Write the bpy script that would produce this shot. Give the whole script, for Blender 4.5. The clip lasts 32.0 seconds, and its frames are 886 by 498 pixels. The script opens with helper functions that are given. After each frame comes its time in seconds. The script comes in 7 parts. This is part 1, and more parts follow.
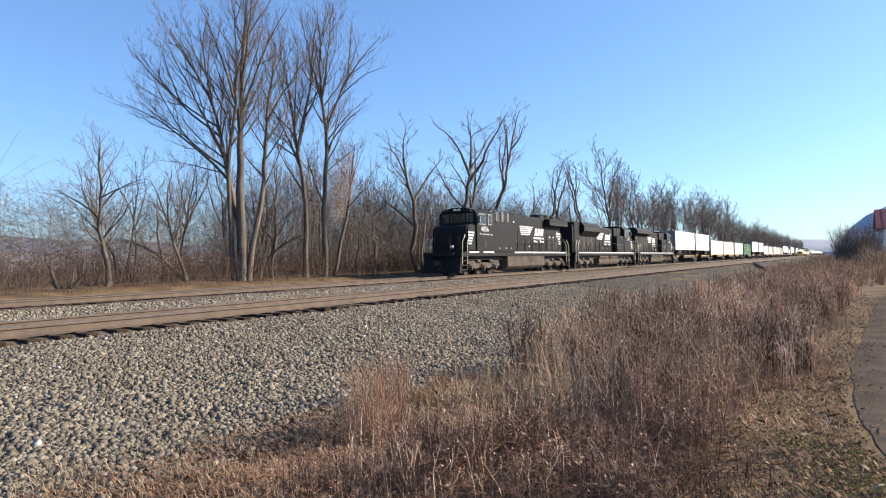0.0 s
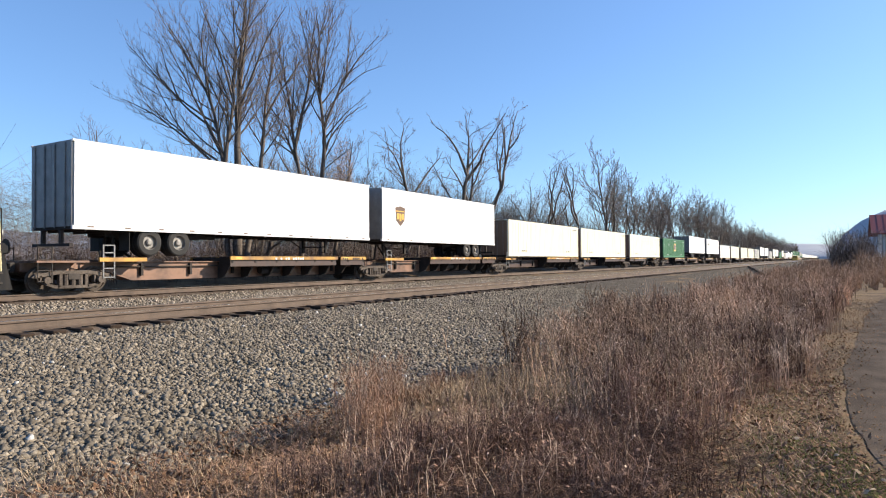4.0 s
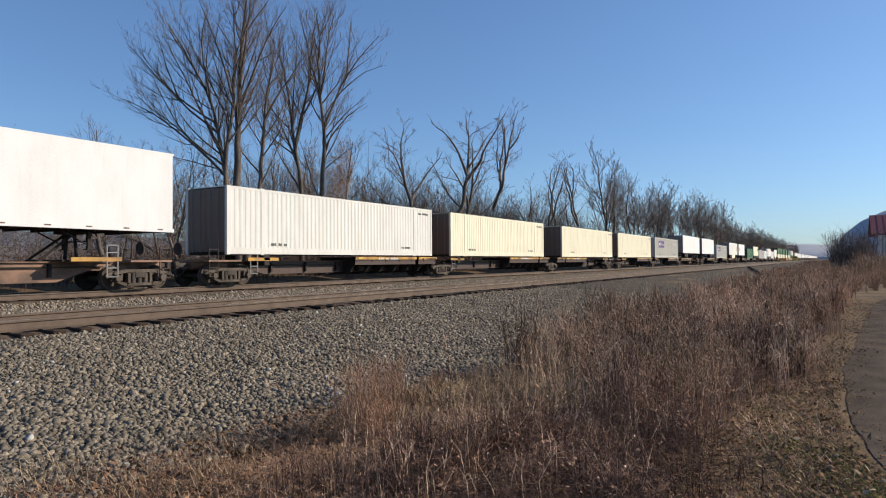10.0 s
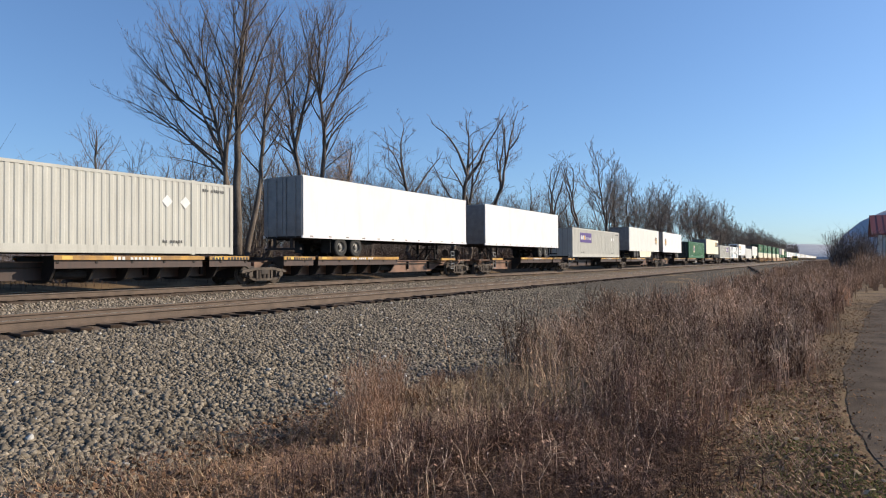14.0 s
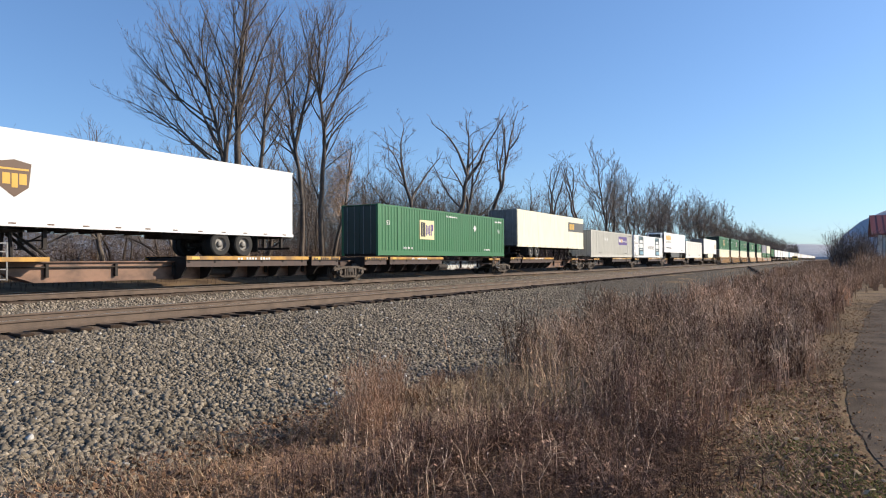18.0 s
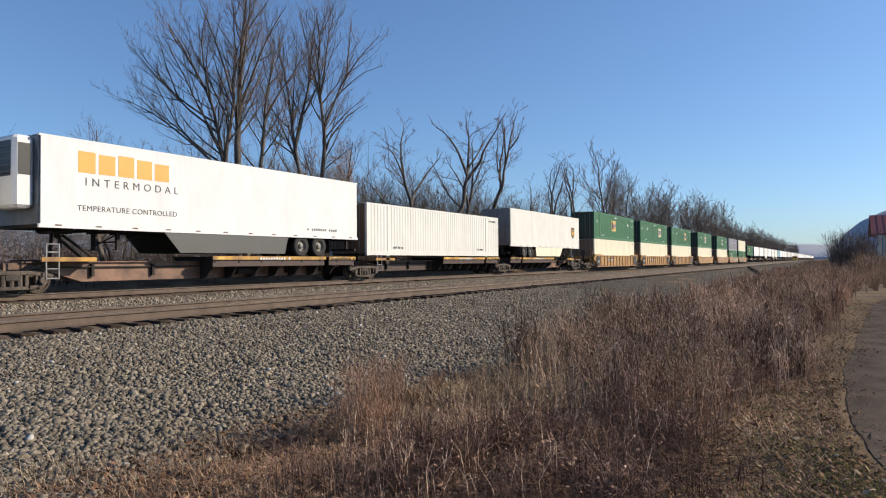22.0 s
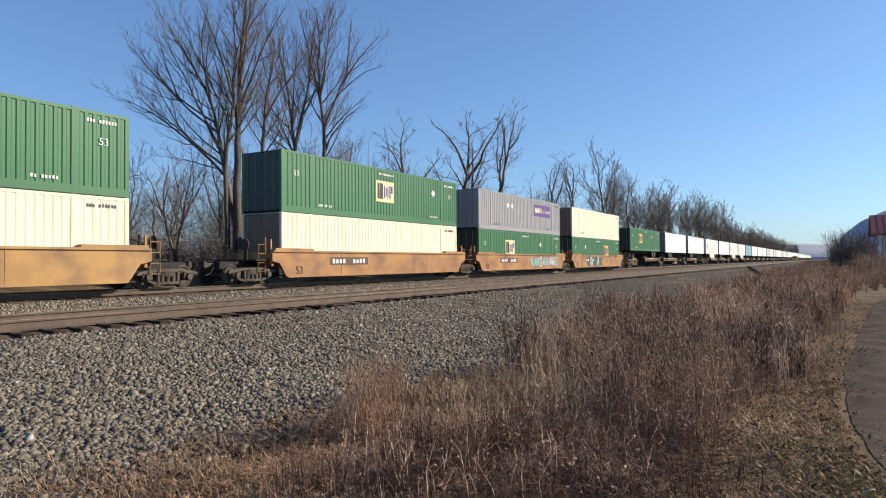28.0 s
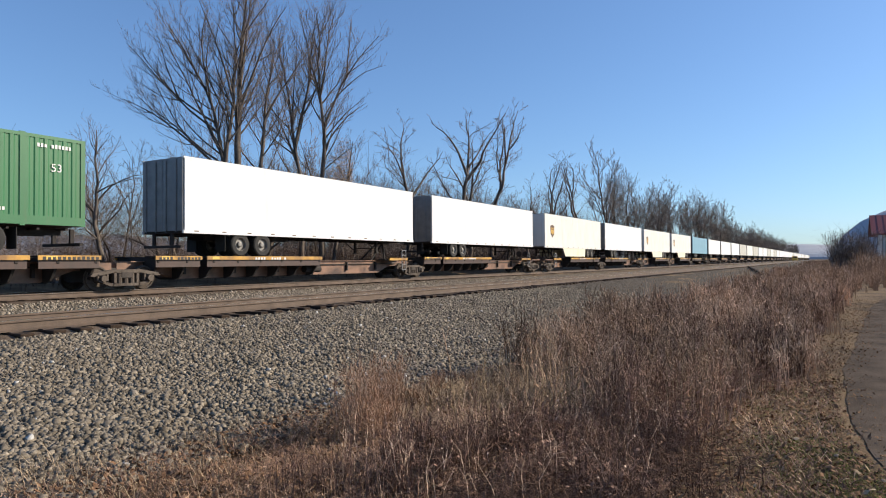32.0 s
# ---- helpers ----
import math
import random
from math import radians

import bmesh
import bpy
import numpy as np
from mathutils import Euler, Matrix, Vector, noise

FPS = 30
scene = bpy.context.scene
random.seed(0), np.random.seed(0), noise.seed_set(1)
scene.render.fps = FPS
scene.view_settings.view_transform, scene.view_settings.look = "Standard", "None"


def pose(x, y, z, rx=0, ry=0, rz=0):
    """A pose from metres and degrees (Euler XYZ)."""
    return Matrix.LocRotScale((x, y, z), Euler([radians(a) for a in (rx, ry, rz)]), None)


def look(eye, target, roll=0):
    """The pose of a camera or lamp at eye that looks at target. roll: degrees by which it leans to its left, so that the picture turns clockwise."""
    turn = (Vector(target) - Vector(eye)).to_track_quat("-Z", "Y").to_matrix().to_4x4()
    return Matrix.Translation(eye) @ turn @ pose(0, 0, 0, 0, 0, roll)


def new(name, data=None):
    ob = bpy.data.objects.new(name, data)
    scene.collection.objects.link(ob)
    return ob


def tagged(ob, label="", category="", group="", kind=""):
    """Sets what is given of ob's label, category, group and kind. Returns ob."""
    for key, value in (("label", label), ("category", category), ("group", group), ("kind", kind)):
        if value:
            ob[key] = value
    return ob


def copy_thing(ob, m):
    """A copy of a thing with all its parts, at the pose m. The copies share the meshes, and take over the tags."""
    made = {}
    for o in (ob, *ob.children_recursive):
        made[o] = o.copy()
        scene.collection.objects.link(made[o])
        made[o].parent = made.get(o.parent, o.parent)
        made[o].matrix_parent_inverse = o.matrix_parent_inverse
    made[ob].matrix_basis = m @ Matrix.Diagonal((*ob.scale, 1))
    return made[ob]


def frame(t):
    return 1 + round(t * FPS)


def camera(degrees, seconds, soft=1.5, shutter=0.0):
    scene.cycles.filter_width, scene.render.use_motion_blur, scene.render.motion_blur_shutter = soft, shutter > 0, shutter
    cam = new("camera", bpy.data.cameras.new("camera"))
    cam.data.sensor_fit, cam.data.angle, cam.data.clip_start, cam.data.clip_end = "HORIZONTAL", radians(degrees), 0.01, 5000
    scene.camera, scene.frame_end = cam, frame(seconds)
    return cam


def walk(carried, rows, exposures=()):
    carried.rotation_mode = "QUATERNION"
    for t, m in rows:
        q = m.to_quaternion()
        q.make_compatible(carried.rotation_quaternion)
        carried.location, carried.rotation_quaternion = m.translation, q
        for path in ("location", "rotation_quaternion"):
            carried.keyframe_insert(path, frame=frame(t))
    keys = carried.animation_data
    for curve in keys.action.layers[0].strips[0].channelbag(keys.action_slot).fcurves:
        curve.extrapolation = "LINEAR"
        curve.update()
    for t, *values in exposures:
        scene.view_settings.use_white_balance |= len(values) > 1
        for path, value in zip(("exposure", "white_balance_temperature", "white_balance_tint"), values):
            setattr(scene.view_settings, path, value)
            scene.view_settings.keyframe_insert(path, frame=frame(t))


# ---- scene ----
# Railway main line beside a road in winter. x runs along the tracks, y across them, z = 0 is the top of the rails.
cam = camera(68.45, 32.0, soft=1.1)
EYE = Vector((0.0, 0.0, 0.948))


def aim(yaw, pitch, roll):
    a, b = radians(yaw), radians(pitch)
    return look(EYE, EYE + Vector((math.sin(a) * math.cos(b), math.cos(a) * math.cos(b), math.sin(b))), roll)


walk(cam, [
    (0.0, aim(58.879, 1.137, -1.182)),
    (0.3, aim(59.12, 1.117, -0.85)),
    (0.5, aim(59.19, 1.110, -0.749)),
    (1.0, aim(59.195, 1.099, -0.690)),
    (1.5, aim(59.185, 1.094, -0.597)),
    (2.0, aim(59.189, 1.094, -0.525)),
    (3.0, aim(59.200, 1.092, -0.474)),
    (3.5, aim(59.202, 1.092, -0.453)),
    (5.5, aim(59.201, 1.098, -0.385)),
    (6.0, aim(59.201, 1.098, -0.383)),
    (32.0, aim(59.201, 1.098, -0.383)),
], exposures=[(0.0, 0.98), (3.5, 0.96), (5.5, 0.34), (7.2, 0.33), (8.0, 0.50), (9.0, 0.25), (10.0, 0.25), (12.0, 0.33), (14.5, 0.42), (17.0, 0.54), (18.2, 0.56), (19.0, 0.74), (20.0, 0.47), (21.0, 0.46), (22.0, 0.31), (24.0, 0.40), (25.5, 0.46), (28.0, 0.45), (32.0, 0.47)])

# ---- daylight ----
SUN_AZ, SUN_EL = radians(40), radians(27)      # azimuth from -y towards +x
world = bpy.data.worlds.new("winter_sky")
scene.world = world
world.use_nodes = True
wn = world.node_tree
wn.nodes.clear()
sky = wn.nodes.new("ShaderNodeTexSky")
sky.sky_type, sky.sun_disc = "NISHITA", False
to_sun = Vector((math.sin(SUN_AZ) * math.cos(SUN_EL), -math.cos(SUN_AZ) * math.cos(SUN_EL), math.sin(SUN_EL)))
sky.sun_elevation = SUN_EL
sky.sun_rotation = math.atan2(to_sun.x, to_sun.y)
sky.altitude, sky.air_density, sky.dust_density, sky.ozone_density = 300, 1.0, 0.7, 2.2
bg = wn.nodes.new("ShaderNodeBackground")
bg.inputs["Strength"].default_value = 0.118
wo = wn.nodes.new("ShaderNodeOutputWorld")
clear = wn.nodes.new("ShaderNodeMix")
clear.data_type, clear.blend_type = "RGBA", "MULTIPLY"
clear.inputs["Factor"].default_value = 1.0
clear.inputs["B"].default_value = (0.75, 1.0, 1.33, 1)
even = wn.nodes.new("ShaderNodeGamma")       # flattens the sky's brightness gradient
even.inputs["Gamma"].default_value = 0.82
wn.links.new(sky.outputs[0], even.inputs[0])
wn.links.new(even.outputs[0], clear.inputs["A"])
wn.links.new(clear.outputs["Result"], bg.inputs[0])
wn.links.new(bg.outputs[0], wo.inputs[0])

sun_data = bpy.data.lights.new("sun", "SUN")
sun_data.energy, sun_data.angle, sun_data.color = 5.0, radians(0.5), (1.0, 0.87, 0.70)
sun = new("sun", sun_data)
sun.matrix_world = look(to_sun * 300, (0, 0, 0))

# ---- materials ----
BASE_TONE = 0.81       # darkens every base colour; with a higher exposure this deepens the shade


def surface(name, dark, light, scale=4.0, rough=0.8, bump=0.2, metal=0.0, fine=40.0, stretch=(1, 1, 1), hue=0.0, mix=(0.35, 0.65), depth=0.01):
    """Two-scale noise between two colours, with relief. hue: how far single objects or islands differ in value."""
    dark, light = tuple(c * BASE_TONE for c in dark), tuple(c * BASE_TONE for c in light)
    m = bpy.data.materials.new(name)
    m.use_nodes = True
    nt = m.node_tree
    n, l = nt.nodes, nt.links
    bsdf = n["Principled BSDF"]
    co = n.new("ShaderNodeTexCoord")
    mp = n.new("ShaderNodeMapping")
    mp.inputs["Scale"].default_value = stretch
    l.new(co.outputs["Object"], mp.inputs[0])
    n1, n2 = n.new("ShaderNodeTexNoise"), n.new("ShaderNodeTexNoise")
    n1.inputs["Scale"].default_value, n1.inputs["Detail"].default_value = scale, 5
    n2.inputs["Scale"].default_value, n2.inputs["Detail"].default_value = fine, 3
    l.new(mp.outputs[0], n1.inputs["Vector"])
    l.new(mp.outputs[0], n2.inputs["Vector"])
    add = n.new("ShaderNodeMath")
    add.operation = "MULTIPLY_ADD"
    add.inputs[1].default_value, add.inputs[2].default_value = 0.45, 0.0
    half = n.new("ShaderNodeMath")
    half.operation = "MULTIPLY_ADD"
    half.inputs[1].default_value = 0.55
    l.new(n2.outputs[0], add.inputs[0])
    l.new(n1.outputs[0], half.inputs[0])
    l.new(add.outputs[0], half.inputs[2])
    ramp = n.new("ShaderNodeValToRGB")
    ramp.color_ramp.elements[0].position, ramp.color_ramp.elements[1].position = mix
    ramp.color_ramp.elements[0].color, ramp.color_ramp.elements[1].color = (*dark, 1), (*light, 1)
    l.new(half.outputs[0], ramp.inputs[0])
    colour = ramp.outputs[0]
    if hue:
        info, geo = n.new("ShaderNodeObjectInfo"), n.new("ShaderNodeNewGeometry")
        both = n.new("ShaderNodeMath")
        both.operation = "ADD"
        l.new(info.outputs["Random"], both.inputs[0])
        l.new(geo.outputs["Random Per Island"], both.inputs[1])
        rng = n.new("ShaderNodeMapRange")
        rng.inputs["From Max"].default_value = 2.0
        rng.inputs["To Min"].default_value, rng.inputs["To Max"].default_value = 1 - hue, 1 + hue
        l.new(both.outputs[0], rng.inputs[0])
        hsv = n.new("ShaderNodeHueSaturation")
        l.new(rng.outputs[0], hsv.inputs["Value"])
        l.new(colour, hsv.inputs["Color"])
        colour = hsv.outputs[0]
    l.new(colour, bsdf.inputs["Base Color"])
    bsdf.inputs["Roughness"].default_value, bsdf.inputs["Metallic"].default_value = rough, metal
    if rough >= 0.9:
        bsdf.inputs["Specular IOR Level"].default_value = 0.15
    if bump:
        bp = n.new("ShaderNodeBump")
        bp.inputs["Strength"].default_value, bp.inputs["Distance"].default_value = bump, depth
        l.new(half.outputs[0], bp.inputs["Height"])
        l.new(bp.outputs[0], bsdf.inputs["Normal"])
    return m


def painted(name, colour, dirt=(0.12, 0.09, 0.06), amount=0.3, rough=0.5, metal=0.0, run=(3.0, 3.0, 0.25)):
    """Weathered paint: faded in patches, with streaks of dirt that run down."""
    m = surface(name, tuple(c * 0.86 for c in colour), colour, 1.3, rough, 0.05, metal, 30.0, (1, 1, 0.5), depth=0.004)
    n, l = m.node_tree.nodes, m.node_tree.links
    bsdf = n["Principled BSDF"]
    base = bsdf.inputs["Base Color"].links[0].from_socket
    co = n.new("ShaderNodeTexCoord")
    mp = n.new("ShaderNodeMapping")
    mp.inputs["Scale"].default_value = run
    l.new(co.outputs["Object"], mp.inputs[0])
    streak = n.new("ShaderNodeTexNoise")
    streak.inputs["Scale"].default_value, streak.inputs["Detail"].default_value = 2.2, 6
    l.new(mp.outputs[0], streak.inputs["Vector"])
    rng = n.new("ShaderNodeMapRange")
    rng.inputs["From Min"].default_value, rng.inputs["From Max"].default_value = (0.52, 0.75) if amount < 0.4 else (0.40, 0.66)
    rng.inputs["To Max"].default_value = amount
    l.new(streak.outputs[0], rng.inputs[0])
    mix = n.new("ShaderNodeMix")
    mix.data_type = "RGBA"
    mix.inputs["B"].default_value = (*dirt, 1)
    l.new(rng.outputs[0], mix.inputs["Factor"])
    l.new(base, mix.inputs["A"])
    l.new(mix.outputs["Result"], bsdf.inputs["Base Color"])
    return m


M = {}
M["ground"] = surface("dead_grass_soil", (0.055, 0.036, 0.022), (0.25, 0.168, 0.092), 0.7, 0.95, 0.6, fine=45, depth=0.03)
M["asphalt"] = surface("old_asphalt", (0.060, 0.047, 0.038), (0.15, 0.118, 0.092), 1.6, 0.95, 0.7, fine=120, depth=0.008, mix=(0.38, 0.62))
M["asphalt"].node_tree.nodes["Principled BSDF"].inputs["Specular IOR Level"].default_value = 0.03
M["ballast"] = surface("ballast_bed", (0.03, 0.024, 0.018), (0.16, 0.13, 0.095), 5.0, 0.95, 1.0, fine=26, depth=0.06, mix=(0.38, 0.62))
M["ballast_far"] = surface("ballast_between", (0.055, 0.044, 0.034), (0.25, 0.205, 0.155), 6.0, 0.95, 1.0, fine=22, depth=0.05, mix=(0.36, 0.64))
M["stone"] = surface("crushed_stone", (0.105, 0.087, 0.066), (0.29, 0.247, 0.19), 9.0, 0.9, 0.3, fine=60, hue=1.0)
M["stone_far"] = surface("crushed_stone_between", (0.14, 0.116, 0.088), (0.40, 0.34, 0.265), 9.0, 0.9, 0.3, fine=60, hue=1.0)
M["stone_pale"] = surface("pale_quartz_stone", (0.40, 0.385, 0.35), (0.66, 0.64, 0.60), 9.0, 0.8, 0.3, fine=60)
M["rust_bed"] = surface("rust_stained_ballast", (0.06, 0.045, 0.034), (0.20, 0.148, 0.108), 3.0, 0.95, 0.9, fine=30, depth=0.04)
M["tie"] = surface("creosoted_timber", (0.020, 0.013, 0.009), (0.085, 0.058, 0.041), 3.0, 0.9, 0.5, fine=40, stretch=(1, 0.15, 1), hue=0.3)
M["rail"] = surface("rusty_rail_steel", (0.075, 0.053, 0.039), (0.18, 0.128, 0.094), 2.0, 0.75, 0.2, 0.2, fine=60)
M["railtop"] = surface("polished_rail_head", (0.62, 0.61, 0.60), (0.80, 0.79, 0.77), 2.0, 0.20, 0.02, 1.0)
M["bark"] = surface("grey_brown_bark", (0.075, 0.06, 0.05), (0.24, 0.20, 0.165), 3.0, 0.95, 0.8, fine=25, stretch=(1, 1, 0.2), depth=0.03, hue=0.2)
M["twig"] = surface("bare_twigs", (0.145, 0.115, 0.10), (0.28, 0.23, 0.20), 0.6, 0.95, 0.0, hue=0.2)
# far brush and far twigs: distance haze painted in as paler base colours
M["brush_far"] = surface("haze_tinted_brush", (0.13, 0.105, 0.10), (0.22, 0.18, 0.17), 0.5, 1.0, 0.0, hue=0.25)
M["twig_far"] = surface("haze_tinted_twigs", (0.16, 0.132, 0.118), (0.30, 0.252, 0.225), 0.3, 1.0, 0.0, hue=0.25)
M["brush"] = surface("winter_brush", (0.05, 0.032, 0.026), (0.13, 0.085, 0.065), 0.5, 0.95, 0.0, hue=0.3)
M["weed_red"] = surface("reddish_dry_weeds", (0.11, 0.067, 0.045), (0.72, 0.485, 0.325), 0.8, 0.95, 0.0, hue=0.75, mix=(0.41, 0.60))
M["weed_grey"] = surface("grey_dry_stalks", (0.14, 0.09, 0.06), (0.78, 0.58, 0.42), 0.9, 0.95, 0.0, hue=0.8, mix=(0.40, 0.60))
# dark weeds; shade inside tangle and undergrowth is put into this colour too
M["weed_dark"] = surface("dark_dry_weeds", (0.055, 0.033, 0.024), (0.32, 0.196, 0.14), 0.9, 0.95, 0.0, hue=0.7)
M["weed_copper"] = surface("copper_brown_herbs", (0.19, 0.112, 0.072), (0.50, 0.315, 0.20), 0.8, 0.95, 0.0, hue=0.5)
M["weed_rust"] = surface("orange_brown_brush", (0.25, 0.158, 0.10), (0.62, 0.42, 0.275), 0.5, 0.95, 0.0, hue=0.5)
M["straw"] = surface("pale_dead_grass", (0.30, 0.205, 0.12), (0.60, 0.46, 0.30), 1.2, 0.95, 0.0, hue=0.3)
M["mossgrass"] = surface("dull_green_grass", (0.09, 0.095, 0.026), (0.22, 0.215, 0.065), 1.2, 0.95, 0.0, hue=0.3)
M["leaf"] = surface("fallen_leaf", (0.14, 0.075, 0.04), (0.36, 0.21, 0.12), 3.0, 0.9, 0.0, hue=0.4)
# the next two hill colours have blue-grey distance haze put into them
M["hill"] = surface("haze_tinted_hill", (0.150, 0.165, 0.205), (0.195, 0.212, 0.255), 0.02, 1.0, 0.0, fine=0.2)
M["hill_pale"] = surface("haze_tinted_pale_hill", (0.40, 0.42, 0.46), (0.48, 0.50, 0.54), 0.02, 1.0, 0.0, fine=0.2)
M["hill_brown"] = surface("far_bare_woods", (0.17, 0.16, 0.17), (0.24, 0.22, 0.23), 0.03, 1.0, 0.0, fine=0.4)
M["white"] = painted("white_trailer_skin", (0.90, 0.90, 0.89), amount=0.07, rough=0.35)
M["offwhite"] = painted("greyish_white_skin", (0.83, 0.825, 0.775), dirt=(0.42, 0.35, 0.25), amount=0.25, rough=0.4)
# brown and green for container ends, with those faces' shade put into the colour
M["end_brown"] = painted("shaded_brown_door_paint", (0.20, 0.125, 0.085), amount=0.4)
M["end_dark"] = painted("shaded_green_door_paint", (0.016, 0.045, 0.03), dirt=(0.03, 0.025, 0.02), amount=0.4)
# dark brown that includes the shade under containers and decks
M["sill_dark"] = painted("shaded_brown_sill", (0.075, 0.038, 0.027), dirt=(0.03, 0.02, 0.016), amount=0.6)
M["cream"] = painted("cream_paint", (0.93, 0.885, 0.69), dirt=(0.46, 0.33, 0.17), amount=0.32)
M["greycont"] = painted("light_grey_paint", (0.60, 0.59, 0.53), amount=0.2)
M["silver"] = painted("silver_grey_paint", (0.40, 0.40, 0.42), amount=0.15)
M["green"] = painted("green_paint", (0.028, 0.175, 0.062), amount=0.14)
M["skyblue"] = painted("light_blue_paint", (0.20, 0.40, 0.52), amount=0.12)
for matt_paint in ("white", "offwhite", "cream", "greycont", "silver"):      # matt, so sides seen at a grazing angle don't mirror the sky
    M[matt_paint].node_tree.nodes["Principled BSDF"].inputs["Specular IOR Level"].default_value = 0.12
    M[matt_paint].node_tree.nodes["Principled BSDF"].inputs["Roughness"].default_value = 0.7
M["black"] = painted("black_paint", (0.011, 0.011, 0.012), dirt=(0.07, 0.055, 0.042), amount=0.22, rough=0.62)
M["black"].node_tree.nodes["Principled BSDF"].inputs["Specular IOR Level"].default_value = 0.2
M["iron"] = surface("grimy_cast_steel", (0.022, 0.018, 0.016), (0.10, 0.08, 0.065), 2.5, 0.8, 0.4, 0.2, fine=40)
M["dark"] = surface("dark_underframe", (0.012, 0.010, 0.009), (0.045, 0.035, 0.03), 2.0, 0.85, 0.3, fine=30)
M["sill"] = painted("faded_brown_sill", (0.29, 0.155, 0.095), dirt=(0.05, 0.026, 0.017), amount=0.95, run=(0.55, 1.0, 0.8))
M["yellow"] = painted("faded_yellow_paint", (0.62, 0.33, 0.05), dirt=(0.10, 0.05, 0.03), amount=0.75, run=(0.7, 1.0, 0.5))
M["orange"] = painted("faded_orange_paint", (0.50, 0.25, 0.078), dirt=(0.19, 0.09, 0.042), amount=0.9, run=(0.35, 0.5, 0.5))
M["tan"] = painted("weathered_tan_paint", (0.52, 0.285, 0.08), dirt=(0.19, 0.095, 0.042), amount=0.85, run=(0.4, 0.6, 0.5))
M["dusty"] = surface("dust_covered_steel", (0.05, 0.040, 0.033), (0.17, 0.14, 0.115), 1.2, 0.9, 0.3, 0.0, fine=25)
M["frame"] = painted("pale_window_frame", (0.6, 0.6, 0.58), amount=0.15)
M["rubber"] = surface("tyre_rubber", (0.012, 0.012, 0.012), (0.035, 0.033, 0.03), 3, 0.85, 0.2)
M["alloy"] = surface("dull_wheel_metal", (0.14, 0.13, 0.12), (0.30, 0.29, 0.27), 3, 0.55, 0.1, 0.7)
M["markwhite"] = painted("white_marking", (0.80, 0.80, 0.78), amount=0.1)
M["markblack"] = painted("black_marking", (0.02, 0.02, 0.02), amount=0.05)
M["markyellow"] = painted("yellow_decal", (0.78, 0.52, 0.10), amount=0.08)
M["markpale"] = painted("pale_yellow_decal", (0.82, 0.74, 0.42), amount=0.06)
M["markpurple"] = painted("purple_decal", (0.10, 0.05, 0.24), amount=0.05)
M["markbrown"] = painted("brown_decal", (0.12, 0.06, 0.03), amount=0.05)
M["markgold"] = painted("gold_decal", (0.72, 0.42, 0.05), amount=0.05)
M["markgrey"] = painted("dark_grey_band", (0.09, 0.09, 0.085), amount=0.05)
M["markteal"] = painted("dark_teal_decal", (0.03, 0.065, 0.075), amount=0.05)
M["markorange"] = painted("orange_lettering", (0.80, 0.42, 0.06), amount=0.05)
M["graffiti"] = painted("pale_spray_paint", (0.62, 0.62, 0.58), amount=0.25)
M["graffiti2"] = painted("turquoise_spray_paint", (0.22, 0.52, 0.46), amount=0.25)
M["graffiti3"] = painted("grey_spray_paint", (0.30, 0.27, 0.24), amount=0.2)
M["graffiti4"] = painted("dark_green_spray_paint", (0.05, 0.12, 0.085), amount=0.25)
M["markred"] = painted("brownish_red_spray", (0.36, 0.12, 0.10), amount=0.2)
M["steelgrey"] = surface("grey_galvanised_steel", (0.17, 0.17, 0.17), (0.30, 0.30, 0.30), 2, 0.55, 0.1, 0.3)
M["lamp"] = surface("clear_lamp_lens", (0.5, 0.5, 0.48), (0.7, 0.7, 0.68), 5, 0.1, 0.0)
M["glass"] = surface("dark_cab_glass", (0.010, 0.012, 0.014), (0.02, 0.022, 0.025), 2, 0.06, 0.0)
M["roofred"] = painted("red_metal_roof", (0.24, 0.045, 0.04), amount=0.2)
M["plaster"] = painted("pale_wall_paint", (0.60, 0.57, 0.53), amount=0.15)


# ---- mesh tools ----
def part(name, bm, material, parent, label=""):
    """Links a bmesh, or a ready mesh, as one mesh object under a thing or part."""
    if isinstance(bm, bmesh.types.BMesh):
        me = bpy.data.meshes.new(name)
        bm.to_mesh(me)
        bm.free()
    else:
        me = bm
    if not me.materials:
        me.materials.append(material)
    ob = new(name, me)
    ob.parent = parent
    if label:
        ob["label"] = label
    if name in ("small_print", "underframe", "pipe_bracket", "reflector_strip", "branch", "crown"):
        ob["kind"] = "stuff"
    return ob


def block(bm, x0, x1, y0, y1, z0, z1, r=0.0):
    """A box with its upright and long edges broken by r."""
    if r <= 0:
        v = [bm.verts.new((x, y, z)) for z in (z0, z1) for x, y in ((x0, y0), (x1, y0), (x1, y1), (x0, y1))]
        for f in ((3, 2, 1, 0), (4, 5, 6, 7), (0, 1, 5, 4), (1, 2, 6, 5), (2, 3, 7, 6), (3, 0, 4, 7)):
            bm.faces.new([v[i] for i in f])
        return
    rings = []
    for z, s in ((z0, r), (z0 + r, 0), (z1 - r, 0), (z1, r)):
        a, b, c, d = x0 + s, x1 - s, y0 + s, y1 - s
        k = r if s == 0 else r * 0.6
        pts = ((a + k, c), (b - k, c), (b, c + k), (b, d - k), (b - k, d), (a + k, d), (a, d - k), (a, c + k))
        rings.append([bm.verts.new((x, y, z)) for x, y in pts])
    bm.faces.new(rings[0][::-1])
    bm.faces.new(rings[-1])
    for lo, hi in zip(rings, rings[1:]):
        for i in range(8):
            j = (i + 1) % 8
            bm.faces.new((lo[i], lo[j], hi[j], hi[i]))


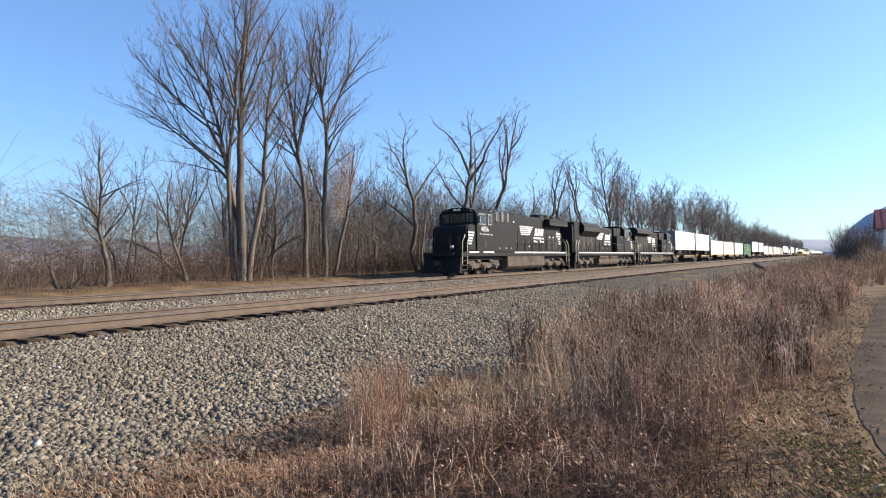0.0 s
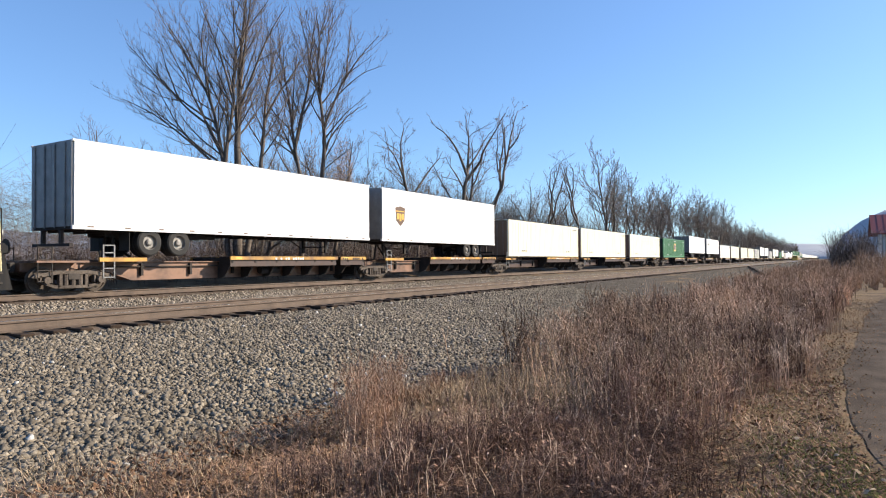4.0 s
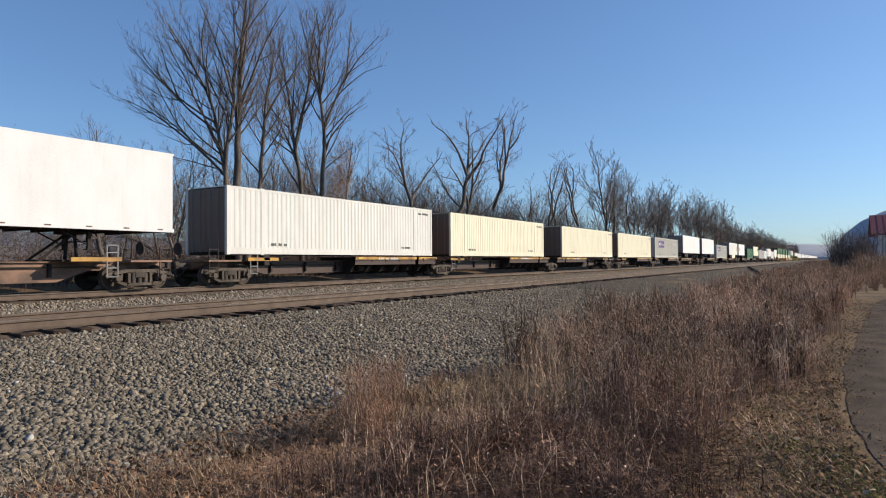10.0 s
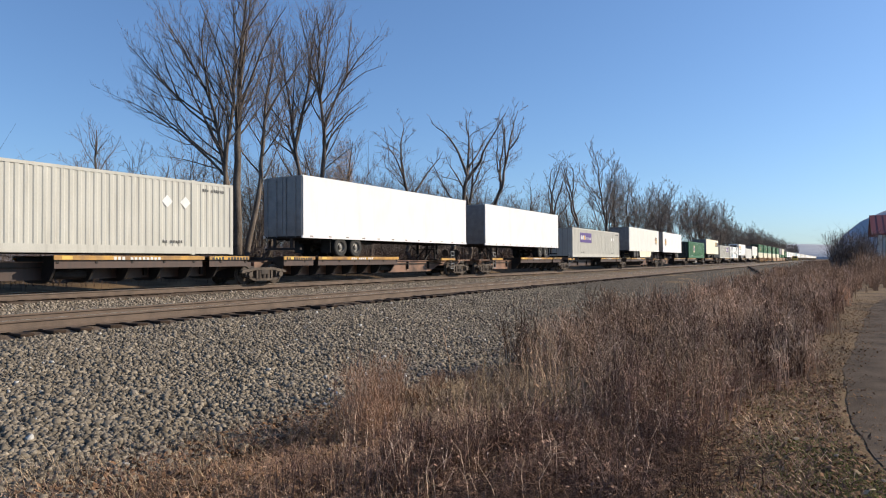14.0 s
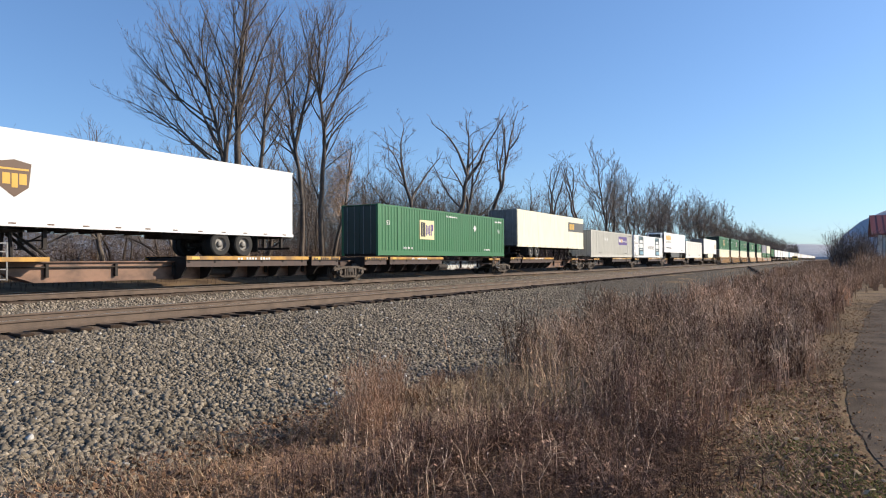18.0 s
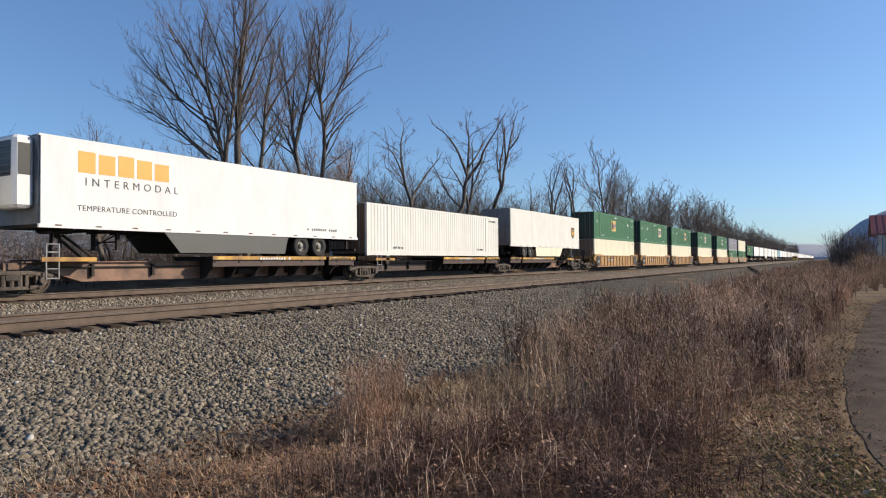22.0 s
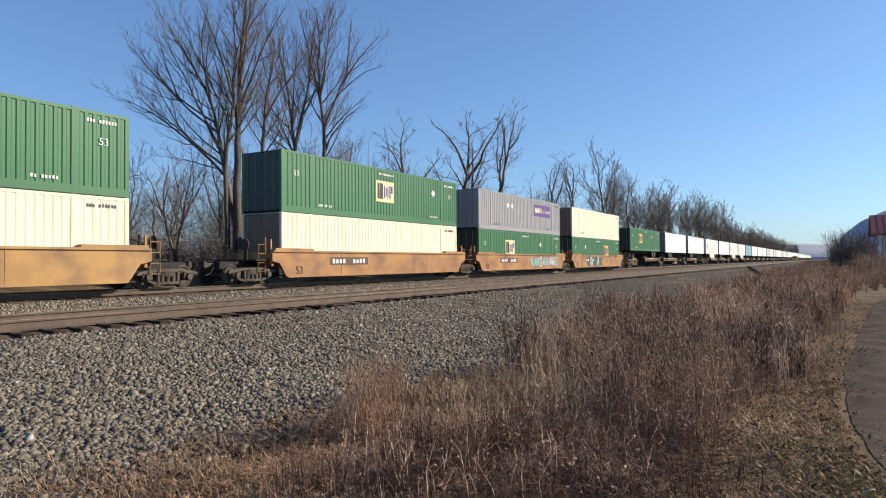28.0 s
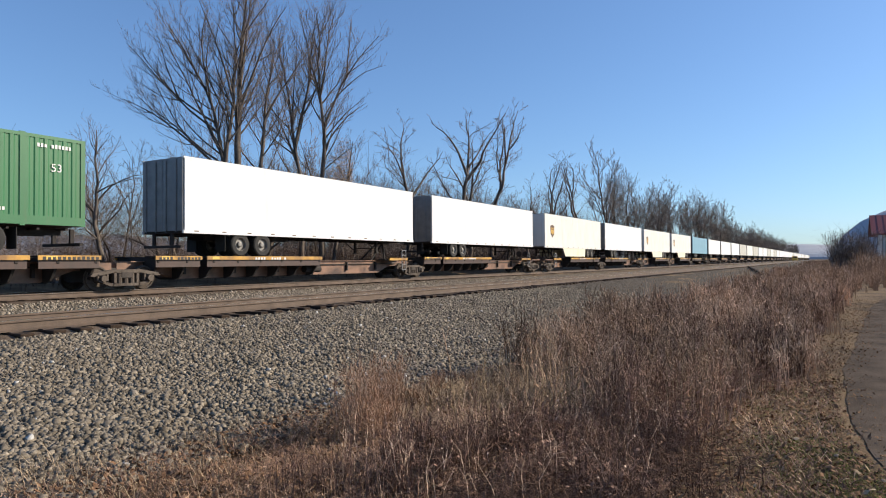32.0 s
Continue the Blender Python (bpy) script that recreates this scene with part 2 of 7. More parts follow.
def tube(bm, p0, p1, r0, r1=None, n=8, caps=True):
    p0, p1 = Vector(p0), Vector(p1)
    r1 = r0 if r1 is None else r1
    w = (p1 - p0).normalized()
    u = w.orthogonal().normalized()
    v = w.cross(u)
    rings = [[bm.verts.new(p + (u * math.cos(a) + v * math.sin(a)) * r) for a in (2 * math.pi * i / n for i in range(n))]
             for p, r in ((p0, r0), (p1, r1))]
    for i in range(n):
        j = (i + 1) % n
        bm.faces.new((rings[0][i], rings[0][j], rings[1][j], rings[1][i]))
    if caps:
        bm.faces.new(rings[0][::-1])
        bm.faces.new(rings[1])


def prism(bm, outline, y0, y1):
    """An outline in x and z, drawn out from y0 to y1."""
    a = [bm.verts.new((x, y0, z)) for x, z in outline]
    b = [bm.verts.new((x, y1, z)) for x, z in outline]
    bm.faces.new(a)
    bm.faces.new(b[::-1])
    for i in range(len(a)):
        j = (i + 1) % len(a)
        bm.faces.new((a[j], a[i], b[i], b[j]))
    bmesh.ops.recalc_face_normals(bm, faces=bm.faces)


def extrude_x(bm, outline, x0, x1):
    """An outline in y and z, drawn out from x0 to x1."""
    a = [bm.verts.new((x0, y, z)) for y, z in outline]
    b = [bm.verts.new((x1, y, z)) for y, z in outline]
    bm.faces.new(a)
    bm.faces.new(b[::-1])
    for i in range(len(a)):
        j = (i + 1) % len(a)
        bm.faces.new((a[j], a[i], b[i], b[j]))
    bmesh.ops.recalc_face_normals(bm, faces=bm.faces)


def one(f, *a, **k):
    bm = bmesh.new()
    f(bm, *a, **k)
    return bm


def blocks(*list_of):
    bm = bmesh.new()
    for b in list_of:
        block(bm, *b)
    return bm


def raw_mesh(name, verts, faces, material):
    """A mesh from arrays; all faces have the same number of corners."""
    verts, faces = np.asarray(verts, dtype=np.float32), np.asarray(faces, dtype=np.int32)
    me = bpy.data.meshes.new(name)
    me.vertices.add(len(verts))
    me.vertices.foreach_set("co", verts.ravel())
    n = faces.shape[1]
    me.loops.add(faces.size)
    me.loops.foreach_set("vertex_index", faces.ravel())
    me.polygons.add(len(faces))
    me.polygons.foreach_set("loop_start", np.arange(0, faces.size, n, dtype=np.int32))
    me.polygons.foreach_set("loop_total", np.full(len(faces), n, dtype=np.int32))
    me.update(calc_edges=True)
    me.materials.append(material)
    return me


def rods(p0, p1, r0, r1, n=3):
    """Many tapered rods as arrays of verts and quad faces."""
    p0, p1 = np.asarray(p0, float), np.asarray(p1, float)
    r0, r1 = np.asarray(r0, float), np.asarray(r1, float)
    w = p1 - p0
    w /= np.maximum(np.linalg.norm(w, axis=1, keepdims=True), 1e-9)
    ref = np.where(np.abs(w[:, 2:3]) < 0.9, np.array([[0.0, 0, 1]]), np.array([[1.0, 0, 0]]))
    u = np.cross(w, ref)
    u /= np.linalg.norm(u, axis=1, keepdims=True)
    v = np.cross(w, u)
    if n == 2:      # flat blades
        lo = np.stack([p0 - u * r0[:, None], p0 + u * r0[:, None]], 1)
        hi = np.stack([p1 - u * r1[:, None], p1 + u * r1[:, None]], 1)
        i = (np.arange(len(p0)) * 4)[:, None]
        return np.concatenate([lo, hi], 1).reshape(-1, 3), i + np.array([[0, 1, 3, 2]])
    a = np.arange(n) * 2 * np.pi / n
    ring = u[:, None, :] * np.cos(a)[None, :, None] + v[:, None, :] * np.sin(a)[None, :, None]
    lo = p0[:, None, :] + ring * r0[:, None, None]
    hi = p1[:, None, :] + ring * r1[:, None, None]
    verts = np.concatenate([lo, hi], axis=1).reshape(-1, 3)
    base = (np.arange(len(p0)) * 2 * n)[:, None, None]
    i = np.arange(n)
    quad = np.stack([i, (i + 1) % n, n + (i + 1) % n, n + i], axis=1)[None]
    return verts, (base + quad).reshape(-1, 4)


def lettering(text, height, material, parent, m, name="lettering", label="", spread=1.0):
    """Raised letters in the built-in font; m puts the text's plane in its thing's space."""
    cu = bpy.data.curves.new("letters", "FONT")
    cu.body, cu.size, cu.extrude, cu.align_x, cu.space_character = text, height * 1.4, 0.004, "CENTER", spread
    ob = new("letters", cu)
    bpy.context.view_layer.update()
    me = bpy.data.meshes.new_from_object(ob.evaluated_get(bpy.context.evaluated_depsgraph_get()))
    bpy.data.objects.remove(ob)
    me.transform(m)
    me.materials.clear()
    return part(name, me, material, parent, label)

# ---- ground, ballast and tracks ----
NEAR_Y, FAR_Y = 12.67, 22.82        # centre lines of the two tracks
rng = np.random.default_rng(7)


def bed_height(x, y):
    """Height of the ground: verge, ballast shoulder, the two track beds and the field beyond."""
    x, y = np.asarray(x, float), np.asarray(y, float)
    ys = np.array([-400, -12, -2.5, 0, 3.6, 4.9, 7.5, 10.0, 11.42, 11.7, 14.0, 15.4, 18.0, 20.2, 21.3, 24.4, 26.0, 28.0, 34.0, 60.0, 900.0])
    zs = np.array([-0.7, -0.72, -0.66, -0.64, -0.72, -0.70, -0.55, -0.36, -0.265, -0.23, -0.23, -0.38, -0.42, -0.32, -0.22, -0.22, -0.30, 0.05, 0.25, 0.0, -2.0])
    z = np.interp(y, ys, zs)
    bump = 0.03 * np.sin(x * 0.9 + y * 1.7) + 0.025 * np.sin(x * 2.3 - y * 1.1) + 0.02 * np.sin(x * 4.1 + 3.0 * y)
    soft = np.where((y > 4.5) & (y < 26), 0.35, np.interp(y, [-0.5, 0.9], [0.08, 1.0]))
    return z + bump * soft


def sheet(name, xs, ys, lift, material):
    gx, gy = np.meshgrid(np.asarray(xs, float), np.asarray(ys, float))
    gz = bed_height(gx, gy) + lift
    nx, ny = len(xs), len(ys)
    i = np.arange((ny - 1) * (nx - 1))
    r, c = i // (nx - 1), i % (nx - 1)
    a = r * nx + c
    return raw_mesh(name, np.stack([gx, gy, gz], -1).reshape(-1, 3), np.stack([a, a + 1, a + nx + 1, a + nx], 1), material)


xs_near = np.concatenate([[-1500, -700, -300, -120, -60, -30, -15], np.arange(-8, 40, 0.4), np.arange(40, 120, 3), [130, 160, 200, 260, 340, 450, 600, 900, 1400, 2400, 4000]])
ys_all = np.concatenate([[-1500, -600, -200, -80, -30, -12, -6], np.arange(-4, 5, 0.3), np.arange(5, 30, 0.4), [32, 36, 44, 60, 100, 200, 400, 900, 2000, 4000]])
tagged(new("ground", sheet("ground", xs_near, ys_all, -0.008, M["ground"])), "brown winter ground of soil and dead grass", "ground", kind="structure")
xs_bed = np.concatenate([[-400, -150, -60, -30, -15], np.arange(-8, 40, 0.35), np.arange(40, 120, 2), [130, 160, 200, 260, 340, 450, 600, 900, 1500]])
toe = lambda x: np.interp(x, [0, 2.5, 3.6, 5.2, 8, 14, 300], [5.9, 5.4, 5.0, 4.6, 4.5, 4.6, 4.7])


def slope_sheet(name, xs, lift, material):
    """The ballast slope from its ragged foot up to the track."""
    xs = np.asarray(xs, float)
    foot = toe(xs) + 0.12 * np.sin(xs * 2.7) + 0.08 * np.sin(xs * 6.1)
    k = np.linspace(0, 1, 30)[:, None]
    gy = foot[None] * (1 - k) + 11.35 * k
    gxx = np.broadcast_to(xs[None], gy.shape)
    nx = len(xs)
    a = (np.arange(29)[:, None] * nx + np.arange(nx - 1)[None]).ravel()
    return raw_mesh(name, np.stack([gxx, gy, bed_height(gxx, gy) + lift], -1).reshape(-1, 3), np.stack([a, a + 1, a + nx + 1, a + nx], 1), material)


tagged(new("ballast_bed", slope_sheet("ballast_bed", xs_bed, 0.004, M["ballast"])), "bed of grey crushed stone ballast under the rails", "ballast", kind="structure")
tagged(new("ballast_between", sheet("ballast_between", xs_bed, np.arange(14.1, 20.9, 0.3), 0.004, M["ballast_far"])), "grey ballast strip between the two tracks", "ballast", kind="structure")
tagged(new("track_bed_near", sheet("track_bed_near", xs_bed, np.arange(11.3, 14.15, 0.2), 0.0, M["rust_bed"])), "rust-stained ballast between the rails", "track bed", kind="structure")
tagged(new("track_bed_far", sheet("track_bed_far", xs_bed, np.arange(20.9, 26.1, 0.3), 0.0, M["rust_bed"])), "rust-brown ballast under the train", "track bed", kind="structure")

RAIL = [(-0.070, -0.19), (-0.070, -0.178), (-0.012, -0.160), (-0.010, -0.050), (-0.036, -0.040), (-0.037, -0.012), (-0.030, -0.002),
        (0.030, -0.002), (0.037, -0.012), (0.036, -0.040), (0.010, -0.050), (0.012, -0.160), (0.070, -0.178), (0.070, -0.19)]


def rail_mesh():
    bm = bmesh.new()
    extrude_x(bm, RAIL, -300, 1500)
    return bm


def railway(name, y, label, nearest):
    t = tagged(new(name), label, "railway track", kind="structure")
    for dy in (-0.755, 0.755):
        r = part("rail", rail_mesh(), M["rail"], t, "rust-brown steel rail")
        r.location.y = y + dy
        top = part("running_surface", blocks((-300, 1500, -0.031, 0.031, -0.003, 0.0)), M["railtop"], r, "worn shiny rail head")
        top.parent = r
    tie = bpy.data.meshes.new("tie")
    bm = one(block, -0.115, 0.115, -1.295, 1.295, -0.37, -0.195, 0.012)
    bm.to_mesh(tie)
    bm.free()
    tie.materials.append(M["tie"])
    plate = blocks(*[(-0.09, 0.09, s * 0.755 - 0.18, s * 0.755 + 0.18, -0.197, -0.186) for s in (-1, 1)])
    pm = bpy.data.meshes.new("tie_plates")
    plate.to_mesh(pm)
    plate.free()
    pm.materials.append(M["rail"])
    for i in range(nearest):
        x = -2 + 0.515 * i
        ob = part("tie", tie, None, t)
        ob.matrix_basis = pose(x + rng.normal(0, 0.025), y + rng.normal(0, 0.05), rng.normal(0, 0.012), 0, 0, rng.normal(0, 0.6))
        if y < 15:
            part("tie_plate", pm, None, ob)
    # the distant ties, as one piece
    bm = bmesh.new()
    for i in range(700):
        x = -2 + 0.515 * (nearest + i)
        block(bm, x - 0.115, x + 0.115, y - 1.295, y + 1.295, -0.37, -0.195)
    for i in range(100):
        x = -2.5 - 0.515 * i
        block(bm, x - 0.115, x + 0.115, y - 1.295, y + 1.295, -0.37, -0.195)
    tagged(part("ties", bm, M["tie"], t), kind="stuff")
    return t


railway("near_track", NEAR_Y, "empty railway track with rusty rails and dark wooden ties", 120)
railway("far_track", FAR_Y, "railway track with dark ties that carries the train", 70)


def stones(name, n, x_of, y_of, size, lift, label, material="stone"):
    """Broken stones, each a rough angular lump, scattered on the bed."""
    base = np.array([(x, y, z) for z in (-1, 1) for x, y in ((-1, -1), (1, -1), (1, 1), (-1, 1))], float) * 0.8
    fc = np.array([(0, 3, 2), (0, 2, 1), (4, 5, 6), (4, 6, 7), (0, 1, 5), (0, 5, 4), (1, 2, 6), (1, 6, 5), (2, 3, 7), (2, 7, 6), (3, 0, 4), (3, 4, 7)])
    y = y_of(rng.uniform(0, 1, n))
    x = x_of(y, rng.uniform(0, 1, n))
    z = bed_height(x, y) + lift
    s = rng.uniform(*size, n) * (1 + 0.5 * (rng.uniform(0, 1, n) > 0.94))
    v = base[None] * rng.uniform(0.45, 1.15, (n, 8, 3)) * s[:, None, None] * rng.uniform(0.55, 1.2, (n, 1, 3))
    for i, j in ((0, 1), (1, 2), (2, 0)):
        a = rng.uniform(0, 6.28, n)[:, None]
        v[..., i], v[..., j] = v[..., i] * np.cos(a) - v[..., j] * np.sin(a), v[..., i] * np.sin(a) + v[..., j] * np.cos(a)
    v += np.stack([x, y, z], 1)[:, None, :]
    f = (np.arange(n) * 8)[:, None, None] + fc[None]
    tagged(new(name, raw_mesh(name, v.reshape(-1, 3), f.reshape(-1, 3), M[material])), label, "gravel", kind="stuff")


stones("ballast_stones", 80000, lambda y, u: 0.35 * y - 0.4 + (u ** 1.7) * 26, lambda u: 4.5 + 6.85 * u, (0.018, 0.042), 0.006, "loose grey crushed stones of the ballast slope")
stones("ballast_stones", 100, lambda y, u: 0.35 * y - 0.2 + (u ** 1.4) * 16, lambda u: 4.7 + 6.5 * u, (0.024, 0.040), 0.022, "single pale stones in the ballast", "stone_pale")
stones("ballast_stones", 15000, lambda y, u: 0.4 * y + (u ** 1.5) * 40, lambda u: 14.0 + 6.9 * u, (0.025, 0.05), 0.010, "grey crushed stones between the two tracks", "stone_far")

# ---- road and verge ----
gx = np.concatenate([np.arange(-20, 0, 1.0), np.arange(0, 40, 0.25), np.arange(40, 60, 1.0), [70, 90, 120, 160, 220, 300]])


def strip(name, edge, width, lift, material, steps=5):
    """A strip along the line; edge gives its y at x."""
    rows = [np.stack([gx, edge(gx) - width * k / steps, bed_height(gx, edge(gx) - width * k / steps) + lift], -1) for k in range(steps + 1)]
    v = np.concatenate(rows)
    nx = len(gx)
    a = (np.arange(steps)[:, None] * nx + np.arange(nx - 1)[None]).ravel()
    return raw_mesh(name, v, np.stack([a, a + nx, a + nx + 1, a + 1], 1), material)


road_edge = lambda x: np.interp(x, [-20, 0, 5, 6.5, 8, 11.5, 14.7, 20, 27.4, 32, 60, 300], [-2.6, -1.6, -0.55, -0.26, -0.10, -0.16, -0.38, -0.71, -1.25, -1.9, -9.0, -70.0]) + 0.02 * np.sin(x * 1.3) + 0.012 * np.sin(x * 5.3)
tagged(new("road", strip("road", road_edge, 5.5, 0.002, M["asphalt"], 20)), "narrow worn asphalt road beside the line", "road", kind="structure")

# ---- trees ----
HABIT = {"elm": dict(wander=0.055, up=0.34, angle=(22, 46), gap=(0.52, 0.25, 0.15), share=(0.50, 0.46, 0.62), levels=4, seg=(0.7, 0.42, 0.32, 0.34)),
         "crooked": dict(wander=0.17, up=0.26, angle=(28, 62), gap=(0.7, 0.38, 0.26), share=(0.42, 0.48, 0.6), levels=4, seg=(0.7, 0.5, 0.36, 0.3)),
         "vase": dict(wander=0.085, up=0.30, angle=(20, 48), gap=(0.6, 0.42, 0.36), share=(0.46, 0.5, 0.6), levels=4, seg=(0.9, 0.6, 0.5, 0.45)),
         "thin": dict(wander=0.12, up=0.22, angle=(26, 60), gap=(0.38, 0.24, 0.2), share=(0.46, 0.5, 0.62), levels=4, seg=(0.5, 0.35, 0.25, 0.2))}


def grow(seed, habit, stems):
    """Segments of a bare tree. stems: (stem it springs from, how far along that one, or -1 and its foot's x, tilt at its foot, tilt at its tip,
    length, thickness at its foot), tilts in degrees to the local x axis, lengths in metres."""
    rnd = random.Random(seed)
    h = HABIT[habit]
    segs, lines = [], []

    def bough(p, w0, w1, length, r, level, branch, start):
        n = max(2, int(length / h["seg"][min(level, 4) - 1]))
        q, rr, drift = Vector(p), r, Vector((0, 0, 0))
        pts = [(q.copy(), rr, Vector(w0))]
        for i in range(n):
            f = (i + 1) / n
            k = h["wander"] * (0.7 + 0.4 * level)
            drift = drift * 0.72 + Vector((rnd.gauss(0, k), rnd.gauss(0, k), rnd.gauss(0, k * 0.6)))
            w = (Vector(w0) * (1 - f) + Vector(w1) * f + drift).normalized()
            e = q + w * (length / n)
            r2 = max(r * (1 - 0.86 * f), 0.0032)
            segs.append((tuple(q), tuple(e), rr, r2, level, branch))
            q, rr = e, r2
            pts.append((q.copy(), rr, w))
        if level < h["levels"]:
            s = start * length + rnd.uniform(0, 0.4)
            turn = rnd.uniform(0, 6.28)
            while s < length * 0.98:
                f = s / length
                j = min(n, int(f * n) + 1)
                a, ra, w = pts[j][0].lerp(pts[j - 1][0], rnd.random()), pts[j][1], pts[j][2]
                turn += 2.4 + rnd.uniform(-0.5, 0.5)
                u = w.orthogonal().normalized()
                side = u * math.cos(turn) + w.cross(u) * math.sin(turn)
                ang = radians(rnd.uniform(*h["angle"]))
                out = (w * math.cos(ang) + side * math.sin(ang)).normalized()
                ln = length * h["share"][level - 1] * (1.12 - 0.72 * f) * rnd.uniform(0.5, 1.15)
                if level == 1:
                    ln = min(ln, 4.4)
                if out.z > -0.25:
                    bough(a, out, (out + Vector((0, 0, h["up"] * 1.6))).normalized(), max(ln, 0.3), max(min(ra * 0.62, 0.012 * ln + 0.004), 0.0034), level + 1, branch, 0.15)
                s += h["gap"][level - 1] * rnd.uniform(0.6, 1.4) * (1.0 if level > 1 else 1.25 - 0.5 * f)
        return pts

    for k, (src, at, t0, t1, ln, r) in enumerate(stems):
        base = Vector((at, 0, -0.15)) if src < 0 else lines[src][min(len(lines[src]) - 1, int(at * (len(lines[src]) - 1) + 0.5))][0]
        c0, c1 = rnd.uniform(-10, 10), rnd.uniform(-22, 22)
        w0 = Vector((math.sin(radians(t0)), math.sin(radians(c0)) * (0.4 if src < 0 else 1), math.cos(radians(t0)))).normalized()
        w1 = Vector((math.sin(radians(t1)), math.sin(radians(c1)) * (0.4 if src < 0 else 1), math.cos(radians(t1)))).normalized()
        lines.append(bough(base, w0, w1, ln, r * 1.15, 1, k, 0.46 if src < 0 and ln > 8 else 0.28))
    return segs


def tree_meshes(segs, twig_r=0.0058, twig="twig", sides=6):
    p0, p1 = np.array([s[0] for s in segs]), np.array([s[1] for s in segs])
    r0, r1, lv, br = np.array([s[2] for s in segs]), np.array([s[3] for s in segs]), np.array([s[4] for s in segs]), np.array([s[5] for s in segs])
    flare = 1 + 0.35 * np.clip(1 - p0[:, 2] / 0.8, 0, 1) * (br == 0) * (lv == 1)
    r0, r1 = np.maximum(r0 * flare, twig_r), np.maximum(r1, twig_r * 0.8)
    groups = [("trunk", (lv == 1) & (br == 0), sides + 3, "bark")]
    groups += [("limb", (lv == 1) & (br == k), sides - 1, "bark") for k in range(1, br.max() + 1)] + [("branch", lv == 2, 4, "bark"), ("crown", lv >= 3, 3, twig)]
    return [(nm, raw_mesh(nm, *rods(p0[pick], p1[pick], r0[pick], r1[pick], n), M[mt])) for nm, pick, n, mt in groups if pick.any()]


def ground_at(x, y):
    return float(bed_height(x, y)) - 0.1


ACROSS = -59.2       # turns local x across the camera's view, to which the limb tilts are fitted


def plant(meshes, x, y, scale, turn, label, name="bare_tree", group="trees behind the line"):
    t = tagged(new(name), label, "tree", group)
    for nm, me in meshes:
        part(nm, me, None, t)
    t.matrix_basis = pose(x, y, ground_at(x, y), 0, 0, turn)
    t.scale = (scale, scale, scale)
    return t


# the tall group, shaped to fit the camera's view: three stems from one stool, a slender one, and one that leans across
# that view
STOOL = tree_meshes(grow(11, "elm", [
    (-1, 0, 0, -1, 17.2, 0.27), (0, 0.17, -18, -30, 14.0, 0.16), (1, 0.24, -42, -66, 8.6, 0.085), (1, 0.44, -48, -44, 7.4, 0.07), (1, 0.62, -10, -6, 6.2, 0.07),
    (-1, -0.45, -4, 1, 16.4, 0.17), (5, 0.66, -16, -24, 6.0, 0.075), (5, 0.55, -30, -18, 6.4, 0.06), (0, 0.60, 18, 40, 6.8, 0.085), (0, 0.66, 9, 5, 6.4, 0.09),
    (0, 0.52, -10, -14, 6.6, 0.075), (-1, 0.38, 3, 4, 15.0, 0.19), (11, 0.66, 24, 36, 5.6, 0.07), (1, 0.34, -24, -40, 8.4, 0.075), (11, 0.40, 26, 14, 4.6, 0.05), (2, 0.35, -40, -20, 5.0, 0.05), (3, 0.4, -30, -10, 4.6, 0.05), (1, 0.75, -36, -30, 4.4, 0.045), (2, 0.1, -70, -84, 4.2, 0.04), (1, 0.52, -54, -44, 7.0, 0.065), (1, 0.28, -56, -50, 8.6, 0.07), (5, 0.75, 10, 16, 4.6, 0.05)]))
SLENDER = tree_meshes(grow(23, "elm", [
    (-1, 0, 0, -7, 16.6, 0.17), (0, 0.42, -16, -40, 6.8, 0.08), (0, 0.50, 5, 6, 9.6, 0.11), (2, 0.22, 34, 2, 7.0, 0.06), (0, 0.60, 4, -4, 6.4, 0.065),
    (0, 0.36, -26, -12, 5.6, 0.06), (0, 0.70, -16, -22, 5.0, 0.06), (2, 0.5, 14, 20, 5.0, 0.05)]))
LEANING = tree_meshes(grow(37, "elm", [
    (-1, 0, 10, -7, 17.4, 0.20), (0, 0.58, 14, 44, 7.6, 0.085), (0, 0.50, 22, 52, 4.4, 0.06), (0, 0.54, 32, 48, 4.0, 0.05), (0, 0.30, -22, -26, 4.6, 0.06),
    (0, 0.70, 12, 18, 5.8, 0.07), (0, 0.70, -16, -12, 5.6, 0.07), (-1, 0.6, 7, 3, 9.5, 0.13), (0, 0.46, 36, 30, 3.6, 0.045), (1, 0.45, 0, 10, 4.6, 0.05), (1, 0.3, 44, 62, 4.2, 0.045), (0, 0.40, 44, 66, 3.2, 0.04)]))
SPREADING = tree_meshes(grow(41, "thin", [
    (-1, 0, -4, 2, 7.6, 0.12), (0, 0.45, -36, -76, 2.8, 0.05), (0, 0.50, 32, 74, 2.8, 0.05), (0, 0.62, 52, 80, 2.2, 0.04), (0, 0.30, 32, 62, 3.2, 0.055), (0, 0.70, -24, -34, 2.6, 0.04)]))
BOWED = tree_meshes(grow(43, "thin", [
    (-1, 0, -30, -66, 4.6, 0.11), (-1, 0, -6, 8, 6.6, 0.10), (0, 0.4, -10, 10, 4.2, 0.06), (1, 0.4, 30, 20, 3.4, 0.05), (1, 0.5, -32, -20, 3.2, 0.05), (0, 0.7, -40, -10, 2.6, 0.04)]))
STUNTED = tree_meshes(grow(47, "thin", [
    (-1, 0, -46, -4, 1.9, 0.13), (-1, 0, 28, 40, 1.7, 0.11), (-1, 0, 50, 8, 1.3, 0.09), (0, 0.6, -50, -10, 1.2, 0.05), (1, 0.6, 0, 20, 1.3, 0.05)]))
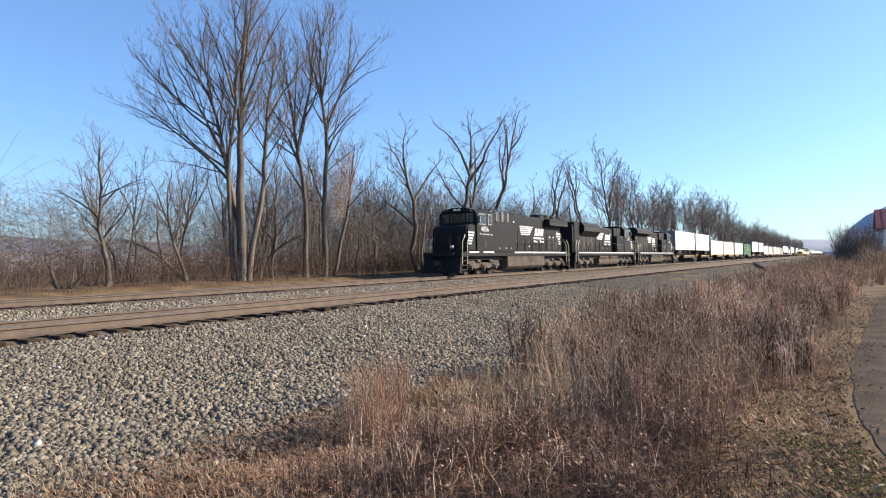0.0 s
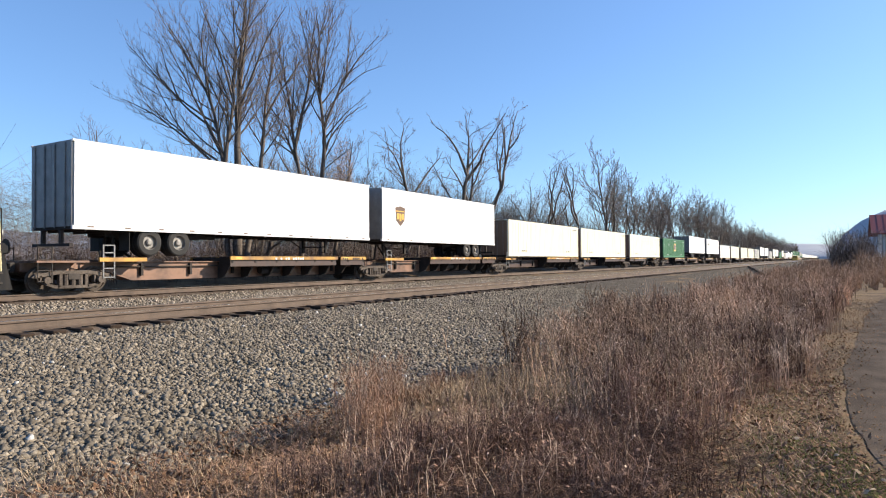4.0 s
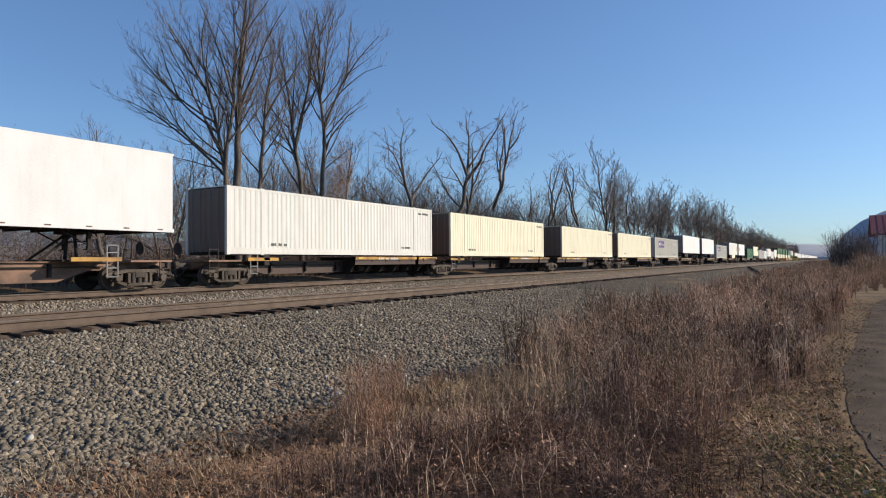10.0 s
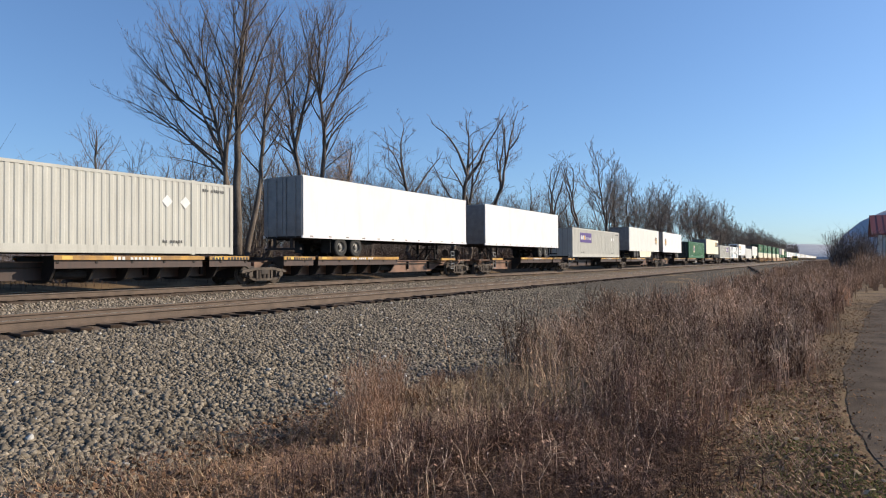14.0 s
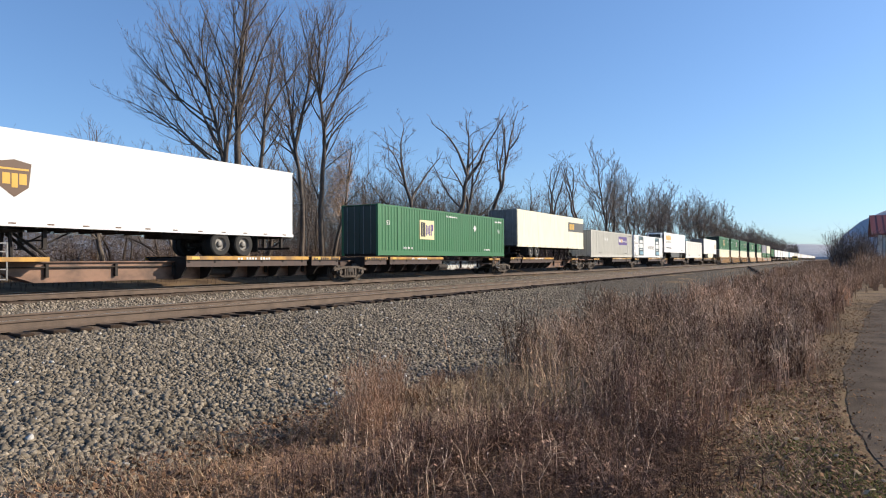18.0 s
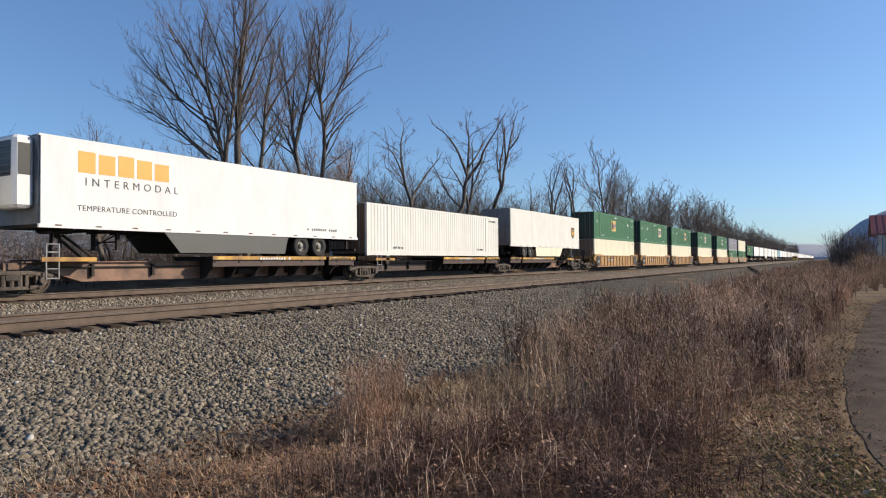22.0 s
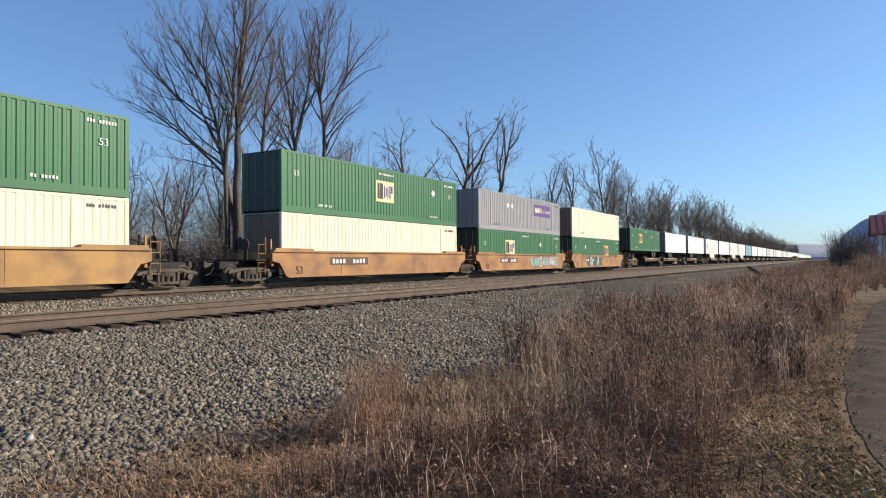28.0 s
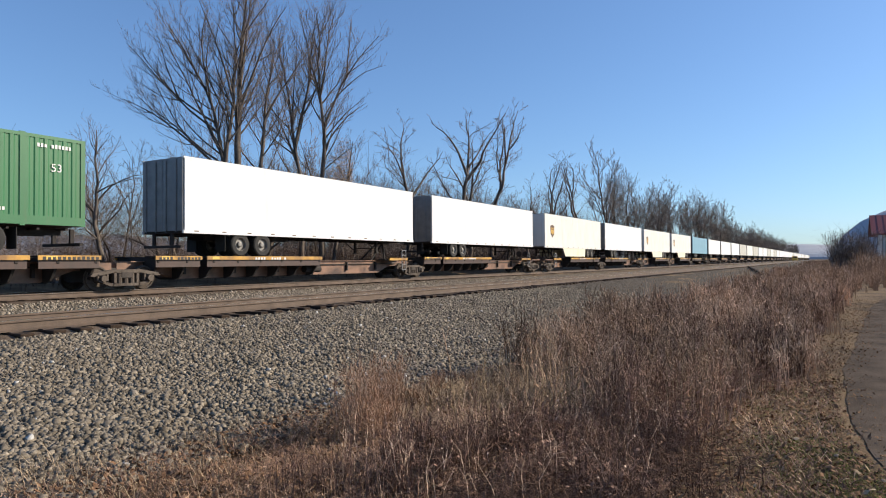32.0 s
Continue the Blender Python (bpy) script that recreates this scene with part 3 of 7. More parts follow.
SAPLING = [tree_meshes(grow(s, "thin", [(-1, 0, a, b, 6.4, 0.06), (0, 0.4, -28, -12, 3.2, 0.035), (0, 0.5, 26, 12, 3.2, 0.035), (-1, 0, b * 2, a, 5.0, 0.045)]), 0.008) for s, a, b in ((101, -6, 6), (103, 8, -4), (107, 3, 14))]
CROOKED = [tree_meshes(grow(53, "crooked", [(-1, 0, -3, -24, 12.8, 0.22), (0, 0.52, 16, 14, 5.4, 0.11), (0, 0.36, -52, -30, 6.2, 0.10), (0, 0.66, -2, 8, 4.4, 0.08), (-1, 0, 14, 6, 8.0, 0.12)]), 0.013),
           tree_meshes(grow(61, "crooked", [(-1, 0, 0, 2, 13.6, 0.23), (0, 0.62, -28, -26, 5.6, 0.12), (0, 0.56, 34, 22, 6.6, 0.12), (0, 0.70, 26, 40, 4.6, 0.08), (0, 0.42, -40, -16, 5.0, 0.08)]), 0.014),
           tree_meshes(grow(71, "crooked", [(-1, 0, -2, 4, 6.4, 0.26), (0, 1.0, -12, -14, 9.4, 0.17), (0, 1.0, 10, 40, 10.4, 0.16), (2, 0.4, -4, 2, 5.8, 0.10), (1, 0.4, -34, -4, 4.6, 0.08), (2, 0.6, 50, 30, 3.6, 0.06)]), 0.015)]
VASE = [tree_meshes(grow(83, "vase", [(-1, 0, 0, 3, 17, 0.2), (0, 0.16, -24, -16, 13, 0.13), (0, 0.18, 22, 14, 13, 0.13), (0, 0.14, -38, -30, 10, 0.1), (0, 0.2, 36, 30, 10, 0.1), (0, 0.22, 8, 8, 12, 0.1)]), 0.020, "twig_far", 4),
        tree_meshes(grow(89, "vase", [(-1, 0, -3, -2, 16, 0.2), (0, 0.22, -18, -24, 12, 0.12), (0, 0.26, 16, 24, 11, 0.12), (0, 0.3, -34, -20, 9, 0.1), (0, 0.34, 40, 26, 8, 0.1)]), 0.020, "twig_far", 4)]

plant(STOOL, 26.7, 30.0, 1.0, ACROSS, "tall bare tree of three stems with wide spreading limbs")
plant(SLENDER, 32.1, 30.0, 1.0, ACROSS, "tall slender bare tree forked at mid height")
creeper = plant(LEANING, 34.0, 30.0, 1.0, ACROSS, "tall leaning bare tree hung with brown creeper")
# withered creeper about the leaning trunk
k = 2600
cz = rng.triangular(3.4, 6.4, 9.6, k)
fat = 0.85 * np.sin(np.clip((cz - 3.2) / 6.6, 0, 1) * 3.14) + 0.15
ca, cr = rng.uniform(0, 6.283, k), np.sqrt(rng.uniform(0, 1, k)) * fat
cp = np.stack([0.35 + cz * 0.13 + cr * np.cos(ca), cr * np.sin(ca), cz], 1)
cv, cf = rods(cp, cp + rng.normal(0, 0.17, (k, 3)), np.full(k, 0.010), np.full(k, 0.005), 3)
part("creeper", raw_mesh("creeper", cv, cf, M["weed_rust"]), None, creeper, "withered reddish brown creeper")
plant(SPREADING, 18.4, 30.0, 1.0, ACROSS, "small bare tree with spreading crooked boughs")
plant(STUNTED, 16.2, 29.6, 1.0, ACROSS, "stunted gnarled shrub with thick dark stems")
plant(STUNTED, 18.0, 30.6, 0.7, ACROSS + 180, "stunted gnarled shrub with thick dark stems")
plant(BOWED, 23.4, 30.5, 1.0, ACROSS, "small bare tree with a bough bowed to the ground")
plant(BOWED, 29.2, 32.0, 1.1, ACROSS + 160, "small bare tree in brush")
plant(SPREADING, 29.8, 30.6, 1.0, ACROSS + 150, "small crooked bare tree between tall ones")
for i, (x, y, s) in enumerate(((13.0, 36, 0.9), (14.6, 38, 0.8), (19.6, 31.5, 1.0), (21.0, 33, 1.05), (22.4, 34, 1.15), (24.6, 33, 1.2), (25.6, 35, 1.3), (28.0, 33, 1.35), (29.0, 31, 1.2), (30.6, 34, 1.3), (31.4, 32, 1.05), (33.0, 34, 1.2),
                               (35.8, 32, 1.15), (37.2, 34, 1.25), (38.2, 31, 1.05), (39.6, 33, 1.2), (41.4, 32, 1.15), (43.4, 35, 1.3), (44.6, 32, 1.1), (48.4, 32, 1.2), (50.0, 34, 1.35), (53.4, 32, 1.2), (55.5, 33, 1.3), (57.5, 35, 1.4),
                               (61.4, 32, 1.2), (63.0, 33, 1.35), (65.5, 34, 1.4), (68.0, 32, 1.3), (72.0, 33, 1.4), (78.0, 33, 1.45), (85.0, 33, 1.5))):
    plant(SAPLING[i % 3], x, y, s, 47 * i, "thin grey sapling in the brush")
plant(CROOKED[0], 45.8, 30.0, 1.0, ACROSS, "crooked dark bare tree beside the line")
plant(CROOKED[1], 51.4, 30.0, 1.12, ACROSS, "bare tree with upright boughs")
plant(CROOKED[2], 59.8, 30.0, 1.06, ACROSS, "gnarled bare tree with spreading boughs")
plant(CROOKED[0], 57.0, 31.5, 1.05, ACROSS + 200, "gnarled bare tree beside the line")
plant(CROOKED[1], 42.6, 32.5, 0.62, 20, "small bare tree in brush")
for k, x, y, s, turn in ((0, 69.5, 30.5, 0.80, 120), (2, 76.0, 30.5, 0.84, 240), (1, 82.0, 31.5, 0.86, 10), (2, 90.0, 30.5, 0.98, 80), (0, 93.0, 33.0, 0.9, 300)):
    plant(CROOKED[k], x, y, s, turn, "bare tree beside the line")
for k, x, y, s, turn in ((0, 103.0, 30.5, 1.06, 30), (1, 112.0, 32.0, 0.98, 200), (0, 122.0, 31.5, 0.92, 100)):
    plant(VASE[k], x, y, s, turn, "bare tree with a vase-shaped crown")
for i in range(52):
    x = 132 + 6.4 * i + rng.uniform(-3, 3)
    plant(VASE[i % 2], x, 30 + rng.uniform(0, 8), (1.14 if 170 < x < 230 else 0.92) * rng.uniform(0.82, 1.08), rng.uniform(0, 360), "bare tree in the row behind the line")
for i in range(18):
    x = 470 + 20.0 * i + rng.uniform(-6, 6)
    plant(VASE[i % 2], x, 30 + rng.uniform(0, 8), rng.uniform(0.85, 1.05), rng.uniform(0, 360), "bare tree far along the row behind the line")
for i in range(12):
    x = 44 + 6.0 * i + rng.uniform(-2, 2)
    plant(VASE[i % 2], x, 40 + rng.uniform(0, 8), rng.uniform(0.5, 0.68), rng.uniform(0, 360), "bare tree at the back of the row")


def thicket(name, n, xs, ys, height, label, material, r=0.012, branch=5, cat="brush"):
    """Brush: many upright stems with side twigs, in one mesh."""
    x, y = rng.uniform(*xs, n), rng.uniform(*ys, n)
    p = np.stack([x, y, bed_height(x, y) - 0.05], 1)
    h = rng.uniform(0.45, 1.0, n) ** 1.2 * height
    q = p + np.stack([rng.normal(0, 0.16, n) * h, rng.normal(0, 0.16, n) * h, h], 1)
    P0, P1, R0, R1 = [p], [q], [np.full(n, r)], [np.full(n, r * 0.4)]
    for b in range(branch):
        f = rng.uniform(0.25, 0.95, n)[:, None]
        a = p + (q - p) * f
        w = np.stack([rng.normal(0, 0.32, n) * h, rng.normal(0, 0.32, n) * h, rng.uniform(0.05, 0.35, n) * h], 1)
        P0.append(a), P1.append(a + w), R0.append(np.full(n, r * 0.6)), R1.append(np.full(n, r * 0.3))
    v, f = rods(np.concatenate(P0), np.concatenate(P1), np.concatenate(R0), np.concatenate(R1), 2 if r > 0.012 else 3)
    return tagged(new(name, raw_mesh(name, v, f, material)), label, cat, kind="stuff")


thicket("sapling_brush", 1500, (10, 75), (30.5, 42.0), 5.4, "thin grey-brown saplings between the trees", M["twig"], 0.011, 10)
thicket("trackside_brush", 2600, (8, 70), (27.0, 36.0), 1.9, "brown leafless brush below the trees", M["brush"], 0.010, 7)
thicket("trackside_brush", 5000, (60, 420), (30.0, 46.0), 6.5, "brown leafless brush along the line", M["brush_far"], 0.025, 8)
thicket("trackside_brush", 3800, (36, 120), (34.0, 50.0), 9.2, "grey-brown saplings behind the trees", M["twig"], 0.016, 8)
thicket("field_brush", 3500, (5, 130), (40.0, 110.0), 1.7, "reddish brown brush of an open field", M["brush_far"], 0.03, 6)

# ---- weeds, dead grass and leaves ----
def weeds(name, n, xs, ys, height, material, label, r=0.0035, branch=5, lean=0.14, clump=0, fan=0.16, keep=None, blade=3):
    if clump:
        cx, cy = rng.uniform(*xs, clump), rng.uniform(*ys, clump)
        i = rng.integers(0, clump, n)
        x, y = cx[i] + rng.normal(0, 0.22, n), cy[i] + rng.normal(0, 0.22, n)
        tall = rng.uniform(0.45, 1.1, clump)[i]
    else:
        x, y, tall = rng.uniform(*xs, n), rng.uniform(*ys, n), np.ones(n)
    if keep is not None:
        ok = keep(x, y)
        x, y, tall = x[ok], y[ok], tall[ok]
        n = len(x)
    p = np.stack([x, y, bed_height(x, y) - 0.03], 1)
    h = rng.uniform(0.45, 1.0, n) * height * tall
    mid = p + np.stack([rng.normal(0, lean, n) * h * 0.5, rng.normal(0, lean, n) * h * 0.5, h * 0.55], 1)
    q = mid + np.stack([rng.normal(0, lean, n) * h * 0.6, rng.normal(0, lean, n) * h * 0.6, h * 0.45], 1)
    P0, P1, R0, R1 = [p, mid], [mid, q], [np.full(n, r), np.full(n, r * 0.8)], [np.full(n, r * 0.8), np.full(n, r * 0.35)]
    for b in range(branch):
        f = rng.uniform(0.05, 0.98, n)[:, None]
        a = mid + (q - mid) * f
        w = np.stack([rng.normal(0, fan, n) * h, rng.normal(0, fan, n) * h, rng.uniform(0.02, 0.22, n) * h], 1)
        P0.append(a), P1.append(a + w), R0.append(np.full(n, r * 0.55)), R1.append(np.full(n, r * 0.3))
    v, f = rods(np.concatenate(P0), np.concatenate(P1), np.concatenate(R0), np.concatenate(R1), blade)
    return tagged(new(name, raw_mesh(name, v, f, material)), label, "weeds", kind="stuff")


rng = np.random.default_rng(29)
# the belt of weeds runs along the foot of the ballast
belt_edge = lambda x: np.interp(x, [6.5, 8, 11, 16, 24, 40, 80, 300], [3.5, 3.7, 4.3, 4.8, 4.7, 4.4, 4.6, 6.0])
belt_low = lambda x: np.interp(x, [4.5, 6.4, 10, 13, 16, 24, 60, 300], [1.05, 1.0, 0.25, 0.15, 0.1, -0.5, -3.0, -14.0])
in_belt = lambda x, y: (y < belt_edge(x) + rng.normal(0, 0.2, len(x))) & (y > belt_low(x) + rng.normal(0, 0.15, len(x)))


def feathery(name, bushes, xs, ys, height, material, label, stems=22, twigs=9, r=0.005, spread=0.75, keep=None, tip=0.11):
    """Bushy dry herbs: arching stems from one foot, each with a plume of short twigs."""
    cx, cy = rng.uniform(*xs, bushes), rng.uniform(*ys, bushes)
    if keep is not None:
        ok = keep(cx, cy)
        cx, cy = cx[ok], cy[ok]
    size = rng.uniform(0.5, 1.1, len(cx))
    i = np.repeat(np.arange(len(cx)), stems)
    n = len(i)
    a = rng.uniform(0, 6.283, n)
    foot = np.stack([cx[i] + rng.normal(0, 0.07, n), cy[i] + rng.normal(0, 0.07, n)], 1)
    p = np.column_stack([foot, bed_height(foot[:, 0], foot[:, 1]) - 0.02])
    h = height * size[i] * rng.uniform(0.55, 1.0, n)
    out = np.abs(rng.normal(0, spread * 0.5, n))
    P0, P1, R0, R1 = [], [], [], []
    last = p
    for k in range(3):
        step = np.stack([np.cos(a) * out * (0.5 + 0.5 * k), np.sin(a) * out * (0.5 + 0.5 * k), np.ones(n) * (1.15 - 0.25 * k)], 1)
        step /= np.linalg.norm(step, axis=1, keepdims=True)
        step += rng.normal(0, 0.07, (n, 3))
        nxt = last + step * (h / 3)[:, None]
        P0.append(last), P1.append(nxt), R0.append(np.full(n, r * (1 - 0.25 * k))), R1.append(np.full(n, r * (0.75 - 0.25 * k)))
        if k:
            for _ in range(twigs // 2 if k == 1 else twigs):
                f = rng.uniform(0, 1, n)[:, None]
                w = rng.normal(0, 1, (n, 3)) * np.array([1, 1, 0.7]) + np.array([0, 0, 0.5])
                w *= (tip * height * rng.uniform(0.4, 1.1, n) / np.linalg.norm(w, axis=1))[:, None]
                q = last + (nxt - last) * f
                P0.append(q), P1.append(q + w), R0.append(np.full(n, r * 0.62)), R1.append(np.full(n, r * 0.3))
        last = nxt
    v, f = rods(np.concatenate(P0), np.concatenate(P1), np.concatenate(R0), np.concatenate(R1), 2)
    return tagged(new(name, raw_mesh(name, v, f, material)), label, "weeds", kind="stuff")


# bushy herbs, by the shade of their dry plumes
off_road = lambda x, y: y > road_edge(x) + 0.04 + 0.10 * rng.uniform(0, 1, len(x)) ** 2
open_patch = lambda x, y: in_belt(x, y) & ((x - 7.5) ** 2 / 0.7 + (y - 2.9) ** 2 / 0.3 > 1)
front = lambda x, y: open_patch(x, y) & ((x > 3.0 * y) | (x > 8.3))
# the near edge of the belt, breast-high, then the belt itself
feathery("dry_herbs", 16, (6.0, 8.6), (0.9, 3.3), 0.95, M["weed_dark"], "dark red-brown dry herbs beside the verge", keep=front, r=0.0062, stems=20, spread=0.5)
feathery("dry_herbs", 28, (6.0, 9.5), (0.9, 3.5), 1.0, M["weed_red"], "reddish dry herbs beside the verge", keep=front, r=0.0052, stems=18, spread=0.55)
feathery("dry_herbs", 20, (6.2, 9.5), (1.6, 3.9), 1.05, M["weed_grey"], "grey-brown dry herbs beside the verge", keep=front, r=0.0045, stems=12, spread=0.45)
feathery("dry_herbs", 66, (8.5, 17), (2.4, 5.4), 1.15, M["weed_red"], "reddish brown bushy dry herbs", keep=in_belt, r=0.006, stems=16, twigs=13, spread=0.8, tip=0.14)
feathery("dry_herbs", 40, (8.5, 20), (0.0, 4.4), 1.0, M["weed_rust"], "tan bushy dry herbs beside the verge", keep=in_belt, r=0.0055, stems=16)
feathery("dry_herbs", 22, (8.0, 17), (0.1, 3.0), 1.0, M["weed_dark"], "dark red-brown bushy dry herbs beside the verge", keep=in_belt, r=0.007, spread=0.6)
feathery("dry_herbs", 46, (8.0, 17), (0.3, 5.0), 1.05, M["weed_grey"], "pale grey-brown dry herbs with fluffy tops", keep=in_belt, stems=12, twigs=13, r=0.005, tip=0.14)
feathery("dry_herbs", 120, (15, 34), (-0.6, 6.5), 1.15, M["weed_red"], "reddish dry herbs along the line", keep=in_belt, r=0.009)
feathery("dry_herbs", 36, (14, 30), (-0.6, 5.0), 1.0, M["weed_dark"], "dark dry herbs along the line", keep=in_belt, r=0.009)
feathery("dry_herbs", 60, (15, 34), (-0.6, 6.0), 1.1, M["weed_grey"], "pale dry herbs along the line", keep=in_belt, stems=14, r=0.008)
feathery("dry_herbs", 300, (31, 70), (-5.5, 8.0), 1.25, M["weed_rust"], "orange-brown dry brush beyond the bend of the path", keep=lambda x, y: (y > -1.0 - (x - 31) * 0.16) & (y < belt_edge(x)), stems=20, r=0.014, tip=0.14)
# the dark colour here also carries the tangle's own shade
feathery("dry_herbs", 34, (3.9, 6.2), (1.0, 2.7), 0.42, M["weed_dark"], "low dark tangle of dry herbs", stems=22, twigs=10, r=0.0042, spread=1.3, tip=0.2)
feathery("dry_herbs", 14, (3.3, 4.5), (2.3, 3.3), 0.62, M["weed_dark"], "dark red-brown stalks before the gravel", stems=16, twigs=6, r=0.0040, spread=0.45, tip=0.12)
feathery("dry_herbs", 10, (3.3, 5.0), (2.2, 3.5), 0.62, M["weed_dark"], "dark reddish stalks before the gravel", stems=12, twigs=7, r=0.0036, spread=0.5, tip=0.12)
feathery("dry_herbs", 9, (4.75, 5.30), (3.65, 4.20), 0.92, M["weed_copper"], "feathery reddish herbs at the foot of the ballast", stems=14, twigs=12, r=0.0030, spread=0.55)
feathery("dry_herbs", 7, (5.9, 6.6), (4.3, 4.7), 0.75, M["weed_copper"], "feathery rust-coloured herbs at the foot of the ballast", stems=14, twigs=10, r=0.0030, spread=0.6)
feathery("dry_herbs", 16, (4.6, 7.6), (3.5, 4.6), 0.34, M["weed_copper"], "low rust-coloured herbs at the foot of the ballast", stems=22, twigs=12, r=0.0033)
# stalks between them
weeds("dry_weeds", 520, (6.2, 15), (0.8, 4.8), 1.05, M["weed_grey"], "pale grey dry weed stalks", 0.0048, 3, keep=in_belt, clump=150, fan=0.07, lean=0.16)
weeds("dry_weeds", 150, (6.2, 9.0), (0.9, 3.4), 0.9, M["straw"], "pale straight weed stalks", 0.0036, 2, keep=open_patch, fan=0.05, lean=0.14)
weeds("dry_weeds", 600, (6.6, 17), (0.4, 5.0), 1.05, M["weed_red"], "reddish brown dry weed stalks", 0.0055, 5, keep=in_belt, clump=70, fan=0.12, lean=0.2)
# dark undergrowth that also stands for the shade deep in the belt
weeds("dry_weeds", 2300, (6.0, 22), (0.3, 5.2), 0.42, M["weed_dark"], "dark brown undergrowth of dry weeds", 0.0058, 7, keep=lambda x, y: in_belt(x, y) & ((x > 3.1 * y) | (x > 9.5)), clump=240, fan=0.3)
weeds("dry_weeds", 2200, (30, 90), (-3.0, 9.0), 1.2, M["weed_red"], "reddish brown dry weeds along the line", 0.011, 6, keep=in_belt, clump=260, blade=2)
weeds("dry_weeds", 3500, (60, 300), (-10.0, 10.0), 1.5, M["weed_rust"], "brown dry weeds farther along the line", 0.02, 6, keep=in_belt, blade=2)
weeds("dry_weeds", 130, (3.5, 6.4), (1.1, 3.2), 0.55, M["weed_grey"], "thin pale weed stalks", 0.0024, 3, lean=0.2, fan=0.08)
weeds("dry_weeds", 280, (3.3, 6.4), (1.1, 3.2), 0.6, M["weed_dark"], "thin dark reddish weed stalks", 0.0026, 6, lean=0.2, fan=0.14, clump=60)
weeds("dry_weeds", 1700, (3.4, 6.4), (0.9, 2.8), 0.30, M["weed_dark"], "low dark tangle of dry weeds", 0.0042, 8, clump=90, fan=0.3)
weeds("dry_weeds", 360, (2.4, 6.4), (1.4, 4.0), 0.24, M["weed_red"], "low reddish weeds", 0.0030, 9, clump=90, fan=0.25)
weeds("dry_weeds", 14, (4.6, 6.6), (2.3, 3.3), 0.9, M["straw"], "single pale tall weed stalks", 0.0036, 4, lean=0.2)
weeds("dead_grass", 2600, (6.7, 8.3), (2.4, 3.4), 0.2, M["straw"], "pale dead grass in a gap of the weeds", 0.0045, 1, lean=0.9, clump=24, blade=2)
weeds("dead_grass", 3000, (6.4, 9.5), (1.6, 4.2), 0.3, M["straw"], "pale dead grass between the weeds", 0.0045, 1, lean=0.7, clump=30, blade=2)
weeds("dead_grass", 5000, (4.8, 7.4), (3.4, 4.4), 0.11, M["straw"], "flattened pale dead grass", 0.004, 1, lean=1.6, clump=90, blade=2)
weeds("dead_grass", 800, (2.5, 4.2), (3.9, 5.1), 0.24, M["straw"], "tufts of pale dead grass at the edge of the gravel", 0.0032, 1, lean=0.45, clump=16, blade=2)
weeds("dead_grass", 2600, (1.0, 8), (3.2, 5.1), 0.11, M["straw"], "short pale dead grass", 0.003, 1, lean=1.2, clump=150, blade=2)
weeds("dead_grass", 5200, (2.2, 5.4), (3.2, 5.0), 0.12, M["weed_copper"], "matted rust-brown dead grass", 0.0034, 1, lean=1.4, clump=90, blade=2)
weeds("dead_grass", 5000, (2.2, 5.6), (2.9, 4.9), 0.10, M["weed_dark"], "matted dark dead grass at the edge of the gravel", 0.004, 1, lean=1.4, clump=70, blade=2)
weeds("dead_grass", 4500, (1.2, 13), (-0.1, 3.2), 0.11, M["straw"], "thin pale dead grass", 0.0028, 1, lean=1.2, clump=160, blade=2, keep=off_road)
weeds("dead_grass", 8000, (1.2, 13), (0.0, 5.0), 0.14, M["weed_dark"], "dark matted dead grass", 0.0036, 1, lean=1.3, clump=300, blade=2, keep=off_road)
weeds("dead_grass", 8000, (1.2, 12), (0.0, 5.0), 0.15, M["weed_red"], "reddish brown dead herbs", 0.0032, 2, lean=0.9, clump=300, blade=2, keep=off_road)
weeds("verge_grass", 8000, (4.0, 12), (-0.3, 0.8), 0.06, M["mossgrass"], "short dull green grass on the verge", 0.0028, 1, lean=1.0, clump=60, blade=2, keep=off_road)
weeds("verge_grass", 7000, (4.4, 6.4), (-0.45, 0.25), 0.06, M["mossgrass"], "yellowish green grass on the verge", 0.0032, 1, lean=0.9, clump=36, blade=2, keep=off_road)
weeds("dead_grass", 8000, (3, 34), (-1.2, 1.8), 0.07, M["straw"], "trodden pale grass on the verge", 0.0035, 1, lean=1.3, clump=320, blade=2, keep=off_road)
weeds("dead_grass", 6000, (4.4, 10), (-0.3, 1.4), 0.05, M["weed_dark"], "dark rotten grass on the verge", 0.004, 1, lean=1.4, clump=70, blade=2, keep=off_road)
weeds("dead_grass", 7000, (3, 30), (-1.0, 1.8), 0.08, M["weed_dark"], "trodden dark grass on the verge", 0.0035, 1, lean=1.3, clump=300, blade=2, keep=off_road)
weeds("dry_weeds", 4500, (24, 140), (-22, -7), 1.2, M["weed_red"], "brown weeds across the road", 0.015, 6, keep=lambda x, y: y < road_edge(x) - 5.6, blade=2)


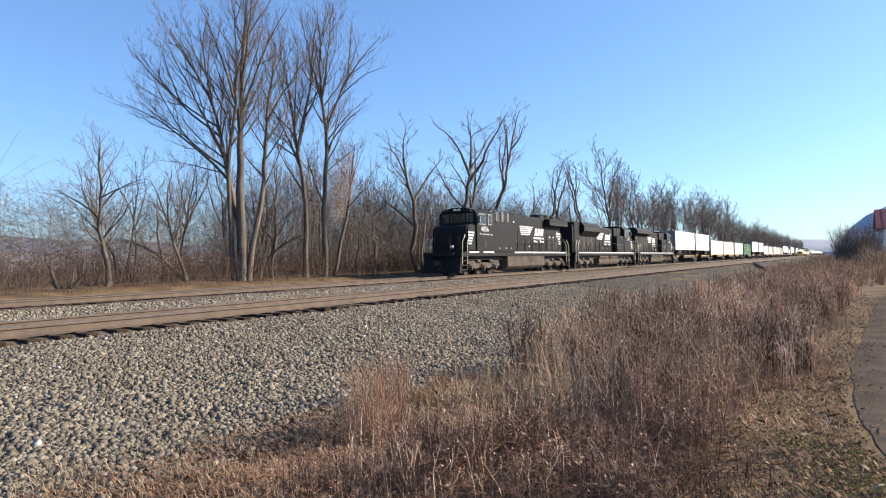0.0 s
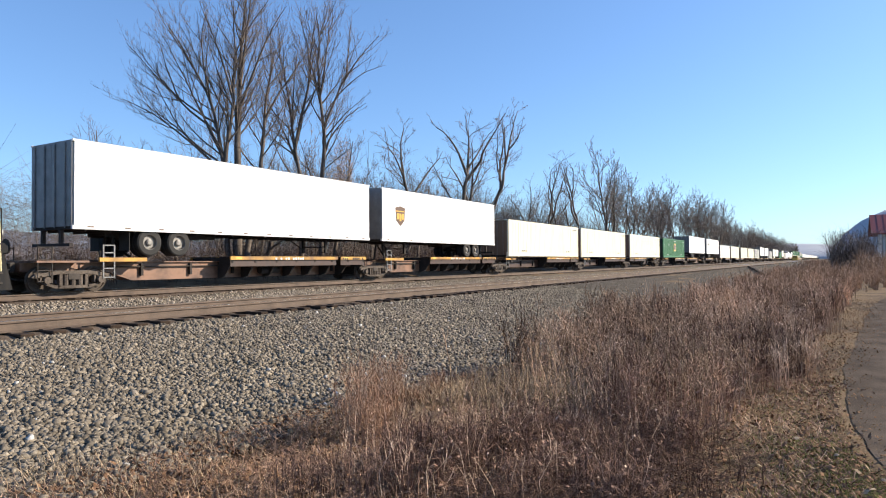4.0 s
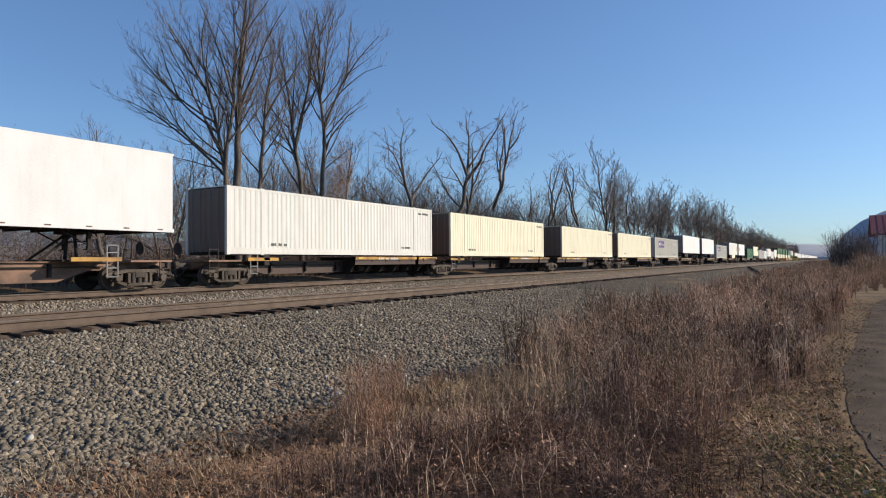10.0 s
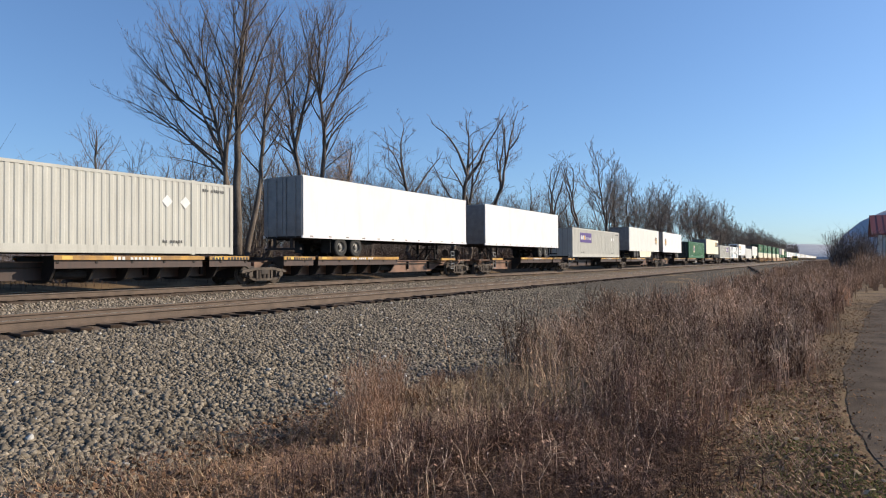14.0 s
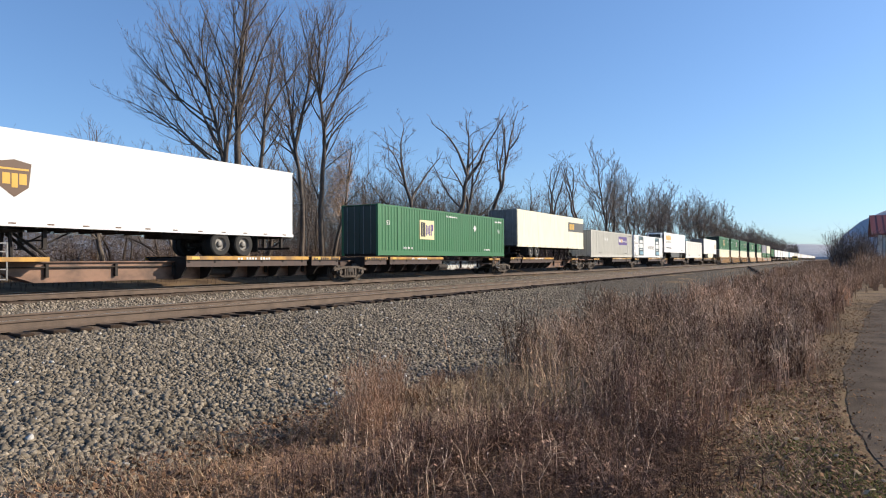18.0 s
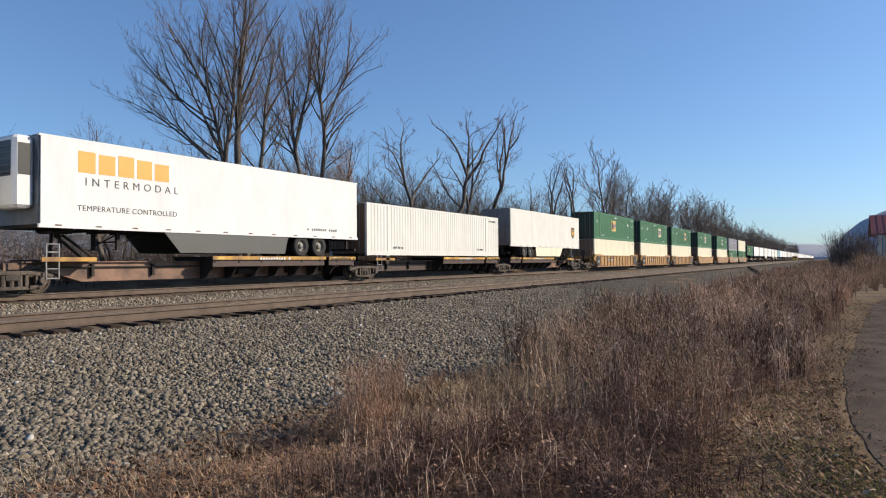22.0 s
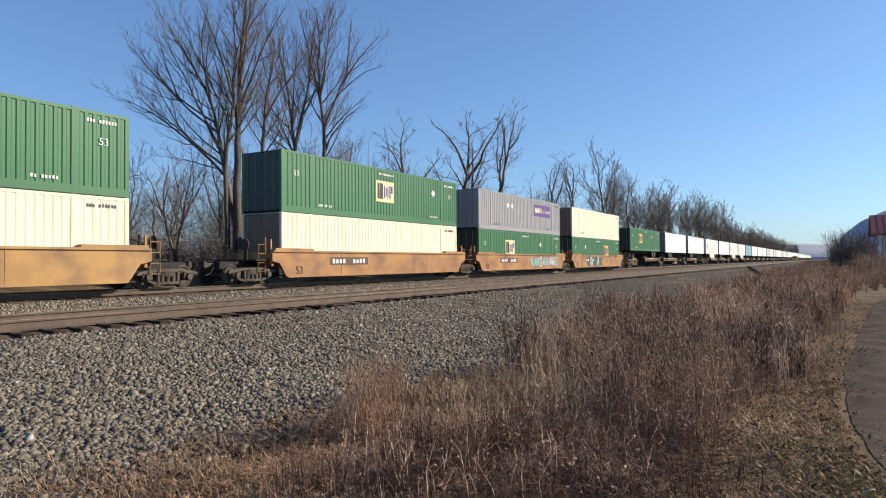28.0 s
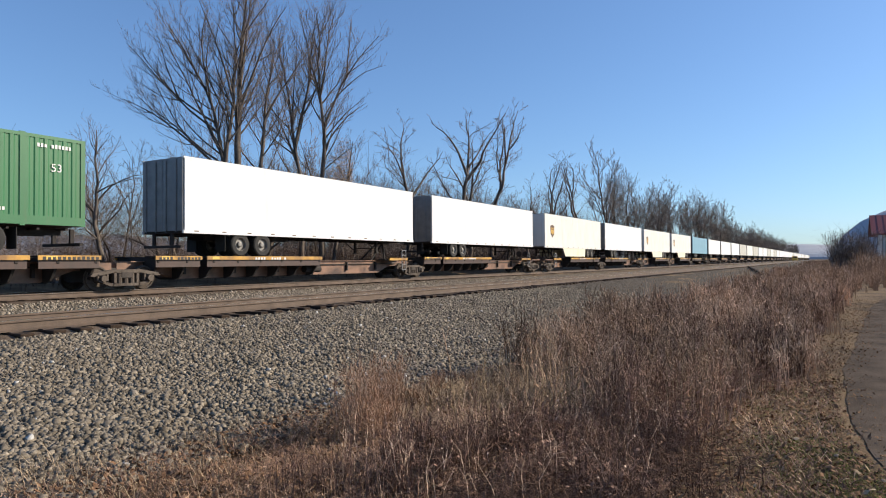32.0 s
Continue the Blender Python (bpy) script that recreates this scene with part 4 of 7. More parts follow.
def flecks(name, n, xs, ys, zs, size, material, label, keep=None):
    """Small curled leaves or seed heads, each a creased scrap, at heights zs above the ground."""
    x, y = rng.uniform(*xs, n), rng.uniform(*ys, n)
    if keep is not None:
        ok = keep(x, y)
        x, y = x[ok], y[ok]
    n = len(x)
    c = np.stack([x, y, bed_height(x, y) + rng.uniform(*zs, n)], 1)
    ang, sz = rng.uniform(0, 6.28, n), rng.uniform(*size, n)
    u = np.stack([np.cos(ang), np.sin(ang), rng.normal(0, 0.5, n)], 1) * sz[:, None]
    w = np.stack([-np.sin(ang), np.cos(ang), rng.normal(0, 0.5, n)], 1) * sz[:, None] * 0.6
    v = np.stack([c - u, c - w, c + u, c + w, c + np.array([0, 0, 0.008])], 1).reshape(-1, 3)
    b = (np.arange(n) * 5)[:, None, None]
    f = (b + np.array([(0, 1, 4), (1, 2, 4), (2, 3, 4), (3, 0, 4)])[None]).reshape(-1, 3)
    return tagged(new(name, raw_mesh(name, v, f, material)), label, "leaves", kind="stuff")


flecks("fallen_leaves", 5200, (2, 16), (-0.4, 4.6), (0.015, 0.04), (0.012, 0.03), M["leaf"], "scattered brown fallen leaves", off_road)
flecks("fallen_leaves", 2600, (4.4, 10), (-0.3, 1.5), (0.006, 0.02), (0.010, 0.026), M["leaf"], "brown leaf litter on the verge", off_road)
flecks("fallen_leaves", 1500, (4.4, 12), (-0.3, 1.6), (0.008, 0.02), (0.010, 0.024), M["weed_dark"], "dark rotting leaves on the verge", off_road)
flecks("fallen_leaves", 3600, (2.2, 5.6), (3.0, 5.0), (0.012, 0.05), (0.014, 0.032), M["leaf"], "brown leaf litter at the edge of the gravel")
road_rim = lambda x, y: y > road_edge(x) - 0.5 * rng.uniform(0, 1, len(x)) ** 1.6
flecks("road_grit", 9000, (4.5, 30), (-2.2, 0.3), (0.014, 0.022), (0.006, 0.018), M["ground"], "earth and grit strewn along the road's edge", road_rim)
flecks("fallen_leaves", 2600, (4.5, 24), (-1.6, 0.3), (0.014, 0.03), (0.010, 0.026), M["leaf"], "brown leaves blown to the road's edge", road_rim)
flecks("fallen_leaves", 500, (3, 14), (-0.3, 3.0), (0.02, 0.05), (0.015, 0.035), M["straw"], "pale dry fallen leaves", off_road)
flecks("seed_heads", 1000, (6.2, 17), (0.2, 5.2), (0.25, 0.95), (0.007, 0.016), M["weed_grey"], "pale dry seed heads on the weeds", in_belt)
flecks("seed_heads", 1200, (17, 34), (-0.6, 6.4), (0.4, 1.1), (0.012, 0.026), M["weed_grey"], "pale dry seed heads along the line", in_belt)
flecks("withered_leaves", 3000, (6.2, 17), (0.2, 5.2), (0.1, 0.8), (0.010, 0.026), M["weed_dark"], "dark withered leaves on the weeds", in_belt)
flecks("withered_leaves", 900, (3.6, 6.6), (1.0, 3.4), (0.05, 0.4), (0.008, 0.018), M["weed_dark"], "dark withered leaves in the low tangle")
flecks("seed_heads", 120, (3.6, 6.6), (1.0, 3.6), (0.15, 0.5), (0.006, 0.014), M["weed_grey"], "pale seed heads in the low tangle")

# ---- hills, house and small things in the distance ----
def ridge(name, points, y_far, thick, material, label):
    """A wooded ridge: a long rounded body along x with an uneven crest."""
    xs = np.linspace(points[0][0], points[-1][0], 90)
    h = np.interp(xs, [p[0] for p in points], [p[1] for p in points]) * (1 + 0.05 * np.sin(xs * 0.021) + 0.03 * np.sin(xs * 0.067))
    prof = [(-1.0, -8.0, 0), (-0.55, 0, 0.55), (-0.2, 0, 0.93), (0.0, 0, 1.0), (0.35, 0, 0.8), (1.0, -8.0, 0)]
    v = np.concatenate([np.stack([xs, np.full(90, y_far + thick * a), b + h * c], -1) for a, b, c in prof])
    i = (np.arange(len(prof) - 1)[:, None] * 90 + np.arange(89)[None]).ravel()
    me = raw_mesh(name, v, np.stack([i, i + 1, i + 91, i + 90], 1), material)
    return tagged(new(name, me), label, "hill", kind="structure")


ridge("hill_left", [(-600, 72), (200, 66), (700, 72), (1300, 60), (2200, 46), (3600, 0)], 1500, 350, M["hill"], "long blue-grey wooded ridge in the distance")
ridge("woods_left", [(-200, 7), (60, 8), (160, 7), (300, 9), (700, 12)], 260, 60, M["hill_brown"], "belt of bare woods beyond the field")


def mound(name, x, y, rx, ry, h, material, label):
    bm = bmesh.new()
    bmesh.ops.create_uvsphere(bm, u_segments=48, v_segments=20, radius=1.0)
    for q in bm.verts:
        k = 1 + 0.05 * noise.noise(q.co * 5) + 0.03 * noise.noise(q.co * 13)
        q.co = Vector((q.co.x * rx, q.co.y * ry, max(q.co.z, -0.1) * h * k))
    me = bpy.data.meshes.new(name)
    bm.to_mesh(me)
    bm.free()
    me.materials.append(material)
    ob = new(name, me)
    ob.matrix_basis = pose(x, y, -2)
    return tagged(ob, label, "hill", kind="structure")


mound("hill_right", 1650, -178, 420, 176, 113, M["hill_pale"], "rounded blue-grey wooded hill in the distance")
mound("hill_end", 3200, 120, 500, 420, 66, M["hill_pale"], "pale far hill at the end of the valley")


def house(x, y):
    """A long house whose ridge runs across the line; the roof slopes towards the tracks' near end."""
    t = tagged(new("house"), "pale house with a red metal gable roof", "house")
    part("wall", blocks((0.8, 10, -22, -1.2, -0.8, 4.9)), M["plaster"], t)
    bm = bmesh.new()
    prism(bm, [(0.0, 4.75), (5.4, 7.5), (10.8, 4.75), (10.8, 4.95), (5.4, 7.75), (0.0, 4.95)], -23, 0)
    roof = part("roof", bm, M["roofred"], t, "red ribbed metal roof")
    for k in range(28):
        rib = bmesh.new()
        prism(rib, [(0.0, 4.95), (5.4, 7.75), (5.4, 7.80), (0.0, 5.0)], -0.05 - 0.8 * k, -0.02 - 0.8 * k)
        part("roof_rib", rib, M["roofred"], roof)
    gable = bmesh.new()
    prism(gable, [(0.8, 4.9), (5.4, 7.3), (10.0, 4.9)], -1.4, -1.2)
    part("gable", gable, M["plaster"], t)
    for k in range(5):
        win = part("window", blocks((0.72, 0.82, -3.6 - 3.8 * k, -2.2 - 3.8 * k, 1.2, 3.4)), M["markwhite"], t)
        part("pane", blocks((0.70, 0.73, -3.5 - 3.8 * k, -2.3 - 3.8 * k, 1.3, 3.3)), M["glass"], win)
    for k in range(6):
        part("porch_post", blocks((0.25, 0.42, -1.5 - 3.9 * k, -1.33 - 3.9 * k, -0.8, 4.8)), M["markwhite"], t)
    t.matrix_basis = pose(x, y, -0.6)
    return t


house(106, -4.75)
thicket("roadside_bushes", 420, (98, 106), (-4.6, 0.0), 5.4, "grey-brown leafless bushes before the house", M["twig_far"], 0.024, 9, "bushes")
thicket("roadside_bushes", 620, (60, 108), (-9.0, -2.5), 2.4, "brown leafless bushes along the road", M["weed_rust"], 0.02, 8, "bushes")


def stake(x, y):
    t = new("stake", bpy.data.meshes.new("stake"))
    bm = bmesh.new()
    tube(bm, (0, 0, -0.1), (0.05, 0, 0.95), 0.03, 0.022, n=7)
    bm.to_mesh(t.data)
    bm.free()
    t.data.materials.append(M["bark"])
    t.matrix_basis = pose(x, y, float(bed_height(x, y)))
    return tagged(t, "thin dark wooden stake among the weeds", "stake")


stake(21.5, 3.4)
old = new("discarded_rail", bpy.data.meshes.new("discarded_rail"))
bm = bmesh.new()
extrude_x(bm, [(-0.12, 0.0), (-0.12, 0.22), (0.12, 0.22), (0.12, 0.0)], 0, 36.5)
bm.to_mesh(old.data)
bm.free()
old.data.materials.append(M["tie"])
old.matrix_basis = pose(73, 6.0, -0.62, 0, -0.55, 7.6)
tagged(old, "long dark timber lying aslant beside the track", "timber")


def track_machine(x):
    t = tagged(new("track_machine"), "small yellow maintenance machine standing on the empty track", "machine")
    part("body", blocks((0, 2.6, -1.0, 1.0, 0.45, 1.15, 0.05)), M["markyellow"], t)
    cab = part("cab", blocks((0.2, 1.4, -0.95, 0.95, 1.15, 2.2, 0.06)), M["markyellow"], t)
    part("window", blocks((0.17, 0.2, -0.8, 0.8, 1.5, 2.05)), M["glass"], cab)
    for a in (0.6, 2.0):
        for y in (-0.75, 0.75):
            part("wheel", one(tube, (a, y - 0.06, 0.3), (a, y + 0.06, 0.3), 0.3, n=16), M["iron"], t)
    t.matrix_basis = pose(x, NEAR_Y, 0)


track_machine(300)

# ---- loads of the train: containers and trailers; x along the train from the leading end, y = 0 on the track's centre line ----
MOVING = []          # (thing, place along the train in metres, height)
SIDE = -1.295        # y of the side that faces the road
DONE = {}            # first thing of each look, to copy


def shared(key, make):
    """A mesh that alike parts share."""
    if key not in DONE:
        bm = make()
        me = bpy.data.meshes.new(str(key[0]))
        bm.to_mesh(me)
        bm.free()
        DONE[key] = me
    return DONE[key]


def corrugated(x0, x1, y, z0, z1, pitch=0.28, deep=0.024):
    """A side sheet with upright trapezoid ribs; deep is measured inwards from y."""
    inward = 1 if y < 0 else -1
    n = max(2, round((x1 - x0) / pitch))
    p = (x1 - x0) / n
    prof = []
    for i in range(n):
        a = x0 + i * p
        prof += [(a, 0), (a + 0.36 * p, 0), (a + 0.5 * p, deep), (a + 0.86 * p, deep)]
    prof.append((x1, 0))
    bm = bmesh.new()
    lo = [bm.verts.new((x, y + inward * dpt, z0)) for x, dpt in prof]
    hi = [bm.verts.new((x, y + inward * dpt, z1)) for x, dpt in prof]
    for i in range(len(prof) - 1):
        f = (lo[i], lo[i + 1], hi[i + 1], hi[i])
        bm.faces.new(f if inward > 0 else f[::-1])
    bl = [bm.verts.new((x, y + inward * 0.07, z)) for x, z in ((x0, z0), (x1, z0), (x1, z1), (x0, z1))]
    bm.faces.new(bl if inward < 0 else bl[::-1])
    return bm


def bars(x, z, w, h, count, gap=0.35, y=SIDE - 0.006, seed=1):
    """Unreadable writing: a row of small bars."""
    rnd = random.Random(seed)
    bm = bmesh.new()
    step = w / count
    for i in range(count):
        if rnd.random() < 0.12:
            continue
        k = rnd.uniform(0.75, 1.0)
        block(bm, x + i * step, x + i * step + step * (1 - gap), y, y + 0.004, z, z + h * k)
    return bm


def decal(x0, x1, z0, z1, y=SIDE - 0.006, thick=0.004):
    return blocks((x0, x1, y, y + thick, z0, z1))


def diamond(x, z, r, y=SIDE - 0.006):
    bm = bmesh.new()
    prism(bm, [(x - r, z), (x, z - r), (x + r, z), (x, z + r)], y, y + 0.004)
    return bm


FACE = Matrix(((1, 0, 0, 0), (0, 0, -1, 0), (0, 1, 0, 0), (0, 0, 0, 1)))    # text plane turned to face the road


def words(text, x, z, h, material, parent, label="", y=SIDE - 0.006, spread=1.0):
    return lettering(text, h, material, parent, Matrix.Translation((x, y, z)) @ FACE, "lettering", label, spread)


def panel_logo(t, x, z, w, h, field, marks):
    """A company's panel as plain shapes: a field of colour with blocks on it."""
    p = part("logo_panel", decal(x, x + w, z, z + h), M[field], t, "coloured decal panel with plain shapes")
    for i, (a, b, c, d, col) in enumerate(marks):
        part("logo_shape", decal(x + a * w, x + b * w, z + c * h, z + d * h, SIDE - 0.010), M[col], p)


E_MARKS = [(0.07, 0.19, 0.14, 0.88, "markblack"), (0.21, 0.38, 0.14, 0.88, "markblack"), (0.43, 0.50, 0.20, 0.76, "markpurple"), (0.53, 0.60, 0.28, 0.70, "markpurple"), (0.63, 0.69, 0.20, 0.76, "markpurple"), (0.74, 0.81, 0.20, 0.80, "markpurple"), (0.83, 0.93, 0.46, 0.80, "markpurple")]
F_MARKS = [(0.06, 0.15, 0.3, 0.72, "markwhite"), (0.165, 0.22, 0.3, 0.60, "markwhite"), (0.235, 0.30, 0.3, 0.72, "markwhite"), (0.32, 0.43, 0.3, 0.72, "markorange"), (0.455, 0.47, 0.3, 0.72, "markwhite")]


def container(colour, label, logo=None, logo_x=7.5, field="markyellow", doors_lead=True, marks=True, flat=False, small=True):
    L, H, W = 16.15, 2.896, 1.295
    paint = M[colour]
    # cream, whitish and green boxes: the ends' shade is painted in as darker colour
    ends = M["end_brown" if colour in ("cream", "offwhite") else ("end_dark" if colour == "green" else colour)]
    t = tagged(new("container"), label, "container", "containers of the train")
    for y in (-W, W):
        for x0, x1 in ((0.14, 1.90), (2.06, 14.09), (14.25, 16.01)):
            if flat:
                me = shared(("side_panel", colour, y, x0, 1), lambda: blocks((x0, x1, min(y, y - math.copysign(0.05, y)), max(y, y - math.copysign(0.05, y)), 0.16, 2.80)))
            else:
                me = shared(("side_panel", colour, y, x0), lambda: corrugated(x0, x1, y - math.copysign(0.006, y), 0.29, 2.79, deep=0.014 if colour in ("cream", "offwhite") else 0.024))
            part("side_panel", me, paint, t)
        s = math.copysign(1, y)
        for x in (0.0, 16.0):
            part("corner_post", shared(("corner_post", colour, y, x), lambda: blocks((x, x + 0.15, min(y, y - s * 0.14), max(y, y - s * 0.14), 0.0, H))), paint, t)
        for x in (1.90, 14.09):
            part("stacking_post", shared(("stacking_post", colour, y, x), lambda: blocks((x, x + 0.16, min(y + s * 0.004, y - s * 0.1), max(y + s * 0.004, y - s * 0.1), -0.02, H + 0.02))), paint, t)
        part("top_rail", shared(("top_rail", colour, y), lambda: blocks((0.1, 16.05, min(y, y - s * 0.08), max(y, y - s * 0.08), 2.78, H - 0.01))), paint, t)
        part("bottom_rail", shared(("bottom_rail", colour, y), lambda: blocks((0.1, 16.05, min(y, y - s * 0.1), max(y, y - s * 0.1), 0.02, 0.30), (2.06, 14.09, min(y + s * 0.003, y), max(y + s * 0.003, y), 0.03, 0.28))), paint, t)
    part("roof", shared(("roof", colour), lambda: blocks((0.05, 16.1, -1.25, 1.25, H - 0.05, H - 0.015), *[(0.6 + 0.75 * i, 1.1 + 0.75 * i, -1.15, 1.15, H - 0.02, H - 0.004) for i in range(20)])), paint, t)
    part("floor", shared(("floor", colour), lambda: blocks((0.1, 16.05, -1.2, 1.2, 0.0, 0.14))), M["dark"], t)
    xd, xf = (0.0, 16.1) if doors_lead else (16.1, 0.0)
    for y0, y1 in ((-1.15, -0.01), (0.01, 1.15)):
        door = part("door", shared(("door", colour, xd, y0), lambda: blocks((xd + 0.0, xd + 0.05, y0, y1, 0.12, 2.80))), ends, t, "steel door with lock rods")
        for k in (0.3, 0.75):
            yy = y0 + (y1 - y0) * k
            part("lock_rod", shared(("lock_rod", xd, yy), lambda: one(tube, (xd - 0.01 if xd == 0 else xd + 0.06, yy, 0.1), (xd - 0.01 if xd == 0 else xd + 0.06, yy, 2.82), 0.018, n=6)), M["steelgrey"], door)
    part("end_wall", shared(("end_wall", colour, xf), lambda: blocks((xf, xf + 0.05, -1.15, 1.15, 0.05, 2.85), *[(xf - 0.012 if xf == 0 else xf + 0.05, xf if xf == 0 else xf + 0.062, -1.0 + 0.29 * i, -0.86 + 0.29 * i, 0.2, 2.7) for i in range(7)])), ends, t, "ribbed steel end wall")
    if marks:
        ink = "markwhite" if colour == "green" else "markgrey"
        part("small_print", bars(0.55 if not doors_lead else 14.6, 2.50, 1.1, 0.13, 10, seed=3), M[ink], t)
        part("small_print", bars(2.5, 0.40, 1.0, 0.13, 9, seed=5), M[ink], t)
        part("small_print", bars(12.8, 0.42, 0.9, 0.12, 8, seed=6), M[ink], t)
        if colour == "green":
            part("marking", diamond(3.9 if logo_x > 7.4 else (13.2 if logo_x > 6 else 11.4), 1.95, 0.23), M["markwhite"], t, "white diamond placard")
            words("53", 15.2, 1.75, 0.26, M["markwhite"], t)
            words("53", 0.95, 1.75, 0.26, M["markwhite"], t)
            part("small_print", bars(7.5, 2.52, 1.5, 0.12, 14, seed=8), M[ink], t)
        elif colour in ("greycont", "silver"):
            part("marking", diamond(13.0 if logo_x < 6 else 4.9, 2.0, 0.24), M["markwhite"], t)
            part("marking", diamond(13.8 if logo_x < 6 else 5.7, 2.0, 0.24), M["markwhite"], t)
    if logo == "e":
        panel_logo(t, logo_x - 0.1, 1.02, 1.68, 1.18, field, E_MARKS)
    elif logo == "f":
        panel_logo(t, logo_x, 1.48, 3.6, 0.98, "markpurple", F_MARKS)
        words("Multi Modal", logo_x + 2.62, 1.80, 0.26, M["markwhite"], t, "white printed words", y=SIDE - 0.010)
    elif logo == "dark":
        for x in (2.24, 11.40):
            panel_logo(t, x, 0.26, 2.56, 2.52, "markteal", [(0.12, 0.88, 0.40, 0.62, "markwhite"), (0.2, 0.8, 0.66, 0.80, "markwhite"), (0.25, 0.75, 0.30, 0.34, "markwhite"), (0.05, 0.5, 0.90, 0.93, "skyblue"), (0.3, 0.95, 0.06, 0.22, "skyblue")])
        words("THE FUTURE", 8.8, 1.14, 0.44, M["markblack"], t, "dark printed words")
        part("small_print", bars(0.75, 1.75, 1.1, 0.18, 7, seed=4), M["markgrey"], t)
        part("cooling_unit", blocks((-0.42, -0.02, -1.0, 1.0, 0.5, 2.75, 0.04)), M["steelgrey"], t, "grey cooling unit on the end")
        part("vent", blocks((-0.44, -0.415, -0.85, 0.85, 1.5, 2.5)), M["markblack"], t)
        for z in (0.25, 0.95, 1.65, 2.25):
            part("vent", decal(0.28, 0.52, z, z + 0.45), M["markblack"], t)
    return t


def wheel_pair(parent, x, y, r=0.50):
    """A dual road wheel: tyre with its rim."""
    def tyre():
        bm = bmesh.new()
        prof = [(-0.30, r * 0.56), (-0.30, r * 0.9), (-0.26, r), (-0.04, r), (-0.02, r * 0.92), (0.02, r * 0.92), (0.04, r), (0.26, r), (0.30, r * 0.9), (0.30, r * 0.56)]
        rings = [[bm.verts.new((rr * math.cos(a), yy, rr * math.sin(a))) for a in (2 * math.pi * i / 24 for i in range(24))] for yy, rr in prof]
        for p, q in zip(rings, rings[1:]):
            for i in range(24):
                j = (i + 1) % 24
                bm.faces.new((p[i], p[j], q[j], q[i]))
        return bm

    def rim():
        bm = bmesh.new()
        for s in (-1, 1):
            prof = [(0.30, r * 0.58), (0.285, r * 0.54), (0.20, r * 0.46), (0.20, r * 0.26), (0.27, r * 0.24), (0.29, r * 0.16), (0.29, 0.001)]
            rings = [[bm.verts.new((rr * math.cos(a), s * yy, rr * math.sin(a))) for a in (2 * math.pi * i / 20 for i in range(20))] for yy, rr in prof]
            for p, q in zip(rings, rings[1:]):
                for i in range(20):
                    j = (i + 1) % 20
                    bm.faces.new((p[i], p[j], q[j], q[i]))
        return bm
    w = part("wheel", shared(("tyre", r), tyre), M["rubber"], parent, "dual black tyres")
    part("rim", shared(("rim", r), rim), M["alloy"], w, "dull metal rim")
    w.location = (x, y, r)
    return w


